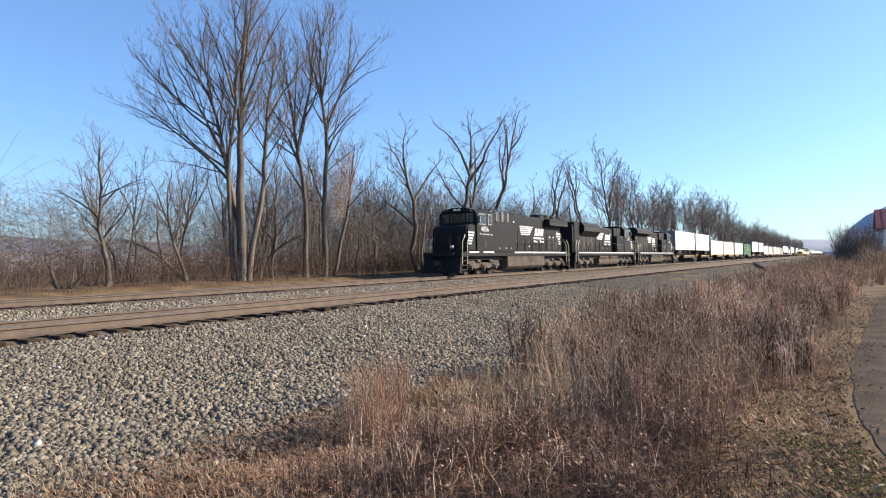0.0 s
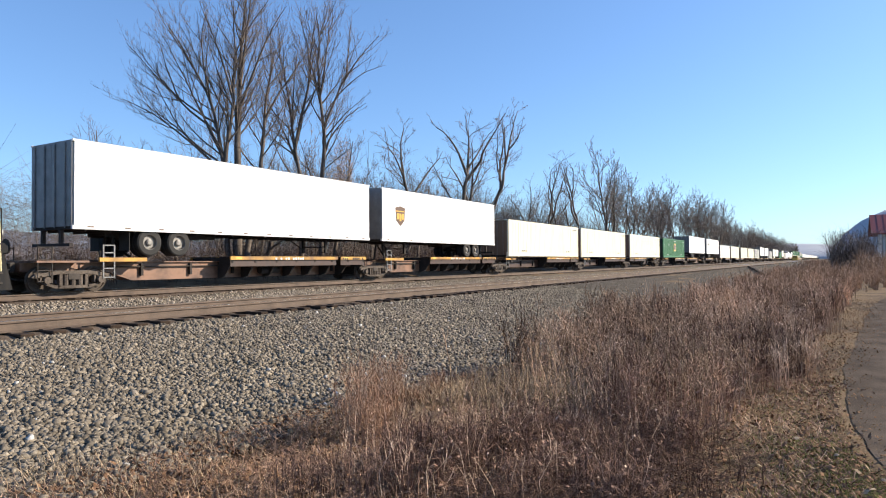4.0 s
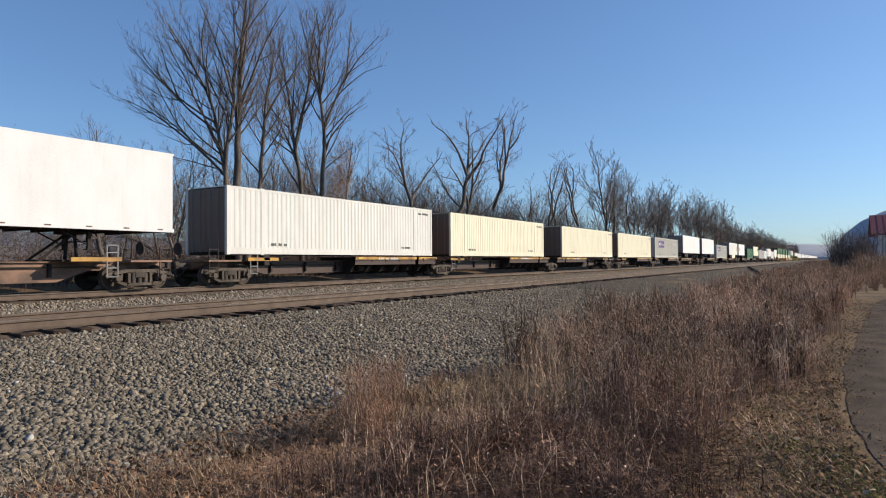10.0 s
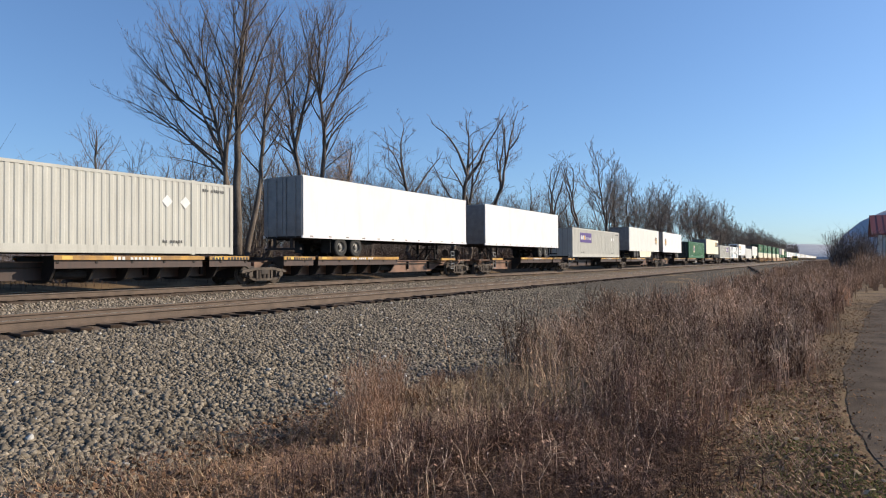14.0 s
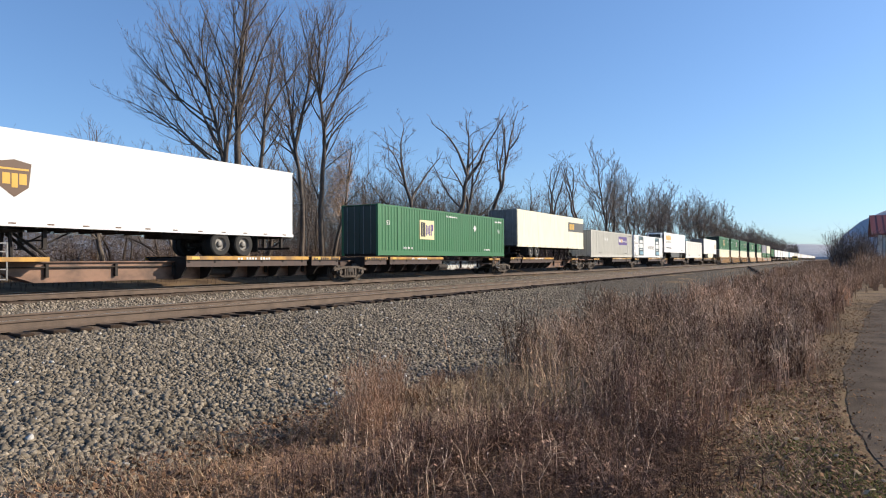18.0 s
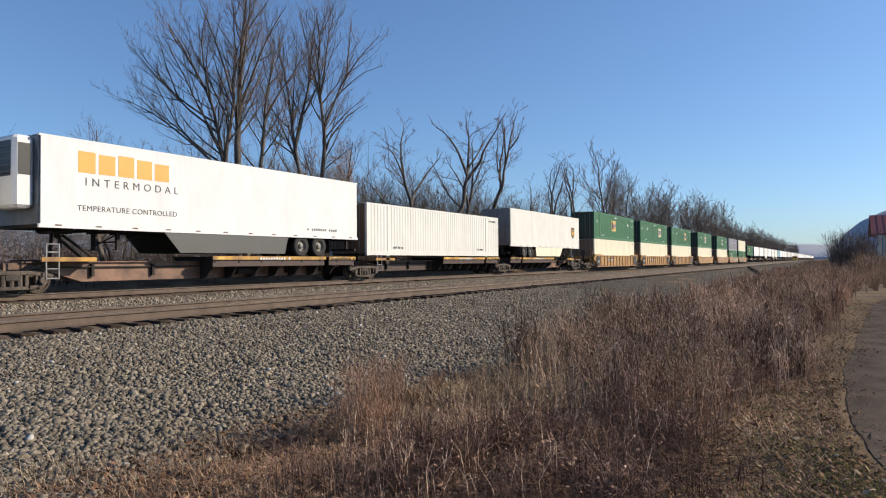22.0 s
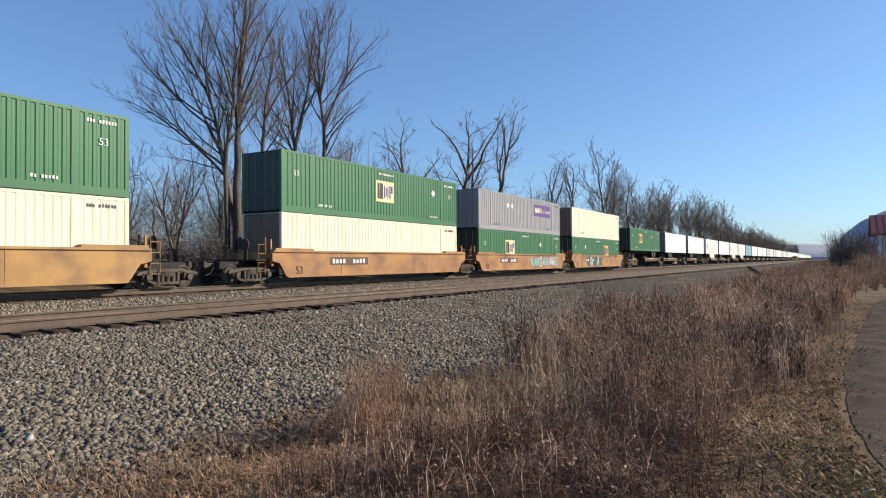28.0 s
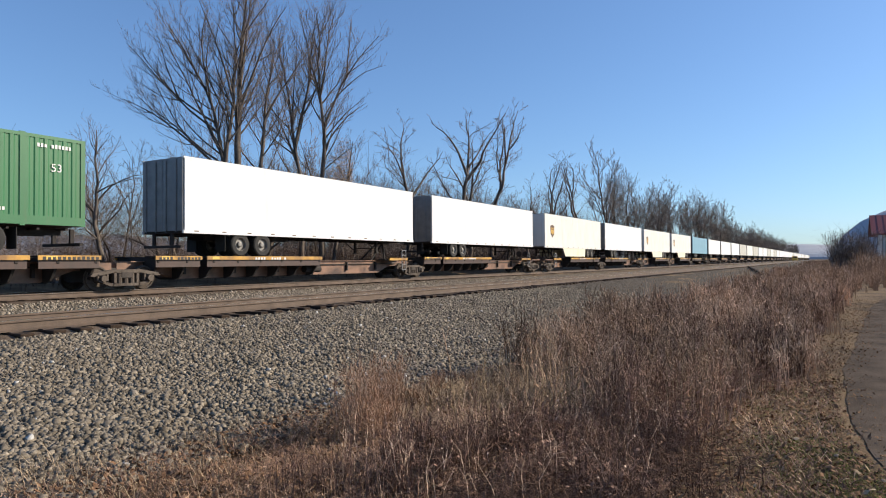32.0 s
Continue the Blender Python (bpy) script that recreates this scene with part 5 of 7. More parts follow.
def trailer(colour, label, L=16.15, nose_lead=False, logo=None, skirt=None, frame_only=False, cooler=False, far=False):
    """A road trailer on its wheels; z = 0 is the car's deck, wheels stand on it. nose_lead: the nose points along the train's way."""
    t = tagged(new("trailer"), label, "trailer", "trailers of the train")
    X = (lambda v: L - v) if nose_lead else (lambda v: v)          # v runs from the rear doors to the nose
    lo, hi = 0.89, 3.89
    key = (colour, L, nose_lead)

    def span(a, b):
        return min(X(a), X(b)), max(X(a), X(b))
    paint = M[colour]
    if not frame_only:
        for s in (-1, 1):
            y0, y1 = sorted((s * 1.295, s * 1.24))
            part("side_panel", shared(("trailer_side", key, s), lambda: blocks((0.06, L - 0.06, y0, y1, lo + 0.12, hi - 0.05))), paint, t)
            ya, yb = sorted((s * 1.30, s * 1.20))
            part("bottom_rail", shared(("trailer_rail", key, s), lambda: blocks((0.0, L, ya, yb, lo, lo + 0.13))), paint, t)
            part("top_rail", shared(("trailer_top", key, s), lambda: blocks((0.0, L, ya, yb, hi - 0.07, hi))), paint, t)
            if far:
                continue
            bm = bmesh.new()
            for i in range(12):
                block(bm, 0.5 + i * (L - 1.2) / 11, 0.72 + i * (L - 1.2) / 11, ya - 0.003, yb + 0.003, lo + 0.07, lo + 0.115)
            part("reflector_strip", shared(("reflectors", key, s), lambda b=bm: b), M["markbrown"], t)
        part("roof", shared(("trailer_roof", key), lambda: blocks((0.03, L - 0.03, -1.22, 1.22, hi - 0.05, hi - 0.012))), M["steelgrey"], t)
        part("floor", shared(("trailer_floor", key), lambda: blocks((0.05, L - 0.05, -1.2, 1.2, lo + 0.01, lo + 0.11))), M["dark"], t)
        a, b = span(0.0, 0.06)
        grey = M["steelgrey"]
        for y0, y1 in ((-1.24, -0.01), (0.01, 1.24)):
            door = part("rear_door", shared(("rear_door", key, y0), lambda: blocks((a, b, y0, y1, lo + 0.1, hi - 0.06))), grey, t, "grey rear door")
            for k in (() if far else (0.3, 0.8)):
                yy = y0 + (y1 - y0) * k
                xx = X(-0.02)
                part("lock_rod", shared(("trailer_rod", xx, yy), lambda: one(tube, (xx, yy, lo + 0.05), (xx, yy, hi - 0.1), 0.02, n=6)), M["steelgrey"], door)
        a, b = span(L - 0.06, L)
        part("front_wall", shared(("front_wall", key), lambda: blocks((a, b, -1.24, 1.24, lo + 0.1, hi - 0.06, 0.02))), paint if colour != "white" else grey, t)
    # underframe, axles, legs
    fr = []
    a, b = span(0.4, L - 0.5)
    for y in (-0.5, 0.5):
        fr.append((a, b, y - 0.05, y + 0.05, lo - 0.22, lo + 0.0) if frame_only else (*span(1.6, 6.4), y - 0.05, y + 0.05, lo - 0.2, lo))
    for i in range(int(L / 0.9)):
        fr.append((*span(0.5 + 0.9 * i, 0.58 + 0.9 * i), -1.15, 1.15, lo - 0.07, lo + 0.01))
    part("underframe", shared(("underframe", key, frame_only), lambda: blocks(*fr)), M["dark"], t, "dark steel underframe")
    for v in (2.9, 4.15):
        part("axle", shared(("axle", X(v)), lambda: one(tube, (X(v), -0.85, 0.5), (X(v), 0.85, 0.5), 0.075, n=8)), M["dark"], t)
        for y in (-0.93, 0.93):
            wheel_pair(t, X(v), y)
    if far:
        return t
    for y0 in (-1.2, 0.6):
        part("mudflap", shared(("mudflap", X(2.1), y0), lambda: blocks((X(2.1) - 0.01, X(2.1) + 0.01, y0, y0 + 0.6, 0.2, lo))), M["rubber"], t)
    a, b = span(-0.02, 0.1)
    part("rear_bumper", shared(("bumper", key), lambda: blocks((a, b, -1.15, 1.15, 0.32, 0.42), (a, b, -0.6, -0.5, 0.4, lo), (a, b, 0.5, 0.6, 0.4, lo))), M["dark"], t)
    for y in (-0.75, 0.75):
        leg = part("landing_leg", shared(("leg", X(L - 3.0), y), lambda: blocks((X(L - 3.0) - 0.06, X(L - 3.0) + 0.06, y - 0.06, y + 0.06, 0.22, lo), (X(L - 3.0) - 0.13, X(L - 3.0) + 0.13, y - 0.13, y + 0.13, 0.2, 0.23))), M["dark"], t)
        bm = bmesh.new()
        tube(bm, (X(L - 3.0), y, 0.35), (X(L - 4.0), y, lo - 0.02), 0.03, n=5)
        part("brace", bm, M["dark"], leg)
    part("brace", shared(("legbrace", X(L - 3.0)), lambda: one(tube, (X(L - 3.0), -0.75, 0.5), (X(L - 3.0), 0.75, 0.5), 0.03, n=5)), M["dark"], t)
    if skirt:
        for y in (-1.27, 1.25):
            bm = bmesh.new()
            prism(bm, [(X(5.3), 0.12), (X(10.9), 0.12), (X(11.6), lo), (X(5.1), lo)], y, y + 0.02)
            part("side_skirt", bm, M[skirt], t, "smooth side skirt")
    if logo == "shield":
        v = 14.3 if not nose_lead else L - 1.82
        cx = v if not nose_lead else X(v)
        bm = bmesh.new()
        prism(bm, [(cx - 0.5, 2.85), (cx - 0.42, 2.10), (cx, 1.78), (cx + 0.42, 2.10), (cx + 0.5, 2.85), (cx, 2.95)], SIDE - 0.006, SIDE - 0.002)
        sh = part("logo_panel", bm, M["markbrown"], t, "brown shield decal")
        for a0, a1, b0, b1 in ((-0.34, -0.12, 2.18, 2.52), (-0.08, 0.10, 2.08, 2.52), (0.14, 0.36, 2.18, 2.52), (-0.42, 0.42, 2.62, 2.68)):
            part("logo_shape", decal(cx + a0, cx + a1, b0, b1, SIDE - 0.010), M["markgold"], sh)
    elif logo == "band":
        part("logo_panel", decal(11.7, 16.1, 2.50, 3.40), M["markgrey"], t, "dark grey painted band")
        for a0, a1 in ((0.35, 0.75), (0.85, 1.2), (1.3, 1.65)):
            part("logo_shape", decal(11.75 + a0, 11.75 + a1, 2.7, 3.25, SIDE - 0.010), M["markgold"], t)
    elif logo == "p":
        x0 = 1.1 if L == 16.15 else 1.0
        part("small_print", bars(x0, 2.62, 3.0, 0.40, 13, 0.34, seed=12), M["markteal"], t, "dark company lettering")
        part("small_print", bars(x0 + 0.5, 2.36, 2.5, 0.10, 14, seed=13), M["markgrey"], t)
    elif logo == "pr":
        part("small_print", bars(12.9, 2.78, 1.8, 0.24, 13, 0.4, seed=12), M["markgrey"], t, "pale company lettering")
    elif logo == "w":
        part("small_print", bars(1.25, 2.78, 4.3, 0.78, 6, 0.16, seed=21), M["markorange"], t, "orange company lettering")
        words("INTERMODAL", 3.30, 2.36, 0.27, M["markgrey"], t, spread=1.75)
        words("TEMPERATURE CONTROLLED", 3.15, 1.50, 0.19, M["markgrey"], t, spread=1.1)
        part("small_print", bars(12.3, 1.25, 2.2, 0.12, 14, seed=22), M["markgrey"], t)
    if cooler:
        xx = X(L)
        sgn = -1 if nose_lead else 1
        x0, x1 = sorted((xx, xx + sgn * 0.62))
        unit = part("cooling_unit", blocks((x0, x1, -1.05, 1.05, 1.50, 3.80, 0.10)), M["white"], t, "white cooling unit on the nose")
        fx = x0 if sgn < 0 else x1
        a, b = sorted((fx, fx + sgn * 0.012))
        part("grille", blocks((a, b, -0.86, 0.86, 2.50, 3.62)), M["markblack"], unit, "black grille of the cooling unit")
        part("service_door", blocks((a, b, -0.86, 0.86, 1.62, 2.40)), M["white"], unit)
        part("side_grille", blocks((x0 + 0.12, x1 - 0.12, -1.062, -1.05, 2.55, 3.55)), M["markblack"], unit, "black side grille")
        for k in range(5):
            part("slat", blocks((*sorted((fx + sgn * 0.012, fx + sgn * 0.03)), -0.86, 0.86, 2.62 + 0.2 * k, 2.66 + 0.2 * k)), M["markgrey"], unit)
    return t

# ---- railway cars ----
def truck(parent, x, axles=(-0.89, 0.89), r=0.43, long=1.35):
    """A two-axle truck under a car."""
    t = part("truck", shared(("bolster", long), lambda: blocks((-0.22, 0.22, -1.15, 1.15, 0.42, 0.66, 0.03), (-0.5, 0.5, -0.35, 0.35, 0.62, 0.80, 0.03))), M["iron"], parent, "grimy cast steel truck")
    t.location.x = x

    def frame_side(s):
        bm = bmesh.new()
        y0, y1 = sorted((s * 0.98, s * 1.14))
        # top chord, the two sloping members to the spring seat, and the columns: the openings stay clear
        for out in ([(-long, 0.52), (-long + 0.1, 0.62), (-0.55, 0.74), (0.55, 0.74), (long - 0.1, 0.62), (long, 0.52), (long - 0.12, 0.50), (0.55, 0.62), (-0.55, 0.62), (-long + 0.12, 0.50)],
                    [(-0.52, 0.15), (0.52, 0.15), (0.52, 0.25), (-0.52, 0.25)],
                    [(-long + 0.22, 0.36), (-long + 0.34, 0.36), (-0.46, 0.24), (-0.50, 0.15), (-0.62, 0.16)],
                    [(long - 0.22, 0.36), (0.62, 0.16), (0.50, 0.15), (0.46, 0.24), (long - 0.34, 0.36)],
                    [(-0.48, 0.24), (-0.38, 0.24), (-0.38, 0.64), (-0.48, 0.64)], [(0.38, 0.24), (0.48, 0.24), (0.48, 0.64), (0.38, 0.64)]):
            prism(bm, out, y0, y1)
        for k in axles:
            for e in (-0.20, 0.14):
                block(bm, k + e, k + e + 0.06, y0, y1, 0.34, 0.58)
        for ax in axles:
            tube(bm, (ax, s * 0.95, r), (ax, s * 1.24, r), 0.115, n=12)
        for k in (-0.24, 0.0, 0.24):
            tube(bm, (k, s * 1.06, 0.24), (k, s * 1.06, 0.60), 0.085, n=8)
        return bm
    for s in (-1, 1):
        part("side_frame", shared(("side_frame", s, long), lambda: frame_side(s)), M["dusty"], t)

    def wheelset():
        bm = bmesh.new()
        tube(bm, (0, -1.0, 0), (0, 1.0, 0), 0.085, n=10)
        for s in (-1, 1):
            prof = [(0.69, r + 0.028), (0.715, r + 0.028), (0.725, r), (0.82, r - 0.01), (0.82, r - 0.06), (0.775, r - 0.08), (0.765, 0.17), (0.84, 0.15), (0.84, 0.0)]
            rings = [[bm.verts.new((rr * math.cos(a), s * yy, rr * math.sin(a))) for a in (2 * math.pi * i / 24 for i in range(24))] for yy, rr in prof]
            for p, q in zip(rings, rings[1:]):
                for i in range(24):
                    j = (i + 1) % 24
                    bm.faces.new((p[i], p[j], q[j], q[i]))
        return bm
    for ax in axles:
        w = part("wheelset", shared(("wheelset", r), wheelset), M["dusty"], t, "steel wheels on an axle")
        w.location = (ax, 0, r)
    return t


def coupler(parent, x, way):
    bm = bmesh.new()
    a, b = sorted((x, x + way * 0.55))
    block(bm, a, b, -0.09, 0.09, 0.78, 0.96, 0.02)
    a, b = sorted((x + way * 0.5, x + way * 0.72))
    block(bm, a, b, -0.17, 0.14, 0.72, 1.02, 0.04)
    part("coupler", bm, M["iron"], parent, "dark cast coupler")
    hose = bmesh.new()
    pts = [Vector((x + way * 0.3, -0.3, 0.8)), Vector((x + way * 0.5, -0.3, 0.5)), Vector((x + way * 0.75, -0.28, 0.42))]
    for p, q in zip(pts, pts[1:]):
        tube(hose, p, q, 0.03, n=6)
    part("brake_hose", hose, M["rubber"], parent)


def spine_platform(t, x0, x1, deck, trailer_load, sill_paint, deck_paint, far=False):
    """One platform from truck centre x0 to truck centre x1: the centre sill, a wheel deck over a part of it, arms and hitch."""
    P = x1 - x0
    low = 0.33 if trailer_load else 0.42
    # below containers the sill takes the brown that is darkened for shade
    sill_paint = sill_paint if trailer_load else "sill_dark"
    bm = bmesh.new()
    prism(bm, [(x0 + 0.1, 0.72), (x0 + 0.1, 0.98), (x0 + 2.0, 1.0), (x1 - 2.0, 1.0), (x1 - 0.1, 0.98), (x1 - 0.1, 0.72), (x1 - 1.5, 0.70), (x1 - 2.6, low), (x0 + 2.6, low), (x0 + 1.5, 0.70)], -0.36, 0.36)
    part("centre_sill", bm, M[sill_paint], t, "long boxed centre sill with faded paint")
    part("sill_cap", blocks((x0 + 0.6, x1 - 0.6, -0.46, 0.46, 1.0, 1.035)), M["sill"], t)
    w = 9.2 if trailer_load else 8.2
    d0 = (x0 + 1.05) if deck == "L" else (x1 - 1.05 - w)
    mid = d0 + (2.2 if deck == "L" else w - 2.2)
    pieces = ((d0, mid - 0.12), (mid + 0.12, d0 + w)) if deck == "L" else ((d0, mid - 0.12), (mid + 0.12, d0 + w))
    for a, b in pieces:
        for s in (-1, 1):
            ya, yb = sorted((s * 1.30, s * 1.24))
            part("side_channel", blocks((a, b, ya, yb, 1.08, 1.23)), M[deck_paint], t, "faded yellow side channel")
            # added strip, no real part: it stands in for shade below the deck
            part("side_web", blocks((a + 0.05, b - 0.05, *sorted((s * 1.22, s * 1.19)), 0.80, 1.08)), M["sill_dark"], t, "dark strip in place of the shade below the deck's edge")
            yc, yd = sorted((s * 1.24, s * 0.62))
            part("deck_plate", blocks((a, b, yc, yd, 1.17, 1.215)), M["dark"], t)
            if far:
                continue
            part("marking", blocks((a + 0.25, a + 0.6, s * 1.302 - 0.003, s * 1.302 + 0.003, 1.10, 1.21)), M["markyellow"], t)
        if far:
            continue
        bm = bars((a + b) / 2 - 0.9, 1.085, 1.9, 0.11, 12, y=-1.306, seed=int(a * 7) % 50)
        part("small_print", bm, M["markwhite" if b - a > 4 else "markblack"], t)
    n = 2 if far else int(w / 1.25)
    for i in range(n + 1):
        x = d0 + 0.15 + (w - 0.3) * i / n
        arm = bmesh.new()
        q = [(-1.24, 1.165), (1.24, 1.165), (1.24, 0.98), (0.80, 0.40), (0.45, 0.30), (-0.45, 0.30), (-0.80, 0.40), (-1.24, 0.98)]
        extrude_x(arm, q, x - 0.04, x + 0.04)
        part("cross_bearer", arm, M["dark"], t, "black tapered cross bearer")
    # the far end carries a container pedestal or a trailer hitch
    e = (x1 - 1.9) if deck == "L" else (x0 + 1.9)
    if trailer_load:
        bm = bmesh.new()
        k = -1 if deck == "L" else 1
        for y in (-0.38, 0.38):
            tube(bm, (e, y, 1.03), (e, y * 0.6, 2.0), 0.06, n=6)
            tube(bm, (e + k * 1.3, y, 1.03), (e + k * 0.1, y * 0.6, 1.95), 0.05, n=6)
        block(bm, e - 0.35, e + 0.35, -0.48, 0.48, 1.98, 2.10, 0.03)
        part("trailer_hitch", bm, M["dark"], t, "dark folding trailer hitch")
        part("end_platform", blocks((e - 0.9, e + 0.9, -1.1, 1.1, 1.03, 1.09)), M["dark"], t)
    else:
        for s in (-1, 1):
            arm = bmesh.new()
            block(arm, e - 0.16, e + 0.16, *sorted((s * 0.36, s * 1.26)), 0.82, 1.05, 0.02)
            block(arm, e - 0.2, e + 0.2, *sorted((s * 1.0, s * 1.27)), 1.03, 1.29, 0.02)
            part("container_pedestal", arm, M["dark" if s < 0 else "dark"], t, "dark corner pedestal")
    if far:
        return
    # a pale ladder, a brake beam and hoses clutter the hitch end
    k = -1 if deck == "L" else 1
    part("ladder", blocks(*[(e - k * 0.95 - 0.02, e - k * 0.95 + 0.02, -1.26, -1.22, 0.45, 1.62), (e - k * 0.55 - 0.02, e - k * 0.55 + 0.02, -1.26, -1.22, 0.45, 1.62)], *[(*sorted((e - k * 0.95, e - k * 0.55)), -1.26, -1.22, z, z + 0.035) for z in (0.47, 0.78, 1.05, 1.32, 1.58)]), M["steelgrey"], t, "grey steel ladder")
    part("end_beam", blocks((*sorted((e - k * 1.1, e + k * 0.7)), -1.27, -1.20, 1.03, 1.17)), M[deck_paint], t, "yellow end beam")
    part("pipe_bracket", blocks(*[(x0 + 2.9 + i * (P - 5.8) / 5, x0 + 3.0 + i * (P - 5.8) / 5, -0.48, -0.36, 0.5, 0.95) for i in range(6)]), M["dark"], t)
    part("air_tank", one(tube, (x0 + P * 0.52, -0.62, 0.62), (x0 + P * 0.52 + 1.1, -0.62, 0.62), 0.17, n=12), M["dark"], t, "dark brake air tank")
    part("brake_pipe", one(tube, (x0 + 1.0, -0.44, 0.84), (x1 - 1.0, -0.44, 0.84), 0.025, n=6), M["iron"], t)


def end_rig(t, x, way):
    """Steps, grab irons and brake gear at a car's outer end."""
    bm = bmesh.new()
    for s in (-1, 1):
        y = s * 1.2
        for dx in (0.0, 0.45):
            tube(bm, (x + way * dx, y, 0.38), (x + way * dx, y, 1.55), 0.02, n=5)
        for z in (0.4, 0.75, 1.1, 1.5):
            tube(bm, (x, y, z), (x + way * 0.45, y, z), 0.018, n=5)
    part("grab_iron", bm, M["iron"], t, "dark steps and grab irons")
    part("end_platform", blocks((*sorted((x - way * 1.2, x + way * 0.5)), -1.25, 1.25, 1.0, 1.07)), M["sill"], t)
    part("brake_wheel", one(tube, (x + way * 0.46, 0.7, 1.55), (x + way * 0.5, 0.7, 1.55), 0.26, n=14), M["iron"], t)


def spine_car(joints, platforms, label, sill_paint="sill", deck_paint="yellow", far=False):
    """joints: truck centres along the train; platforms: (deck, carries a trailer)."""
    u0 = joints[0]
    t = tagged(new("spine_car"), label, "railway car", "cars of the train")
    js = [j - u0 for j in joints]
    for j in js:
        truck(t, j)
    for (deck, tl), a, b in zip(platforms, js, js[1:]):
        spine_platform(t, a, b, deck, tl, sill_paint, deck_paint, far)
    for x, w in ((js[0], -1), (js[-1], 1)):
        part("end_sill", blocks((*sorted((x - w * 0.4, x + w * 1.35)), -0.42, 0.42, 0.70, 1.0)), M[sill_paint], t)
        coupler(t, x + w * 1.3, w)
        end_rig(t, x + w * 0.75, w)
    MOVING.append((t, u0, 0.0))
    return t


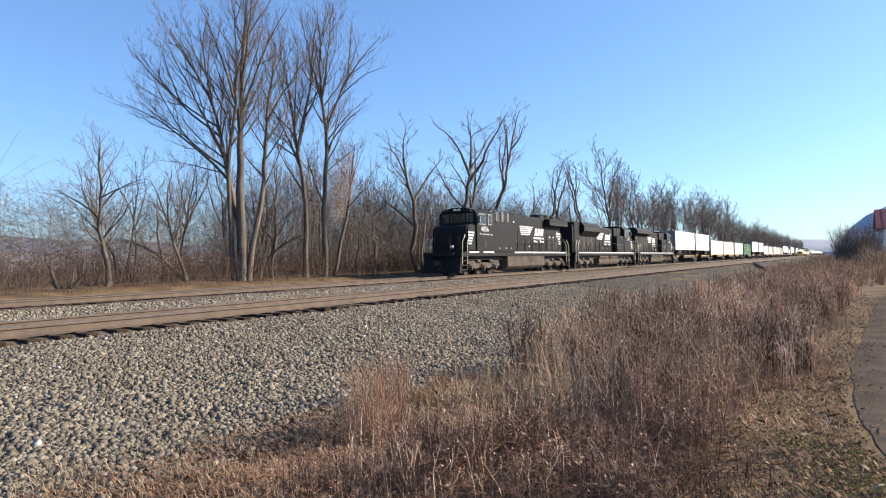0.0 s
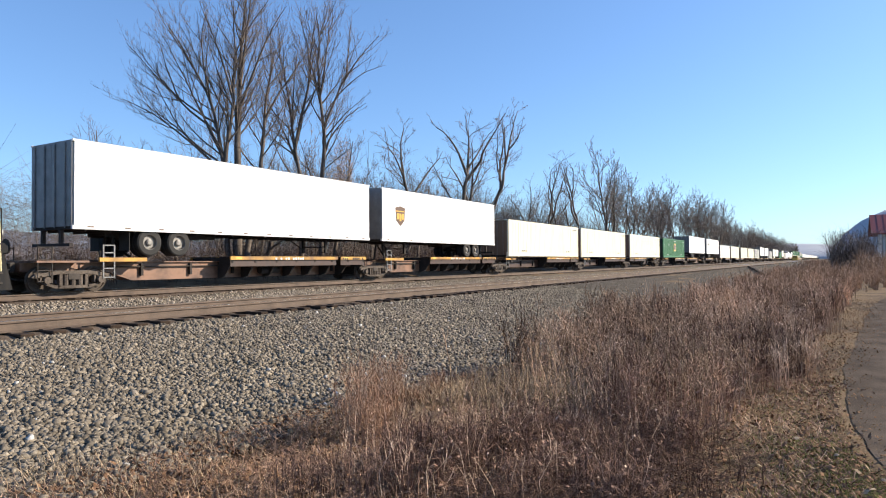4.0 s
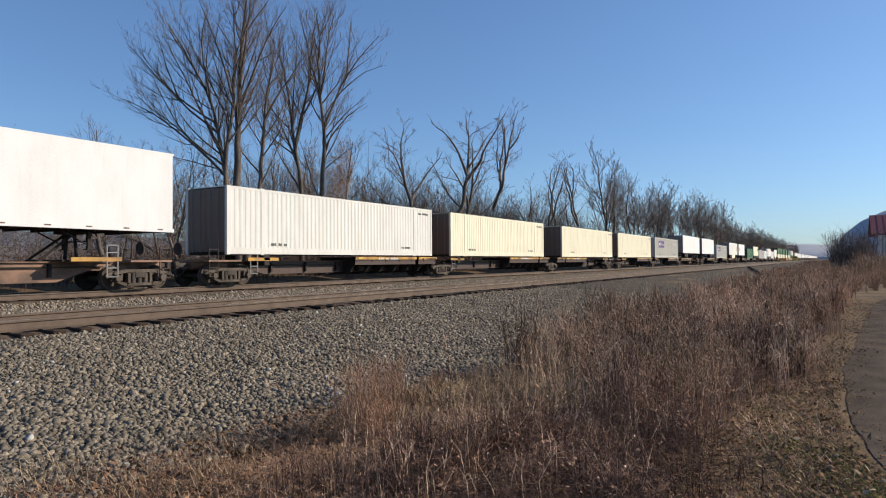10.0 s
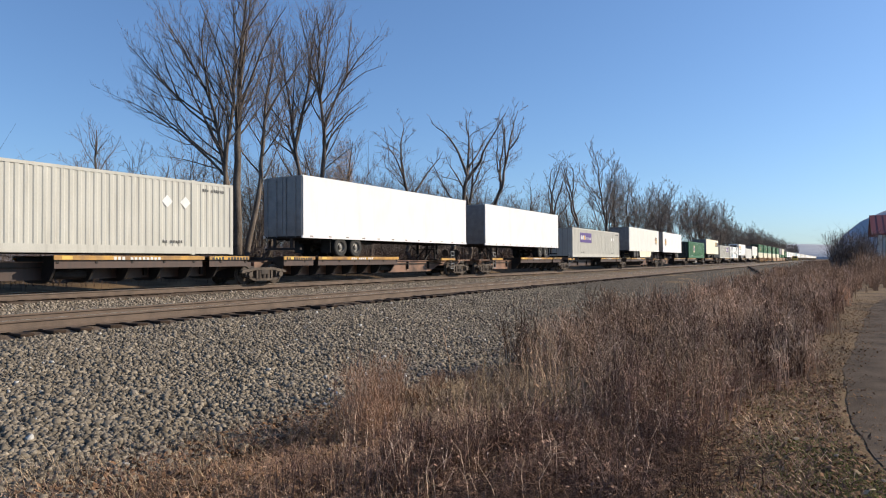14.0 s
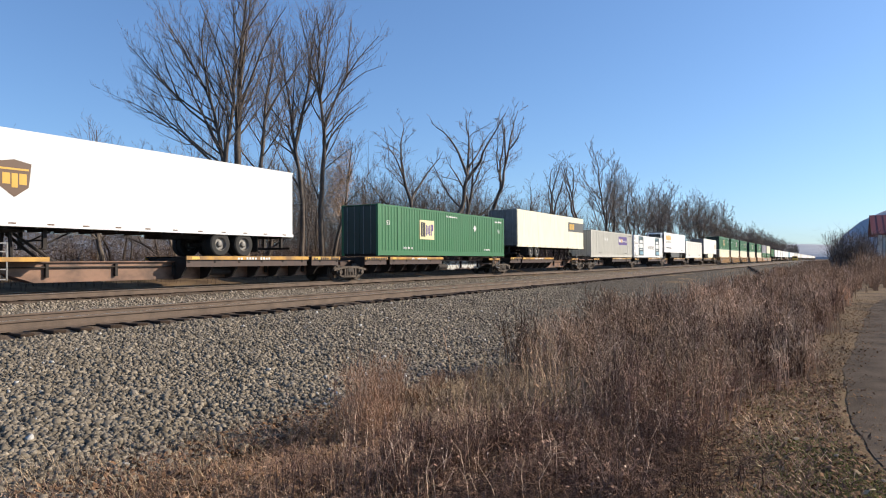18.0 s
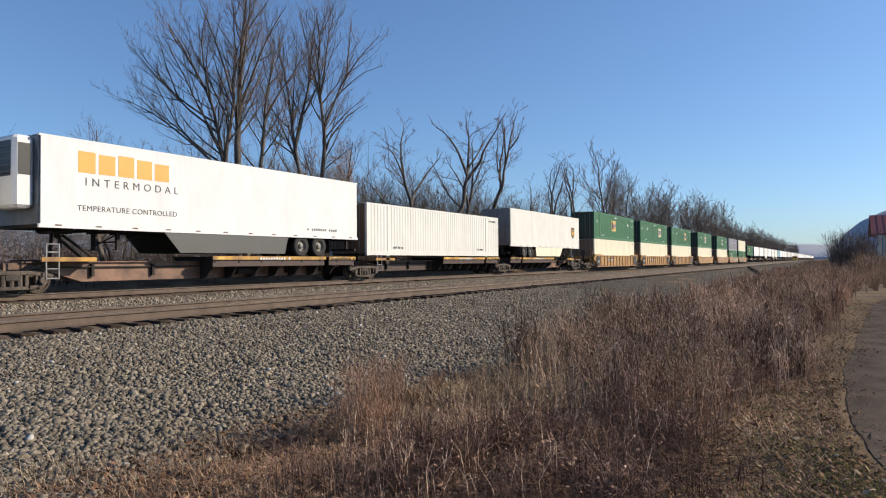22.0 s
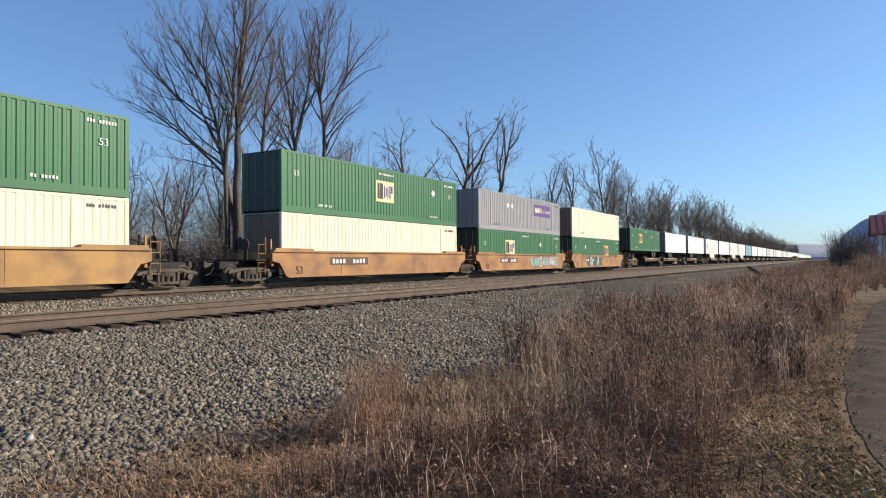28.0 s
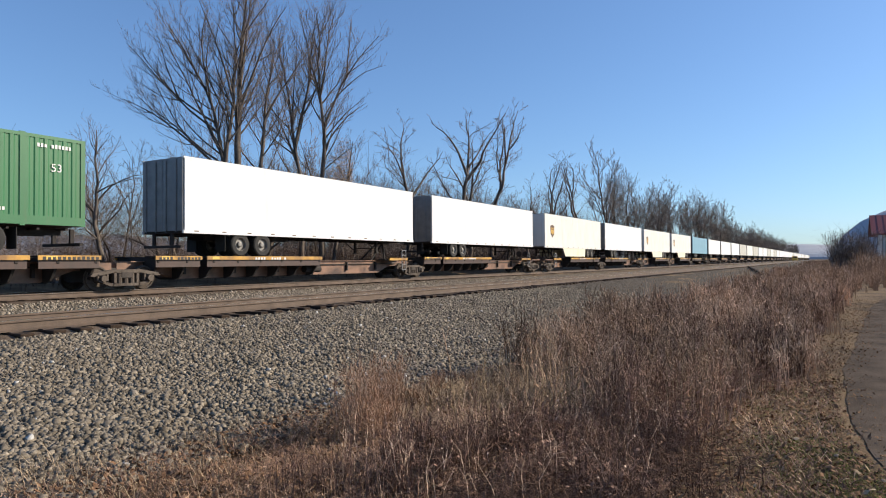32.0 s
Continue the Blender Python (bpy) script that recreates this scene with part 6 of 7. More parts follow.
def well_car(joints, wells, ribbed, label, paint):
    """Double-stack car: a deep well between each pair of trucks. wells: where each lower container begins."""
    u0 = joints[0]
    t = tagged(new("well_car"), label, "railway car", "cars of the train")
    js = [j - u0 for j in joints]
    for j in js:
        truck(t, j)
    for w, a, b in zip(wells, js, js[1:]):
        w0, w1 = w - u0 - 0.22, w - u0 + 16.37
        for s in (-1, 1):
            y0, y1 = sorted((s * 1.36, s * 1.50))
            bm = bmesh.new()
            prism(bm, [(w0 - 0.55, 1.02), (w0 - 0.55, 1.42), (w1 + 0.55, 1.42), (w1 + 0.55, 1.02), (w1 + 0.1, 0.92), (w1 - 0.35, 0.30), (w0 + 0.35, 0.30), (w0 - 0.1, 0.92)], y0, y1)
            side = part("well_side", bm, M[paint], t, "weathered orange steel well side")
            ya, yb = sorted((s * 1.50, s * 1.56))
            part("top_chord", blocks((w0 - 0.5, w1 + 0.5, *sorted((s * 1.34, s * 1.57)), 1.42, 1.50)), M[paint], side)
            part("bottom_chord", blocks((w0 + 0.4, w1 - 0.4, *sorted((s * 1.30, s * 1.54)), 0.26, 0.33)), M[paint], side)
            if ribbed:
                for i in range(14):
                    x = w0 + 0.5 + (w1 - w0 - 1.0) * i / 13
                    part("rib", shared(("rib", s, paint), lambda: blocks((-0.045, 0.045, ya, yb + 0.02, 0.32, 1.42))), M[paint], side).location.x = x
            else:
                for x in (w0 + 4.2, w0 + 12.2):
                    part("seam", blocks((x, x + 0.05, *sorted((s * 1.50, s * 1.512)), 0.33, 1.42)), M[paint], side)
            # walkway pads above the ends
            for x in (w0 - 0.4, w1 - 2.1):
                part("end_ledge", blocks((x, x + 2.5, *sorted((s * 1.33, s * 1.56)), 1.50, 1.60)), M[paint], t)
        part("well_floor", blocks((w0, w1, -1.36, 1.36, 0.27, 0.33)), M["dark"], t)
        for x, wy in ((w0 - 0.35, -1), (w1 + 0.35, 1)):
            edge = a if wy < 0 else b
            part("end_bulkhead", blocks((*sorted((x, x + wy * 0.12)), -1.36, 1.36, 0.8, 1.42)), M[paint], t)
            part("end_sill", blocks((*sorted((x, edge - wy * 0.05)), -0.5, 0.5, 0.72, 1.02)), M["dark"], t)
            bm = bmesh.new()
            for s in (-1, 1):
                tube(bm, (x + wy * 0.35, s * 1.2, 0.5), (x + wy * 0.35, s * 1.2, 2.1), 0.022, n=5)
                tube(bm, (x + wy * 0.75, s * 1.2, 0.5), (x + wy * 0.75, s * 1.2, 1.8), 0.022, n=5)
                for z in (0.55, 0.95, 1.35, 1.75):
                    tube(bm, (x + wy * 0.35, s * 1.2, z), (x + wy * 0.75, s * 1.2, z), 0.018, n=5)
            part("grab_iron", bm, M[paint], t, "ladder and grab irons")
            part("end_platform", blocks((*sorted((x, x + wy * 1.0)), -1.3, 1.3, 1.04, 1.10)), M["dark"], t)
            part("brake_wheel", one(tube, (x + wy * 0.9, -0.55, 1.75), (x + wy * 0.95, -0.55, 1.75), 0.27, n=14), M["iron"], t, "dark hand brake wheel")
            part("brake_stand", blocks((*sorted((x + wy * 0.8, x + wy * 0.9)), -0.65, -0.45, 1.08, 1.9)), M["dark"], t)
            for yy in (-1.28, -0.95, 0.95):
                part("end_post", blocks((*sorted((x + wy * 0.05, x + wy * 0.12)), yy - 0.03, yy + 0.03, 1.05, 2.0)), M[paint if yy < -1 else "dark"], t)
        # data plates and numbers on the road side
        for x in ((w0 + 0.15, w1 - 1.35) if ribbed else ()):
            part("data_plate", blocks((x, x + 1.1, -1.575, -1.57, 0.42, 1.36)), M["markblack"], t, "black data plate")
        if ribbed:
            words("125T", w0 + 0.72, 0.72, 0.24, M["markwhite"], t, y=-1.58)
            words("53", w1 - 1.67, 0.60, 0.28, M["markblack"], t, y=-1.512)
            part("small_print", bars(w1 - 1.2, 0.8, 0.8, 0.10, 7, y=-1.58), M["markwhite"], t)
            for k, n in ((3, 4), (4, 5)):
                x = w0 + 0.5 + (w1 - w0 - 1.0) * k / 13 + 0.12
                part("number_panel", blocks((x, x + 0.95, -1.512, -1.508, 0.86, 1.18)), M["markbrown"], t, "brown number panel")
                part("small_print", bars(x + 0.08, 0.92, 0.8, 0.2, n, y=-1.518, seed=k), M["markwhite"], t)
            for k in (1, 2, 11):
                x = w0 + 0.5 + (w1 - w0 - 1.0) * k / 13 + 0.15
                part("marking", blocks((x, x + 0.9, -1.512, -1.508, 0.34, 0.44)), M["markred"], t, "faded red patch")
        else:
            words("53", w0 + 1.15, 0.42, 0.36, M["markblack"], t, y=-1.512)
            part("number_panel", blocks((w0 + 3.3, w0 + 6.4, -1.512, -1.508, 0.82, 1.20)), M["markbrown"], t, "dark brown number panel")
            part("small_print", bars(w0 + 3.5, 0.89, 2.7, 0.24, 10, y=-1.518), M["markwhite"], t)
    for x, w in ((js[0], -1), (js[-1], 1)):
        part("end_sill", blocks((*sorted((x - w * 0.4, x + w * 1.2)), -0.42, 0.42, 0.70, 1.0)), M["dark"], t)
        coupler(t, x + w * 1.1, w)
    MOVING.append((t, u0, 0.0))
    return t


def graffiti(t, x0, x1, z0, z1, y, fills, line, seed):
    """Sprayed letters as blobs: a dark outline, a fill and a short highlight each."""
    rnd = random.Random(seed)
    n = max(3, int((x1 - x0) / 0.75))

    def blob(cx, cz, w, h, k, y0, wob):
        bm = bmesh.new()
        pts = []
        for i in range(16):
            a = 2 * math.pi * i / 16
            r = 1 + wob[i % 8]
            pts.append((cx + math.cos(a) * w * r * k, cz + math.sin(a) * h * r * k))
        prism(bm, pts, y0, y0 + 0.003)
        return bm
    for i in range(n):
        cx, cz = x0 + (x1 - x0) * (i + 0.5) / n, (z0 + z1) / 2 + rnd.uniform(-0.05, 0.05)
        w, h = (x1 - x0) / n * 0.8, (z1 - z0) * 0.52
        wob = [rnd.uniform(-0.35, 0.25) for _ in range(8)]
        d = 0.004 * (i % 2)
        part("graffiti", blob(cx, cz, w, h, 1.0, y - 0.004 - d, wob), M[line], t, "sprayed outline")
        part("graffiti", blob(cx, cz, w, h, 0.78, y - 0.0075 - d, wob), M[fills[i % len(fills)]], t, "sprayed letter shape")
        hx = cx + rnd.uniform(-0.2, 0.1) * w
        part("graffiti", blocks((hx, hx + 0.10, y - 0.0145 - d, y - 0.0115 - d, cz - h * 0.45, cz + h * 0.45)), M[line], t)
        if rnd.random() < 0.7:
            part("graffiti", blob(cx + w * 0.3, cz + h * 0.3, w * 0.22, h * 0.2, 1.0, y - 0.0145 - d, wob), M[line], t)


# loads: what stands where along the train
def put(thing, u, z):
    MOVING.append((thing, u, z))
    return thing


DECK, BED, TOP, LOW = 1.23, 1.30, 3.28, 0.38
C_CREAM = "cream ribbed steel container on a railway car"
put(trailer("white", "white trailer with grey rear doors on a railway car", nose_lead=False), 106.05, DECK)
put(trailer("white", "white trailer with a brown shield decal", L=14.2, nose_lead=True, logo="shield"), 123.3, DECK)
for u in (139.95, 157.10, 175.57, 270.93, 291.62, 310.24):
    if "cream" not in DONE:
        DONE["cream"] = put(container("cream", C_CREAM), u, BED)
    else:
        put(copy_thing(DONE["cream"], pose(0, 0, 0)), u, BED)
put(container("green", "green ribbed steel container with a yellow decal panel", "e", 7.48), 194.29, BED)
put(trailer("white", "white trailer with pale lettering and grey doors", logo="pr"), 215.03, DECK)
put(trailer("white", "white trailer with dark company lettering", logo="p"), 233.74, DECK)
put(container("offwhite", "whitish ribbed steel container on a railway car"), 252.43, BED)
put(container("greycont", "light grey ribbed container with a purple decal", "f", 2.3), 328.87, BED)
put(trailer("white", "plain white trailer with grey rear doors"), 349.20, DECK)
put(trailer("white", "plain white trailer, its nose leading", L=14.75, nose_lead=True), 368.17, DECK)
put(container("greycont", "light grey ribbed container with a purple decal", "f", 2.2), 386.75, BED)
put(trailer("offwhite", "whitish trailer with a brown shield decal and side skirt", logo="shield", skirt="cream"), 407.41, DECK)
put(trailer("white", "white trailer with a brown shield decal, its nose leading", L=13.9, nose_lead=True, logo="shield"), 426.30, DECK)
put(container("green", "green ribbed steel container with a pale yellow decal panel", "e", 4.35, "markpale"), 446.81, BED)
put(trailer("cream", "cream trailer with a dark grey band", logo="band"), 465.44, DECK)
put(container("greycont", "pale grey ribbed container with a purple decal", "f", 10.2), 484.07, BED)
put(container("white", "white refrigerated container with dark decal panels", "dark", flat=True, marks=False), 501.33, BED)
put(trailer("white", "white refrigerated trailer with orange lettering", nose_lead=True, logo="w", skirt="markgrey", cooler=True), 518.78, DECK)
put(container("offwhite", "whitish ribbed steel container on a railway car"), 535.74, BED)
put(trailer("offwhite", "whitish trailer with a brown shield decal and side skirt", logo="shield", skirt="cream"), 554.06, DECK)
G_UP = "green ribbed container stacked on another"
for u, lx, tone in ((575.10, 6.4, "markyellow"), (594.58, 10.3, "markpale"), (614.04, 10.3, "markyellow"), (637.50, 7.6, "markpale"), (661.17, 7.3, "markpale")):
    put(container("green", G_UP, "e", lx, tone), u, TOP)
    put(copy_thing(DONE["cream"], pose(0, 0, 0)), u, LOW)
put(container("silver", "silver grey ribbed container stacked on a green one", "f", 10.1), 680.53, TOP)
put(container("green", "green ribbed container low in a well car", "e", 4.5, "markpale"), 680.53, LOW)
put(copy_thing(DONE["cream"], pose(0, 0, 0)), 700.02, TOP)
put(container("green", "green ribbed container low in a well car", "e", 10.2), 700.02, LOW)
put(container("green", "green ribbed container on a road chassis", "e", 4.4), 721.23, DECK + 0.95)
put(trailer("dark", "dark road chassis with wheels under a green container", nose_lead=True, frame_only=True), 721.23, DECK)
DONE["plain"] = put(trailer("white", "plain white trailer with grey rear doors", ), 741.25, DECK)
put(copy_thing(DONE["plain"], pose(0, 0, 0)), 759.50, DECK)
DONE["shield"] = put(trailer("offwhite", "whitish trailer with a brown shield decal and side skirt", nose_lead=True, logo="shield", skirt="cream"), 778.27, DECK)
put(copy_thing(DONE["plain"], pose(0, 0, 0)), 796.0, DECK)
put(copy_thing(DONE["shield"], pose(0, 0, 0)), 813.5, DECK)
put(copy_thing(DONE["shield"], pose(0, 0, 0)), 831.1, DECK)
put(trailer("skyblue", "light blue trailer on a railway car"), 849.0, DECK)
tail = random.Random(5)
for i in range(40):
    u = 867.0 + 17.75 * i
    k = tail.random()
    look_of = "white" if k < 0.62 or i < 3 else ("offwhite" if k < 0.85 else "greycont")
    if look_of in DONE:
        put(copy_thing(DONE[look_of], pose(0, 0, 0)), u, DECK)
    else:
        DONE[look_of] = put(trailer(look_of, "plain " + {"white": "white", "offwhite": "whitish", "greycont": "pale grey"}[look_of] + " trailer near the train's end", far=True), u, DECK)

SPINE = "articulated spine car with yellow-edged decks"
spine_car([106.2, 122.9, 138.7, 157.2, 174.45, 190.4], [("R", 1), ("R", 1), ("R", 0), ("R", 0), ("L", 0)], SPINE)
g = spine_car([194.95, 212.2, 231.6, 248.6], [("R", 0), ("L", 1), ("L", 1)], SPINE)
spine_car([252.8, 270.2, 289.4, 306.9], [("R", 0), ("R", 0), ("L", 0)], SPINE)
spine_car([311.1, 328.3, 346.95, 364.65], [("R", 0), ("R", 0), ("L", 1)], SPINE)
spine_car([368.6, 384.8, 405.1, 422.8], [("R", 1), ("R", 0), ("L", 1)], SPINE)
g = spine_car([426.6, 444.6, 463.1, 480.8], [("R", 1), ("L", 0), ("L", 1)], SPINE)
graffiti(g, 446.81 - 426.6 + 8.6, 446.81 - 426.6 + 13.7, 0.44, 0.96, -0.364, ["graffiti"], "graffiti3", 4)
spine_car([484.3, 501.0, 518.1, 535.8, 553.1, 569.5], [("R", 0), ("R", 0), ("R", 1), ("R", 0), ("L", 1)], SPINE)
WELL = "articulated double-stack well car of weathered orange steel"
well_car([573.6, 593.0, 612.4, 631.9], [575.10, 594.58, 614.04], True, WELL + " with ribbed sides", "tan")
well_car([636.0, 655.4], [637.50], False, "double-stack well car with smooth ochre sides", "tan")
g = well_car([659.6, 679.0, 698.4, 717.5], [661.17, 680.53, 700.02], False, WELL, "orange")
graffiti(g, 680.53 - 659.6 + 8.8, 680.53 - 659.6 + 14.8, 0.36, 1.40, -1.508, ["graffiti2", "graffiti2", "graffiti"], "markred", 9)
graffiti(g, 700.02 - 659.6 + 4.0, 700.02 - 659.6 + 8.5, 0.36, 1.38, -1.508, ["graffiti4", "graffiti", "graffiti4"], "markteal", 11)
spine_car([721.5, 739.0, 757.6, 776.0], [("R", 1), ("L", 1), ("L", 1)], SPINE)
first = spine_car([779.8, 795.2, 812.9, 830.4, 848.1, 865.6], [("R", 1), ("L", 1), ("R", 1), ("R", 1), ("L", 1)], SPINE)
DONE["tailcar"] = spine_car([868.2, 884.4, 902.1, 919.9, 937.6, 953.5], [("L", 1), ("L", 1), ("L", 1), ("L", 1), ("L", 1)], SPINE, far=True)
for i in range(1, 8):
    MOVING.append((copy_thing(DONE["tailcar"], pose(0, 0, 0)), 868.2 + 88.75 * i, 0.0))

# ---- locomotives ----
ROLLING = []         # wheelsets and their places in the truck


def loco_truck(parent, x, axles=(-1.85, 0.0, 1.85), r=0.53):
    t = part("truck", blocks((-2.3, 2.3, -0.75, 0.75, 0.62, 0.92, 0.03)), M["iron"], parent, "grimy three-axle truck")
    t.location.x = x

    def side(s):
        bm = bmesh.new()
        y0, y1 = sorted((s * 1.02, s * 1.20))
        prism(bm, [(-2.75, 0.62), (-2.6, 0.98), (-1.3, 1.0), (-1.0, 0.86), (1.0, 0.86), (1.3, 1.0), (2.6, 0.98), (2.75, 0.62), (2.3, 0.55), (1.4, 0.60), (1.15, 0.44), (0.7, 0.44), (0.5, 0.60), (-0.5, 0.60), (-0.7, 0.44), (-1.15, 0.44), (-1.4, 0.60), (-2.3, 0.55)], y0, y1)
        for a in axles:
            block(bm, a - 0.26, a + 0.26, *sorted((s * 1.16, s * 1.30)), 0.34, 0.78, 0.04)
            tube(bm, (a, s * 1.28, r), (a, s * 1.40, r), 0.15, n=12)
            for k in (-0.42, 0.42):
                tube(bm, (a + k, s * 1.12, 0.50), (a + k, s * 1.12, 0.86), 0.11, n=10)
        tube(bm, (-0.95, s * 1.24, 0.95), (-0.45, s * 1.24, 0.95), 0.10, n=10)
        tube(bm, (0.95, s * 1.24, 0.95), (1.45, s * 1.24, 0.95), 0.10, n=10)
        return bm
    for s in (-1, 1):
        part("side_frame", shared(("loco_frame", s), lambda: side(s)), M["dusty"], t)

    def wheels():
        bm = bmesh.new()
        tube(bm, (0, -1.0, 0), (0, 1.0, 0), 0.1, n=10)
        for s in (-1, 1):
            prof = [(0.69, r + 0.028), (0.72, r + 0.028), (0.73, r), (0.83, r - 0.01), (0.83, r - 0.07), (0.78, r - 0.09), (0.77, 0.2), (0.86, 0.17), (0.86, 0.0)]
            rings = [[bm.verts.new((rr * math.cos(a), s * yy, rr * math.sin(a))) for a in (2 * math.pi * i / 28 for i in range(28))] for yy, rr in prof]
            for p, q in zip(rings, rings[1:]):
                for i in range(28):
                    j = (i + 1) % 28
                    bm.faces.new((p[i], p[j], q[j], q[i]))
        return bm
    for a in axles:
        w = part("wheelset", shared(("loco_wheels", r), wheels), M["iron"], t, "steel wheels on an axle")
        w.location = (a, 0, r)
        ROLLING.append((w, (a, 0, r)))


def locomotive(u0, style, number, cab_leads, logo, label, L=22.3):
    """Six-axle road diesel. v runs from the cab's nose to the rear; style sets hood and radiator."""
    back = L - 22.3
    t = tagged(new("locomotive"), label, "locomotive", "locomotives of the train")
    X = (lambda v: v) if cab_leads else (lambda v: L - v)

    def sp(a, b):
        return sorted((X(a), X(b)))

    def bx(a, b, y0, y1, z0, z1, r=0.0):
        return (*sp(a, b), y0, y1, z0, z1, r)
    blk = M["black"]
    part("frame", blocks(bx(0.55, 21.75 + back, -1.52, 1.52, 1.30, 1.55), bx(0.6, 21.7 + back, -1.2, 1.2, 1.05, 1.32)), blk, t)
    for s in (-1, 1):
        ya, yb = sorted((s * 1.525, s * 1.535))
        for a, b in (((1.62, 3.0), (3.7, 5.32), (8.9, 20.6 + back)) if style == "a" else ((1.6, 20.8 + back),)):
            part("sill_stripe", blocks(bx(a, b, ya, yb, 1.52, 1.63)), M["markwhite"], t, "white stripe along the walkway edge")
    part("walkway", blocks(bx(0.6, 21.7 + back, -1.53, 1.53, 1.55, 1.60)), blk, t)
    for a in ((4.13, 18.3 + back * 0.4) if style == "a" else (4.15, 18.2 + back)):
        loco_truck(t, X(a))
    hood_end = 21.1 if style == "b" else 20.9 + back
    # tank
    bm = bmesh.new()
    x0, x1 = sp(7.7, 14.9)
    deep, tall = (1.49, 1.29) if style == "a" else (1.42, 0.96)
    extrude_x(bm, [(-1.0, 0.28), (-1.30, 0.34), (-deep, 0.52), (-deep, tall - 0.03), (-deep + 0.05, tall), (deep - 0.05, tall), (deep, tall - 0.03), (deep, 0.52), (1.30, 0.34), (1.0, 0.28)], x0, x1)
    part("fuel_tank", bm, M["dusty"], t, "fuel tank brown with road dust")
    for k in (() if style == "a" else (0, 1)):
        a, b = sp(7.9 + 3.5 * k, 11.0 + 3.5 * k)
        tank = bmesh.new()
        tube(tank, (a, -1.26, 1.14), (b, -1.26, 1.14), 0.19, n=14)
        for q, w in ((a, -0.08), (b, 0.08)):
            tube(tank, (q, -1.26, 1.14), (q + w, -1.26, 1.14), 0.19, 0.10, n=14)
        part("air_reservoir", tank, M["dusty"], t, "round air reservoir under the walkway")
    # nose and cab
    bm = bmesh.new()
    pts = [(X(1.55), 1.6), (X(1.6), 3.22), (X(1.8), 3.42), (X(2.85), 3.62), (X(2.85), 1.6)]
    prism(bm, pts, -1.42, 1.42)
    bmesh.ops.bevel(bm, geom=[e for e in bm.edges if abs(e.verts[0].co.y) == abs(e.verts[1].co.y) and e.verts[0].co.y == e.verts[1].co.y], offset=0.10, segments=2, affect="EDGES")
    part("nose", bm, blk, t, "black short nose")
    bm = bmesh.new()
    roof = [(-1.52, 1.6), (-1.52, 4.30), (-1.2, 4.58), (-0.55, 4.74), (0.55, 4.74), (1.2, 4.58), (1.52, 4.30), (1.52, 1.6)]
    extrude_x(bm, roof, *sp(2.80, 5.5))
    part("cab", bm, blk, t, "black wide cab")
    part("cab_visor", blocks(bx(2.5, 2.85, -1.2, 1.2, 4.42, 4.50)), blk, t)
    for y0, y1 in ((-1.25, -0.68), (-0.6, 0.6), (0.68, 1.25)):
        part("windscreen", blocks(bx(2.77, 2.81, y0, y1, 3.70, 4.32)), M["glass"], t, "dark windscreen pane")
    for s in (-1, 1):
        for a, b in ((3.14, 4.0), (4.55, 5.05)):
            fr = part("cab_window", blocks(bx(a - 0.045, b + 0.045, *sorted((s * 1.52, s * 1.545)), 3.53, 4.29)), M["frame"], t, "pale framed side window")
            part("pane", blocks(bx(a, b, *sorted((s * 1.54, s * 1.552)), 3.57, 4.25)), M["glass"], fr)
        part("mirror", blocks(bx(2.92, 2.99, *sorted((s * 1.55, s * 1.72)), 3.6, 4.1)), M["steelgrey"], t)
    part("nose_door", blocks(bx(1.50, 1.58, -0.35, 0.35, 1.7, 3.0)), blk, t)
    for y in (-0.16, 0.16):
        x = X(2.78)
        part("headlight", one(tube, (x, y, 4.56), (X(2.6), y, 4.56), 0.11, n=12), M["lamp"], t, "round headlight")
    for y in (-0.85, 0.85):
        part("ditch_light", one(tube, (X(0.5), y, 1.95), (X(0.38), y, 1.95), 0.11, n=12), M["lamp"], t, "ditch light")
    for s in (-1, 1):
        part("number_board", blocks(bx(2.70, 3.2, *sorted((s * 0.75, s * 1.05)), 4.45, 4.65)), M["markblack"], t)
    # hood
    top = {"a": 4.62, "b": 4.35, "c": 4.48}[style]
    bm = bmesh.new()
    extrude_x(bm, [(-0.92, 1.6), (-0.92, top - 0.15), (-0.75, top), (0.75, top), (0.92, top - 0.15), (0.92, 1.6)], *sp(7.4, 20.9 + back))
    part("hood", bm, blk, t, "long black engine hood")
    # cabinets behind the cab, as wide as the walkway
    wide = {"a": (5.5, 8.88), "b": (5.5, 8.3), "c": (5.5, 8.6)}[style]
    part("equipment_cabinet", blocks(bx(*wide, -1.50 if style == "a" else -1.46, 1.50, 1.6, 3.68 if style == "a" else 3.5, 0.04), bx(wide[0], wide[1], -1.10, 1.10, 3.4, top + 0.06, 0.04)), blk, t, "black equipment cabinet behind the cab")
    for i in range(4 if style != "b" else 2):
        part("grille", blocks(bx(5.75 + 0.78 * i, 6.4 + 0.78 * i, -1.125, -1.10, 3.80, 4.45)), M["dark"], t, "dark intake grille")
    if style != "a":
        for v in (5.75, 6.6, 7.45):
            door = part("cabinet_door", blocks(bx(v, v + 0.75, -1.475, -1.458, 1.75, 3.3)), blk, t)
            part("latch", blocks(bx(v + 0.62, v + 0.68, -1.49, -1.475, 2.4, 2.6)), M["frame"], door)
        for v, z in ((5.9, 2.0), (7.2, 2.1), (6.4, 3.4), (2.05, 1.95)):
            part("placard", blocks(bx(v, v + 0.16, -1.535 if v < 5 else -1.482, -1.525 if v < 5 else -1.476, z, z + 0.1)), M["markwhite"], t, "small white placard")
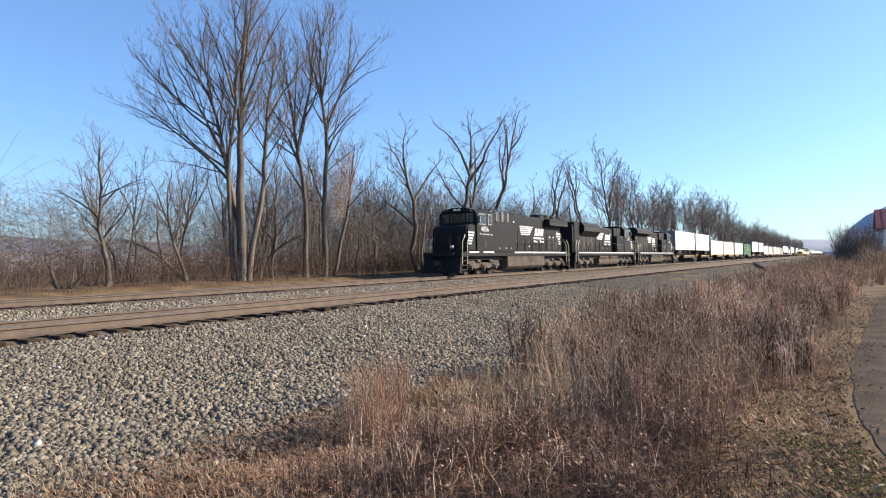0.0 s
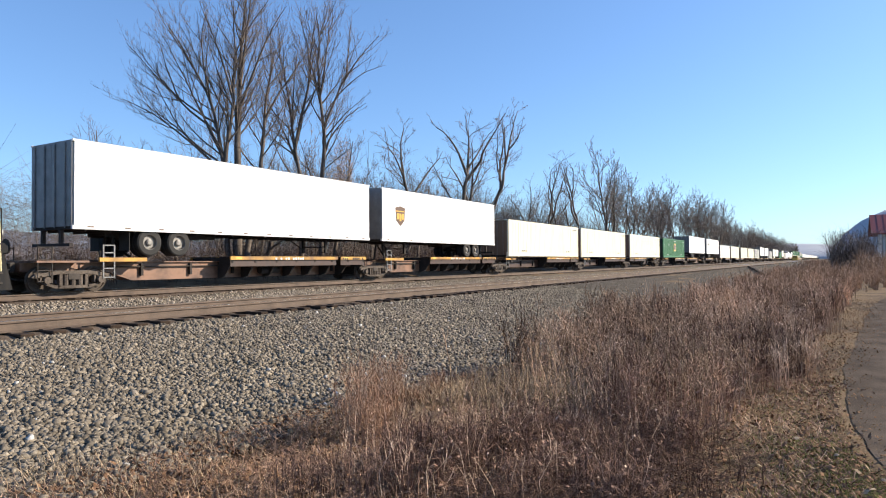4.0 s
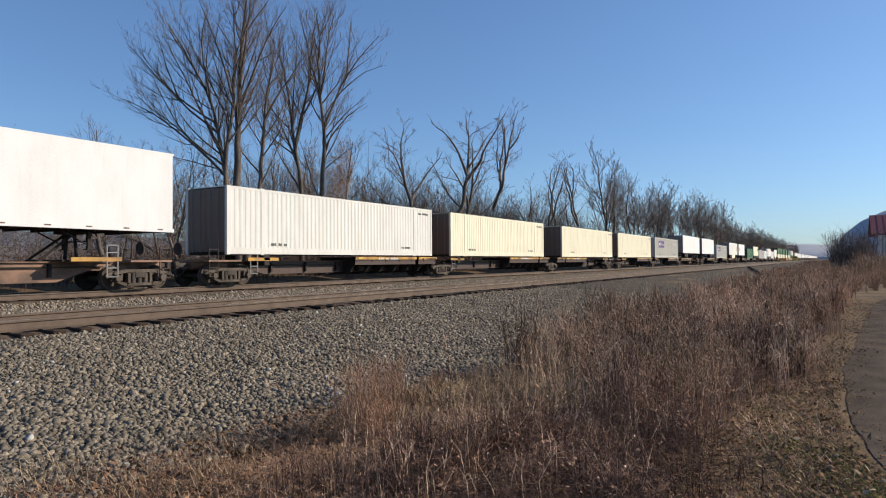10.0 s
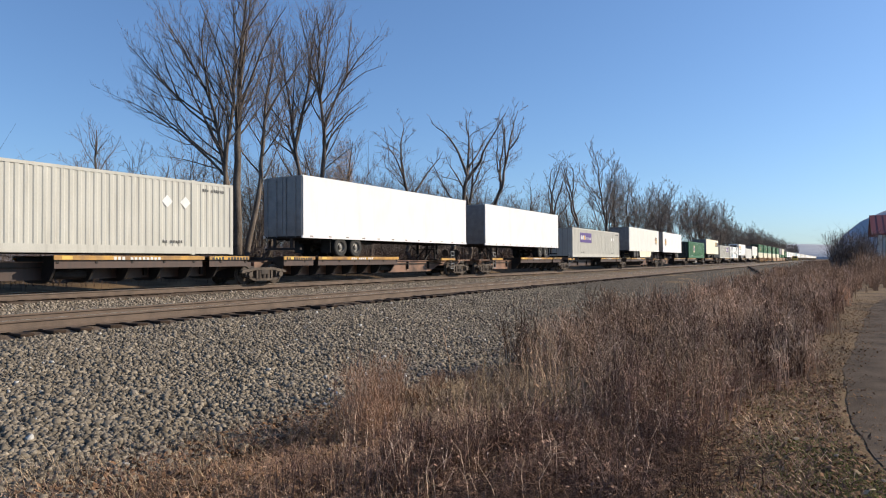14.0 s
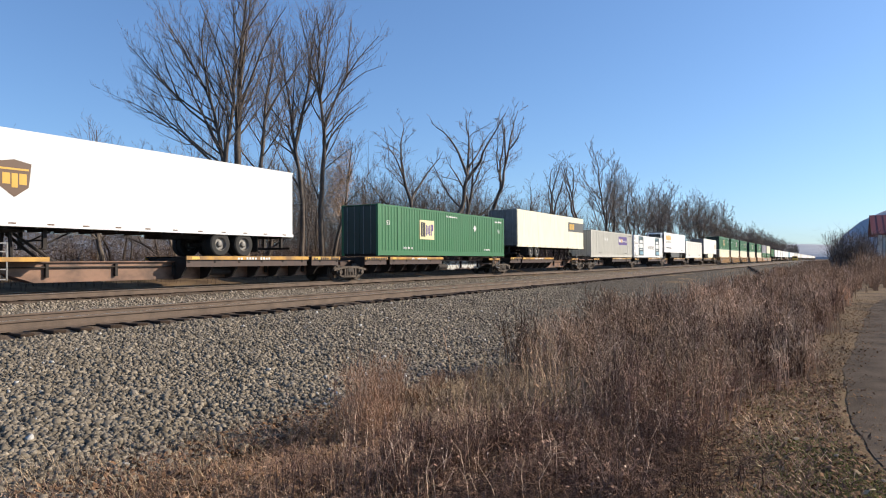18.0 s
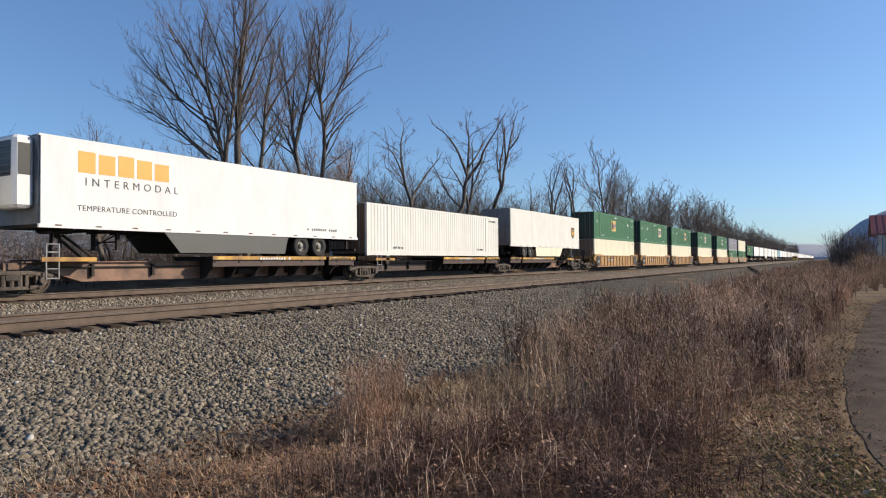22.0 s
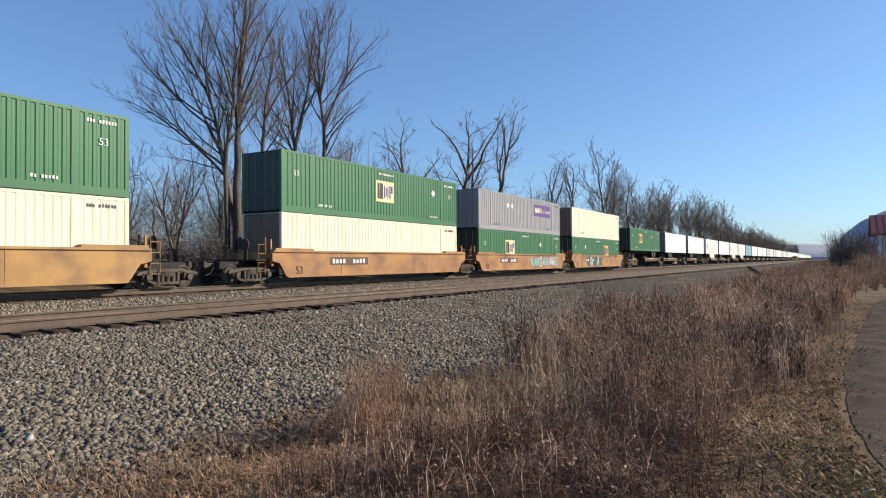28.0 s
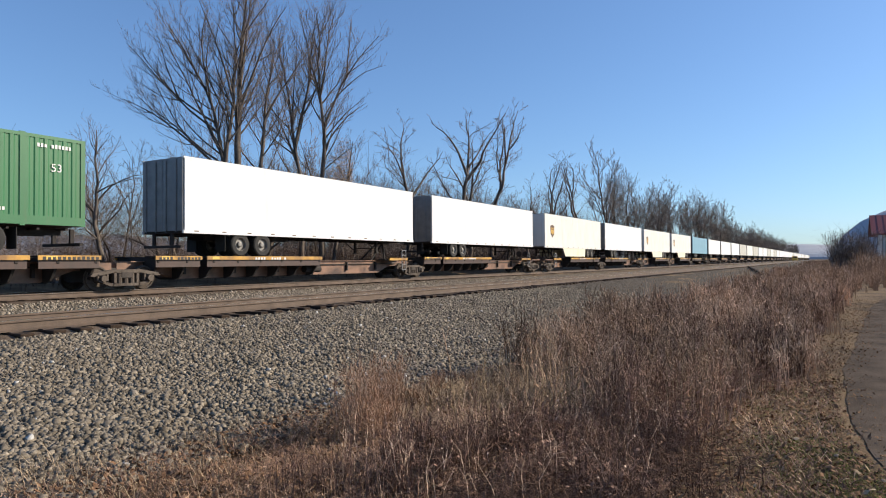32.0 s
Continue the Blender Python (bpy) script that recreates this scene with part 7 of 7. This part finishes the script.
    if style == "a":
        for v in (5.62, 5.72, 6.52, 6.62, 6.84, 7.50, 7.60, 7.82, 8.5, 8.6):
            part("grab_bar", one(tube, (X(v), -1.16, 3.92), (X(v), -1.16, 4.62), 0.032, n=6), M["frame"], t, "pale upright grab bar")
        for k in range(6):
            part("louvre", blocks(bx(5.8, 8.45, -1.16, -1.12, 3.95 + 0.1 * k, 3.985 + 0.1 * k)), M["iron"], t)
        part("access_panel", blocks(bx(3.75, 4.25, -1.535, -1.52, 1.95, 2.43)), M["dark"], t, "dark access panel")
        for v in (5.4, 6.3, 7.4, 8.3):
            part("sand_cap", blocks(bx(v, v + 0.09, -1.515, -1.50, 1.85, 1.93)), M["markwhite"], t)
    # radiator section
    if style == "a":
        part("radiator_wing", blocks(bx(16.4, 20.9, -1.45, 1.45, 3.92, 4.52, 0.05)), blk, t, "overhanging radiator wing")
        part("radiator_grille", blocks(bx(16.6, 20.7, -1.46, -1.44, 3.98, 4.2)), M["dark"], t)
    elif style == "b":
        bm = bmesh.new()
        extrude_x(bm, [(-0.92, 3.2), (-1.42, 3.75), (-1.42, 4.3), (-1.1, 4.62), (1.1, 4.62), (1.42, 4.3), (1.42, 3.75), (0.92, 3.2)], *sp(14.0, 19.4))
        part("radiator_wing", bm, blk, t, "flared radiator section")
        part("radiator_grille", blocks(bx(14.2, 19.2, -1.43, -1.41, 3.8, 4.2)), M["dark"], t)
        part("rear_hood", blocks(bx(19.4, 21.1, -1.0, 1.0, 1.6, 4.62, 0.08)), blk, t)
    else:
        bm = bmesh.new()
        extrude_x(bm, [(-0.92, 3.82), (-1.5, 4.08), (-1.5, 4.42), (-1.2, 4.74), (1.2, 4.74), (1.5, 4.42), (1.5, 4.08), (0.92, 3.82)], *sp(14.8, 21.9))
        part("radiator_wing", bm, blk, t, "large overhanging radiator wing")
        part("radiator_grille", blocks(bx(15.0, 21.7, -1.51, -1.49, 4.12, 4.38)), M["dark"], t)
    part("exhaust_stack", blocks(bx(11.3, 12.2, -0.4, 0.4, top - 0.02, top + 0.16, 0.03)), M["iron"], t)
    part("horn", one(tube, (X(6.2), 0.3, top + 0.12), (X(6.8), 0.3, top + 0.12), 0.09, n=8), M["iron"], t)
    for i in range(3):
        part("roof_fan", one(tube, (X(17.0 + 1.4 * i), 0, top + 0.0), (X(17.0 + 1.4 * i), 0, top + 0.34), 0.6, n=20), M["iron"], t)
    # hood doors
    for i in range(9):
        a = 9.6 + 1.22 * i
        d = part("hood_door", blocks(bx(a, a + 1.1, -0.945, -0.92, 1.75, 3.35)), blk, t)
        part("latch", blocks(bx(a + 0.95, a + 1.0, -0.965, -0.945, 2.4, 2.6)), M["steelgrey"], d)
    # white stripes and shapes on the side
    logo, wide_by = logo
    m1 = bmesh.new()
    for i in range(5):
        z = 3.02 + 0.155 * i
        prism(m1, [(logo + wide_by * x, q) for x, q in ((0.05 * (4 - i), z), (2.0 - 0.12 * (4 - i), z), (2.06 - 0.12 * (4 - i), z + 0.105), (0.05 * (4 - i) - 0.04, z + 0.105))], -0.972, -0.966)
    part("logo_stripes", m1, M["markwhite"], t, "white painted stripes")
    m2 = bmesh.new()
    for q in ([(2.28, 3.0), (2.62, 3.0), (2.78, 3.62), (2.44, 3.62)], [(2.74, 3.0), (3.10, 3.0), (3.24, 3.62), (2.90, 3.62)], [(3.22, 3.0), (3.72, 3.0), (3.84, 3.62), (3.36, 3.62)]):
        prism(m2, [(logo + wide_by * x, z) for x, z in q], -0.972, -0.966)
    part("logo_shape", m2, M["markwhite"], t, "white logo shapes")
    for z in (2.72, 2.44):
        part("small_print", bars(logo + 2.15 * wide_by, z, 1.75 * wide_by, 0.2, 8, 0.28, y=-0.972, seed=int(z * 100)), M["markwhite"], t, "white lettering")
    for s in (-1, 1):
        m3 = bmesh.new()
        for i in range(5):
            prism(m3, [(X(1.70), 2.12 + 0.19 * i), (X(2.12 + 0.1 * i), 2.12 + 0.19 * i), (X(2.18 + 0.1 * i), 2.23 + 0.19 * i), (X(1.70), 2.23 + 0.19 * i)], *sorted((s * 1.425, s * 1.43)))
        part("nose_stripes", m3, M["markwhite"], t, "white nose stripes")
    m3 = bmesh.new()
    if style == "a":
        for i in range(5):
            block(m3, *sp(20.85 + back - 0.75 - 0.06 * i, 20.85 + back), -0.956, -0.95, 2.35 + 0.22 * i, 2.47 + 0.22 * i)
    else:       # across the end of the long hood, the upper ones wider
        z0 = 2.85 if style == "b" else 2.25
        for i in range(5):
            w = 0.66 + 0.06 * i
            block(m3, *sp(hood_end, hood_end + 0.008), -w, w, z0 + 0.185 * i, z0 + 0.115 + 0.185 * i)
        board = part("number_board", blocks((*sp(hood_end, hood_end + 0.02), -0.42, 0.42, 3.98, 4.24)), M["markblack"], t, "lit number board")
        lettering(number, 0.20, M["markwhite"], board, Matrix.Translation((X(hood_end + 0.026), 0, 4.02)) @ Matrix.Rotation(radians(-90), 4, "Z") @ FACE, "lettering", "white number", 1.1)
    part("rear_stripes", m3, M["markwhite"], t, "white stripes at the hood's end")
    # louvred doors, dark openings and placards along the radiator end
    if style != "a":
        for i in range(5):
            v = 14.9 + 1.15 * i + back
            grille = part("side_grille", blocks(bx(v, v + 0.85, -0.96, -0.945, 2.25 if i % 2 else 1.95, 3.2)), M["dark" if i % 2 else "iron"], t, "dark louvred side opening")
            for k in range(6):
                part("louvre", blocks(bx(v + 0.04, v + 0.81, -0.972, -0.96, 2.3 + 0.15 * k, 2.34 + 0.15 * k)), M["iron"], grille)
        for v, z in ((10.2, 2.0), (11.9, 2.1), (13.4, 3.55), (15.4, 3.35), (17.6, 3.4), (19.4, 2.0), (20.3, 3.5), (9.0, 3.6)):
            part("placard", blocks(bx(v, v + 0.2, -0.982, -0.976, z, z + 0.09)), M["markwhite"], t, "small white placard")
    else:
        for v, z in ((9.4, 2.05), (9.9, 3.95), (12.9, 2.05), (17.4, 2.9), (18.3, 2.9), (19.2, 3.4)):
            part("placard", blocks(bx(v, v + 0.22, -0.982, -0.976, z, z + 0.10)), M["markwhite"], t, "small white placard")
        for v in (17.0, 17.9, 18.8):
            part("side_grille", blocks(bx(v, v + 0.7, -0.965, -0.945, 1.9, 3.0)), M["dark"], t, "dark louvred side opening")
    words(number, X(3.97 if style == "a" else 3.75), 3.04, 0.38, M["markwhite"], t, "white cab number", y=-1.53, spread=1.12)
    if style == "a":
        words("DC to AC", 3.65, 2.80, 0.13, M["markwhite"], t, y=-1.53, spread=1.15)
        part("small_print", bars(4.25, 2.80, 0.9, 0.10, 9, y=-1.528), M["markwhite"], t)
    # handrails
    for s in (-1, 1):
        for a in np.arange(6.0 if style != "a" else 9.6, 20.4, 1.45):
            part("stanchion", one(tube, (X(a), s * 1.47, 1.6), (X(a), s * 1.47, 2.62), 0.03, n=6), blk, t)
        part("handrail", one(tube, (X(5.6 if style != "a" else 9.5), s * 1.47, 2.62), (X(20.5 + back), s * 1.47, 2.62), 0.022, n=6), blk, t)
        for v0, way in ((0.6, 1), (21.7 + back, -1)):
            st = bmesh.new()
            for z in (0.38, 0.68, 0.98, 1.28):
                block(st, *sp(v0 + way * 0.05, v0 + way * 0.75), *sorted((s * 1.05, s * 1.5)), z, z + 0.04)
            block(st, *sp(v0 + way * 0.74, v0 + way * 0.78), *sorted((s * 1.1, s * 1.5)), 0.38, 1.35)
            part("steps", st, M["iron"], t, "steel steps")
            rl = bmesh.new()
            for q in (0.1, 0.78):
                tube(rl, (X(v0 + way * q), s * 1.5, 0.75), (X(v0 + way * (q + 0.05)), s * 1.5, 2.25), 0.024, n=6)
                tube(rl, (X(v0 + way * (q + 0.05)), s * 1.5, 2.25), (X(v0 + way * (q + 0.5)), s * 1.45, 2.75), 0.024, n=6)
            part("grab_rail", rl, M["markpale"], t, "pale yellow grab rail")
    # pilots and couplers
    for v0, way in ((0.35, 1), (21.95 + back, -1)):
        bm = bmesh.new()
        pl = [(X(v0), 0.18), (X(v0 + way * 0.25), 1.30), (X(v0 + way * 0.45), 1.30), (X(v0 + way * 0.35), 0.18)]
        prism(bm, pl, -1.45, 1.45)
        part("pilot", bm, blk, t, "black pilot with plough")
        part("anticlimber", blocks(bx(v0 - way * 0.1, v0 + way * 0.4, -1.0, 1.0, 1.30, 1.55, 0.03)), blk, t)
        coupler(t, X(v0), -1 if X(v0) < 11 else 1)
        for y0, y1 in ((-1.3, -0.6), (0.6, 1.3)):
            er = bmesh.new()
            for y in (y0, y1):
                tube(er, (X(v0 + way * 0.25), y, 1.6), (X(v0 + way * 0.25), y, 2.65), 0.022, n=6)
            tube(er, (X(v0 + way * 0.25), y0, 2.65), (X(v0 + way * 0.25), y1, 2.65), 0.022, n=6)
            part("end_rail", er, blk, t)
    MOVING.append((t, u0, 0.0))
    return t


locomotive(37.0, "a", "4056", True, (11.15, 1.3), "black diesel locomotive with white stripes, cab leading", 21.6)
locomotive(59.10, "b", "1081", False, (8.63, 1.3), "black diesel locomotive with white stripes, long hood leading", 22.85)
locomotive(82.1, "c", "3649", False, (7.75, 1.08), "black diesel locomotive with a big radiator, long hood leading", 22.4)

# ---- the train's run: seconds and metres travelled ----
TRAVEL = ((0.0, -0.1), (1.0, 23.45), (2.0, 46.9), (3.0, 70.41), (3.5, 82.15), (5.5, 128.81), (7.0, 164.0), (9.0, 210.95), (10.9, 255.13), (11.0, 257.4), (11.1, 259.1), (11.2, 261.4), (12.0, 279.91), (14.0, 326.09),
          (16.5, 383.61), (18.0, 417.71), (20.0, 462.95), (22.0, 507.65), (24.0, 552.0), (25.5, 584.99), (27.5, 628.6), (29.0, 661.0), (31.0, 703.7), (32.0, 724.75))


def motions():
    for thing, u, z in MOVING:
        walk(thing, [(t, pose(u - d, FAR_Y, z)) for t, d in TRAVEL])
    # the engines' wheels turn while they pass
    ts = [k / FPS for k in range(int(3.8 * FPS))]
    for w, (x, y, z) in ROLLING:
        walk(w, [(t, pose(x, y, z, 0, -math.degrees(23.45 * t / z), 0)) for t in ts] + [(32.0, pose(x, y, z, 0, -math.degrees(23.45 * ts[-1] / z), 0))])


motions()
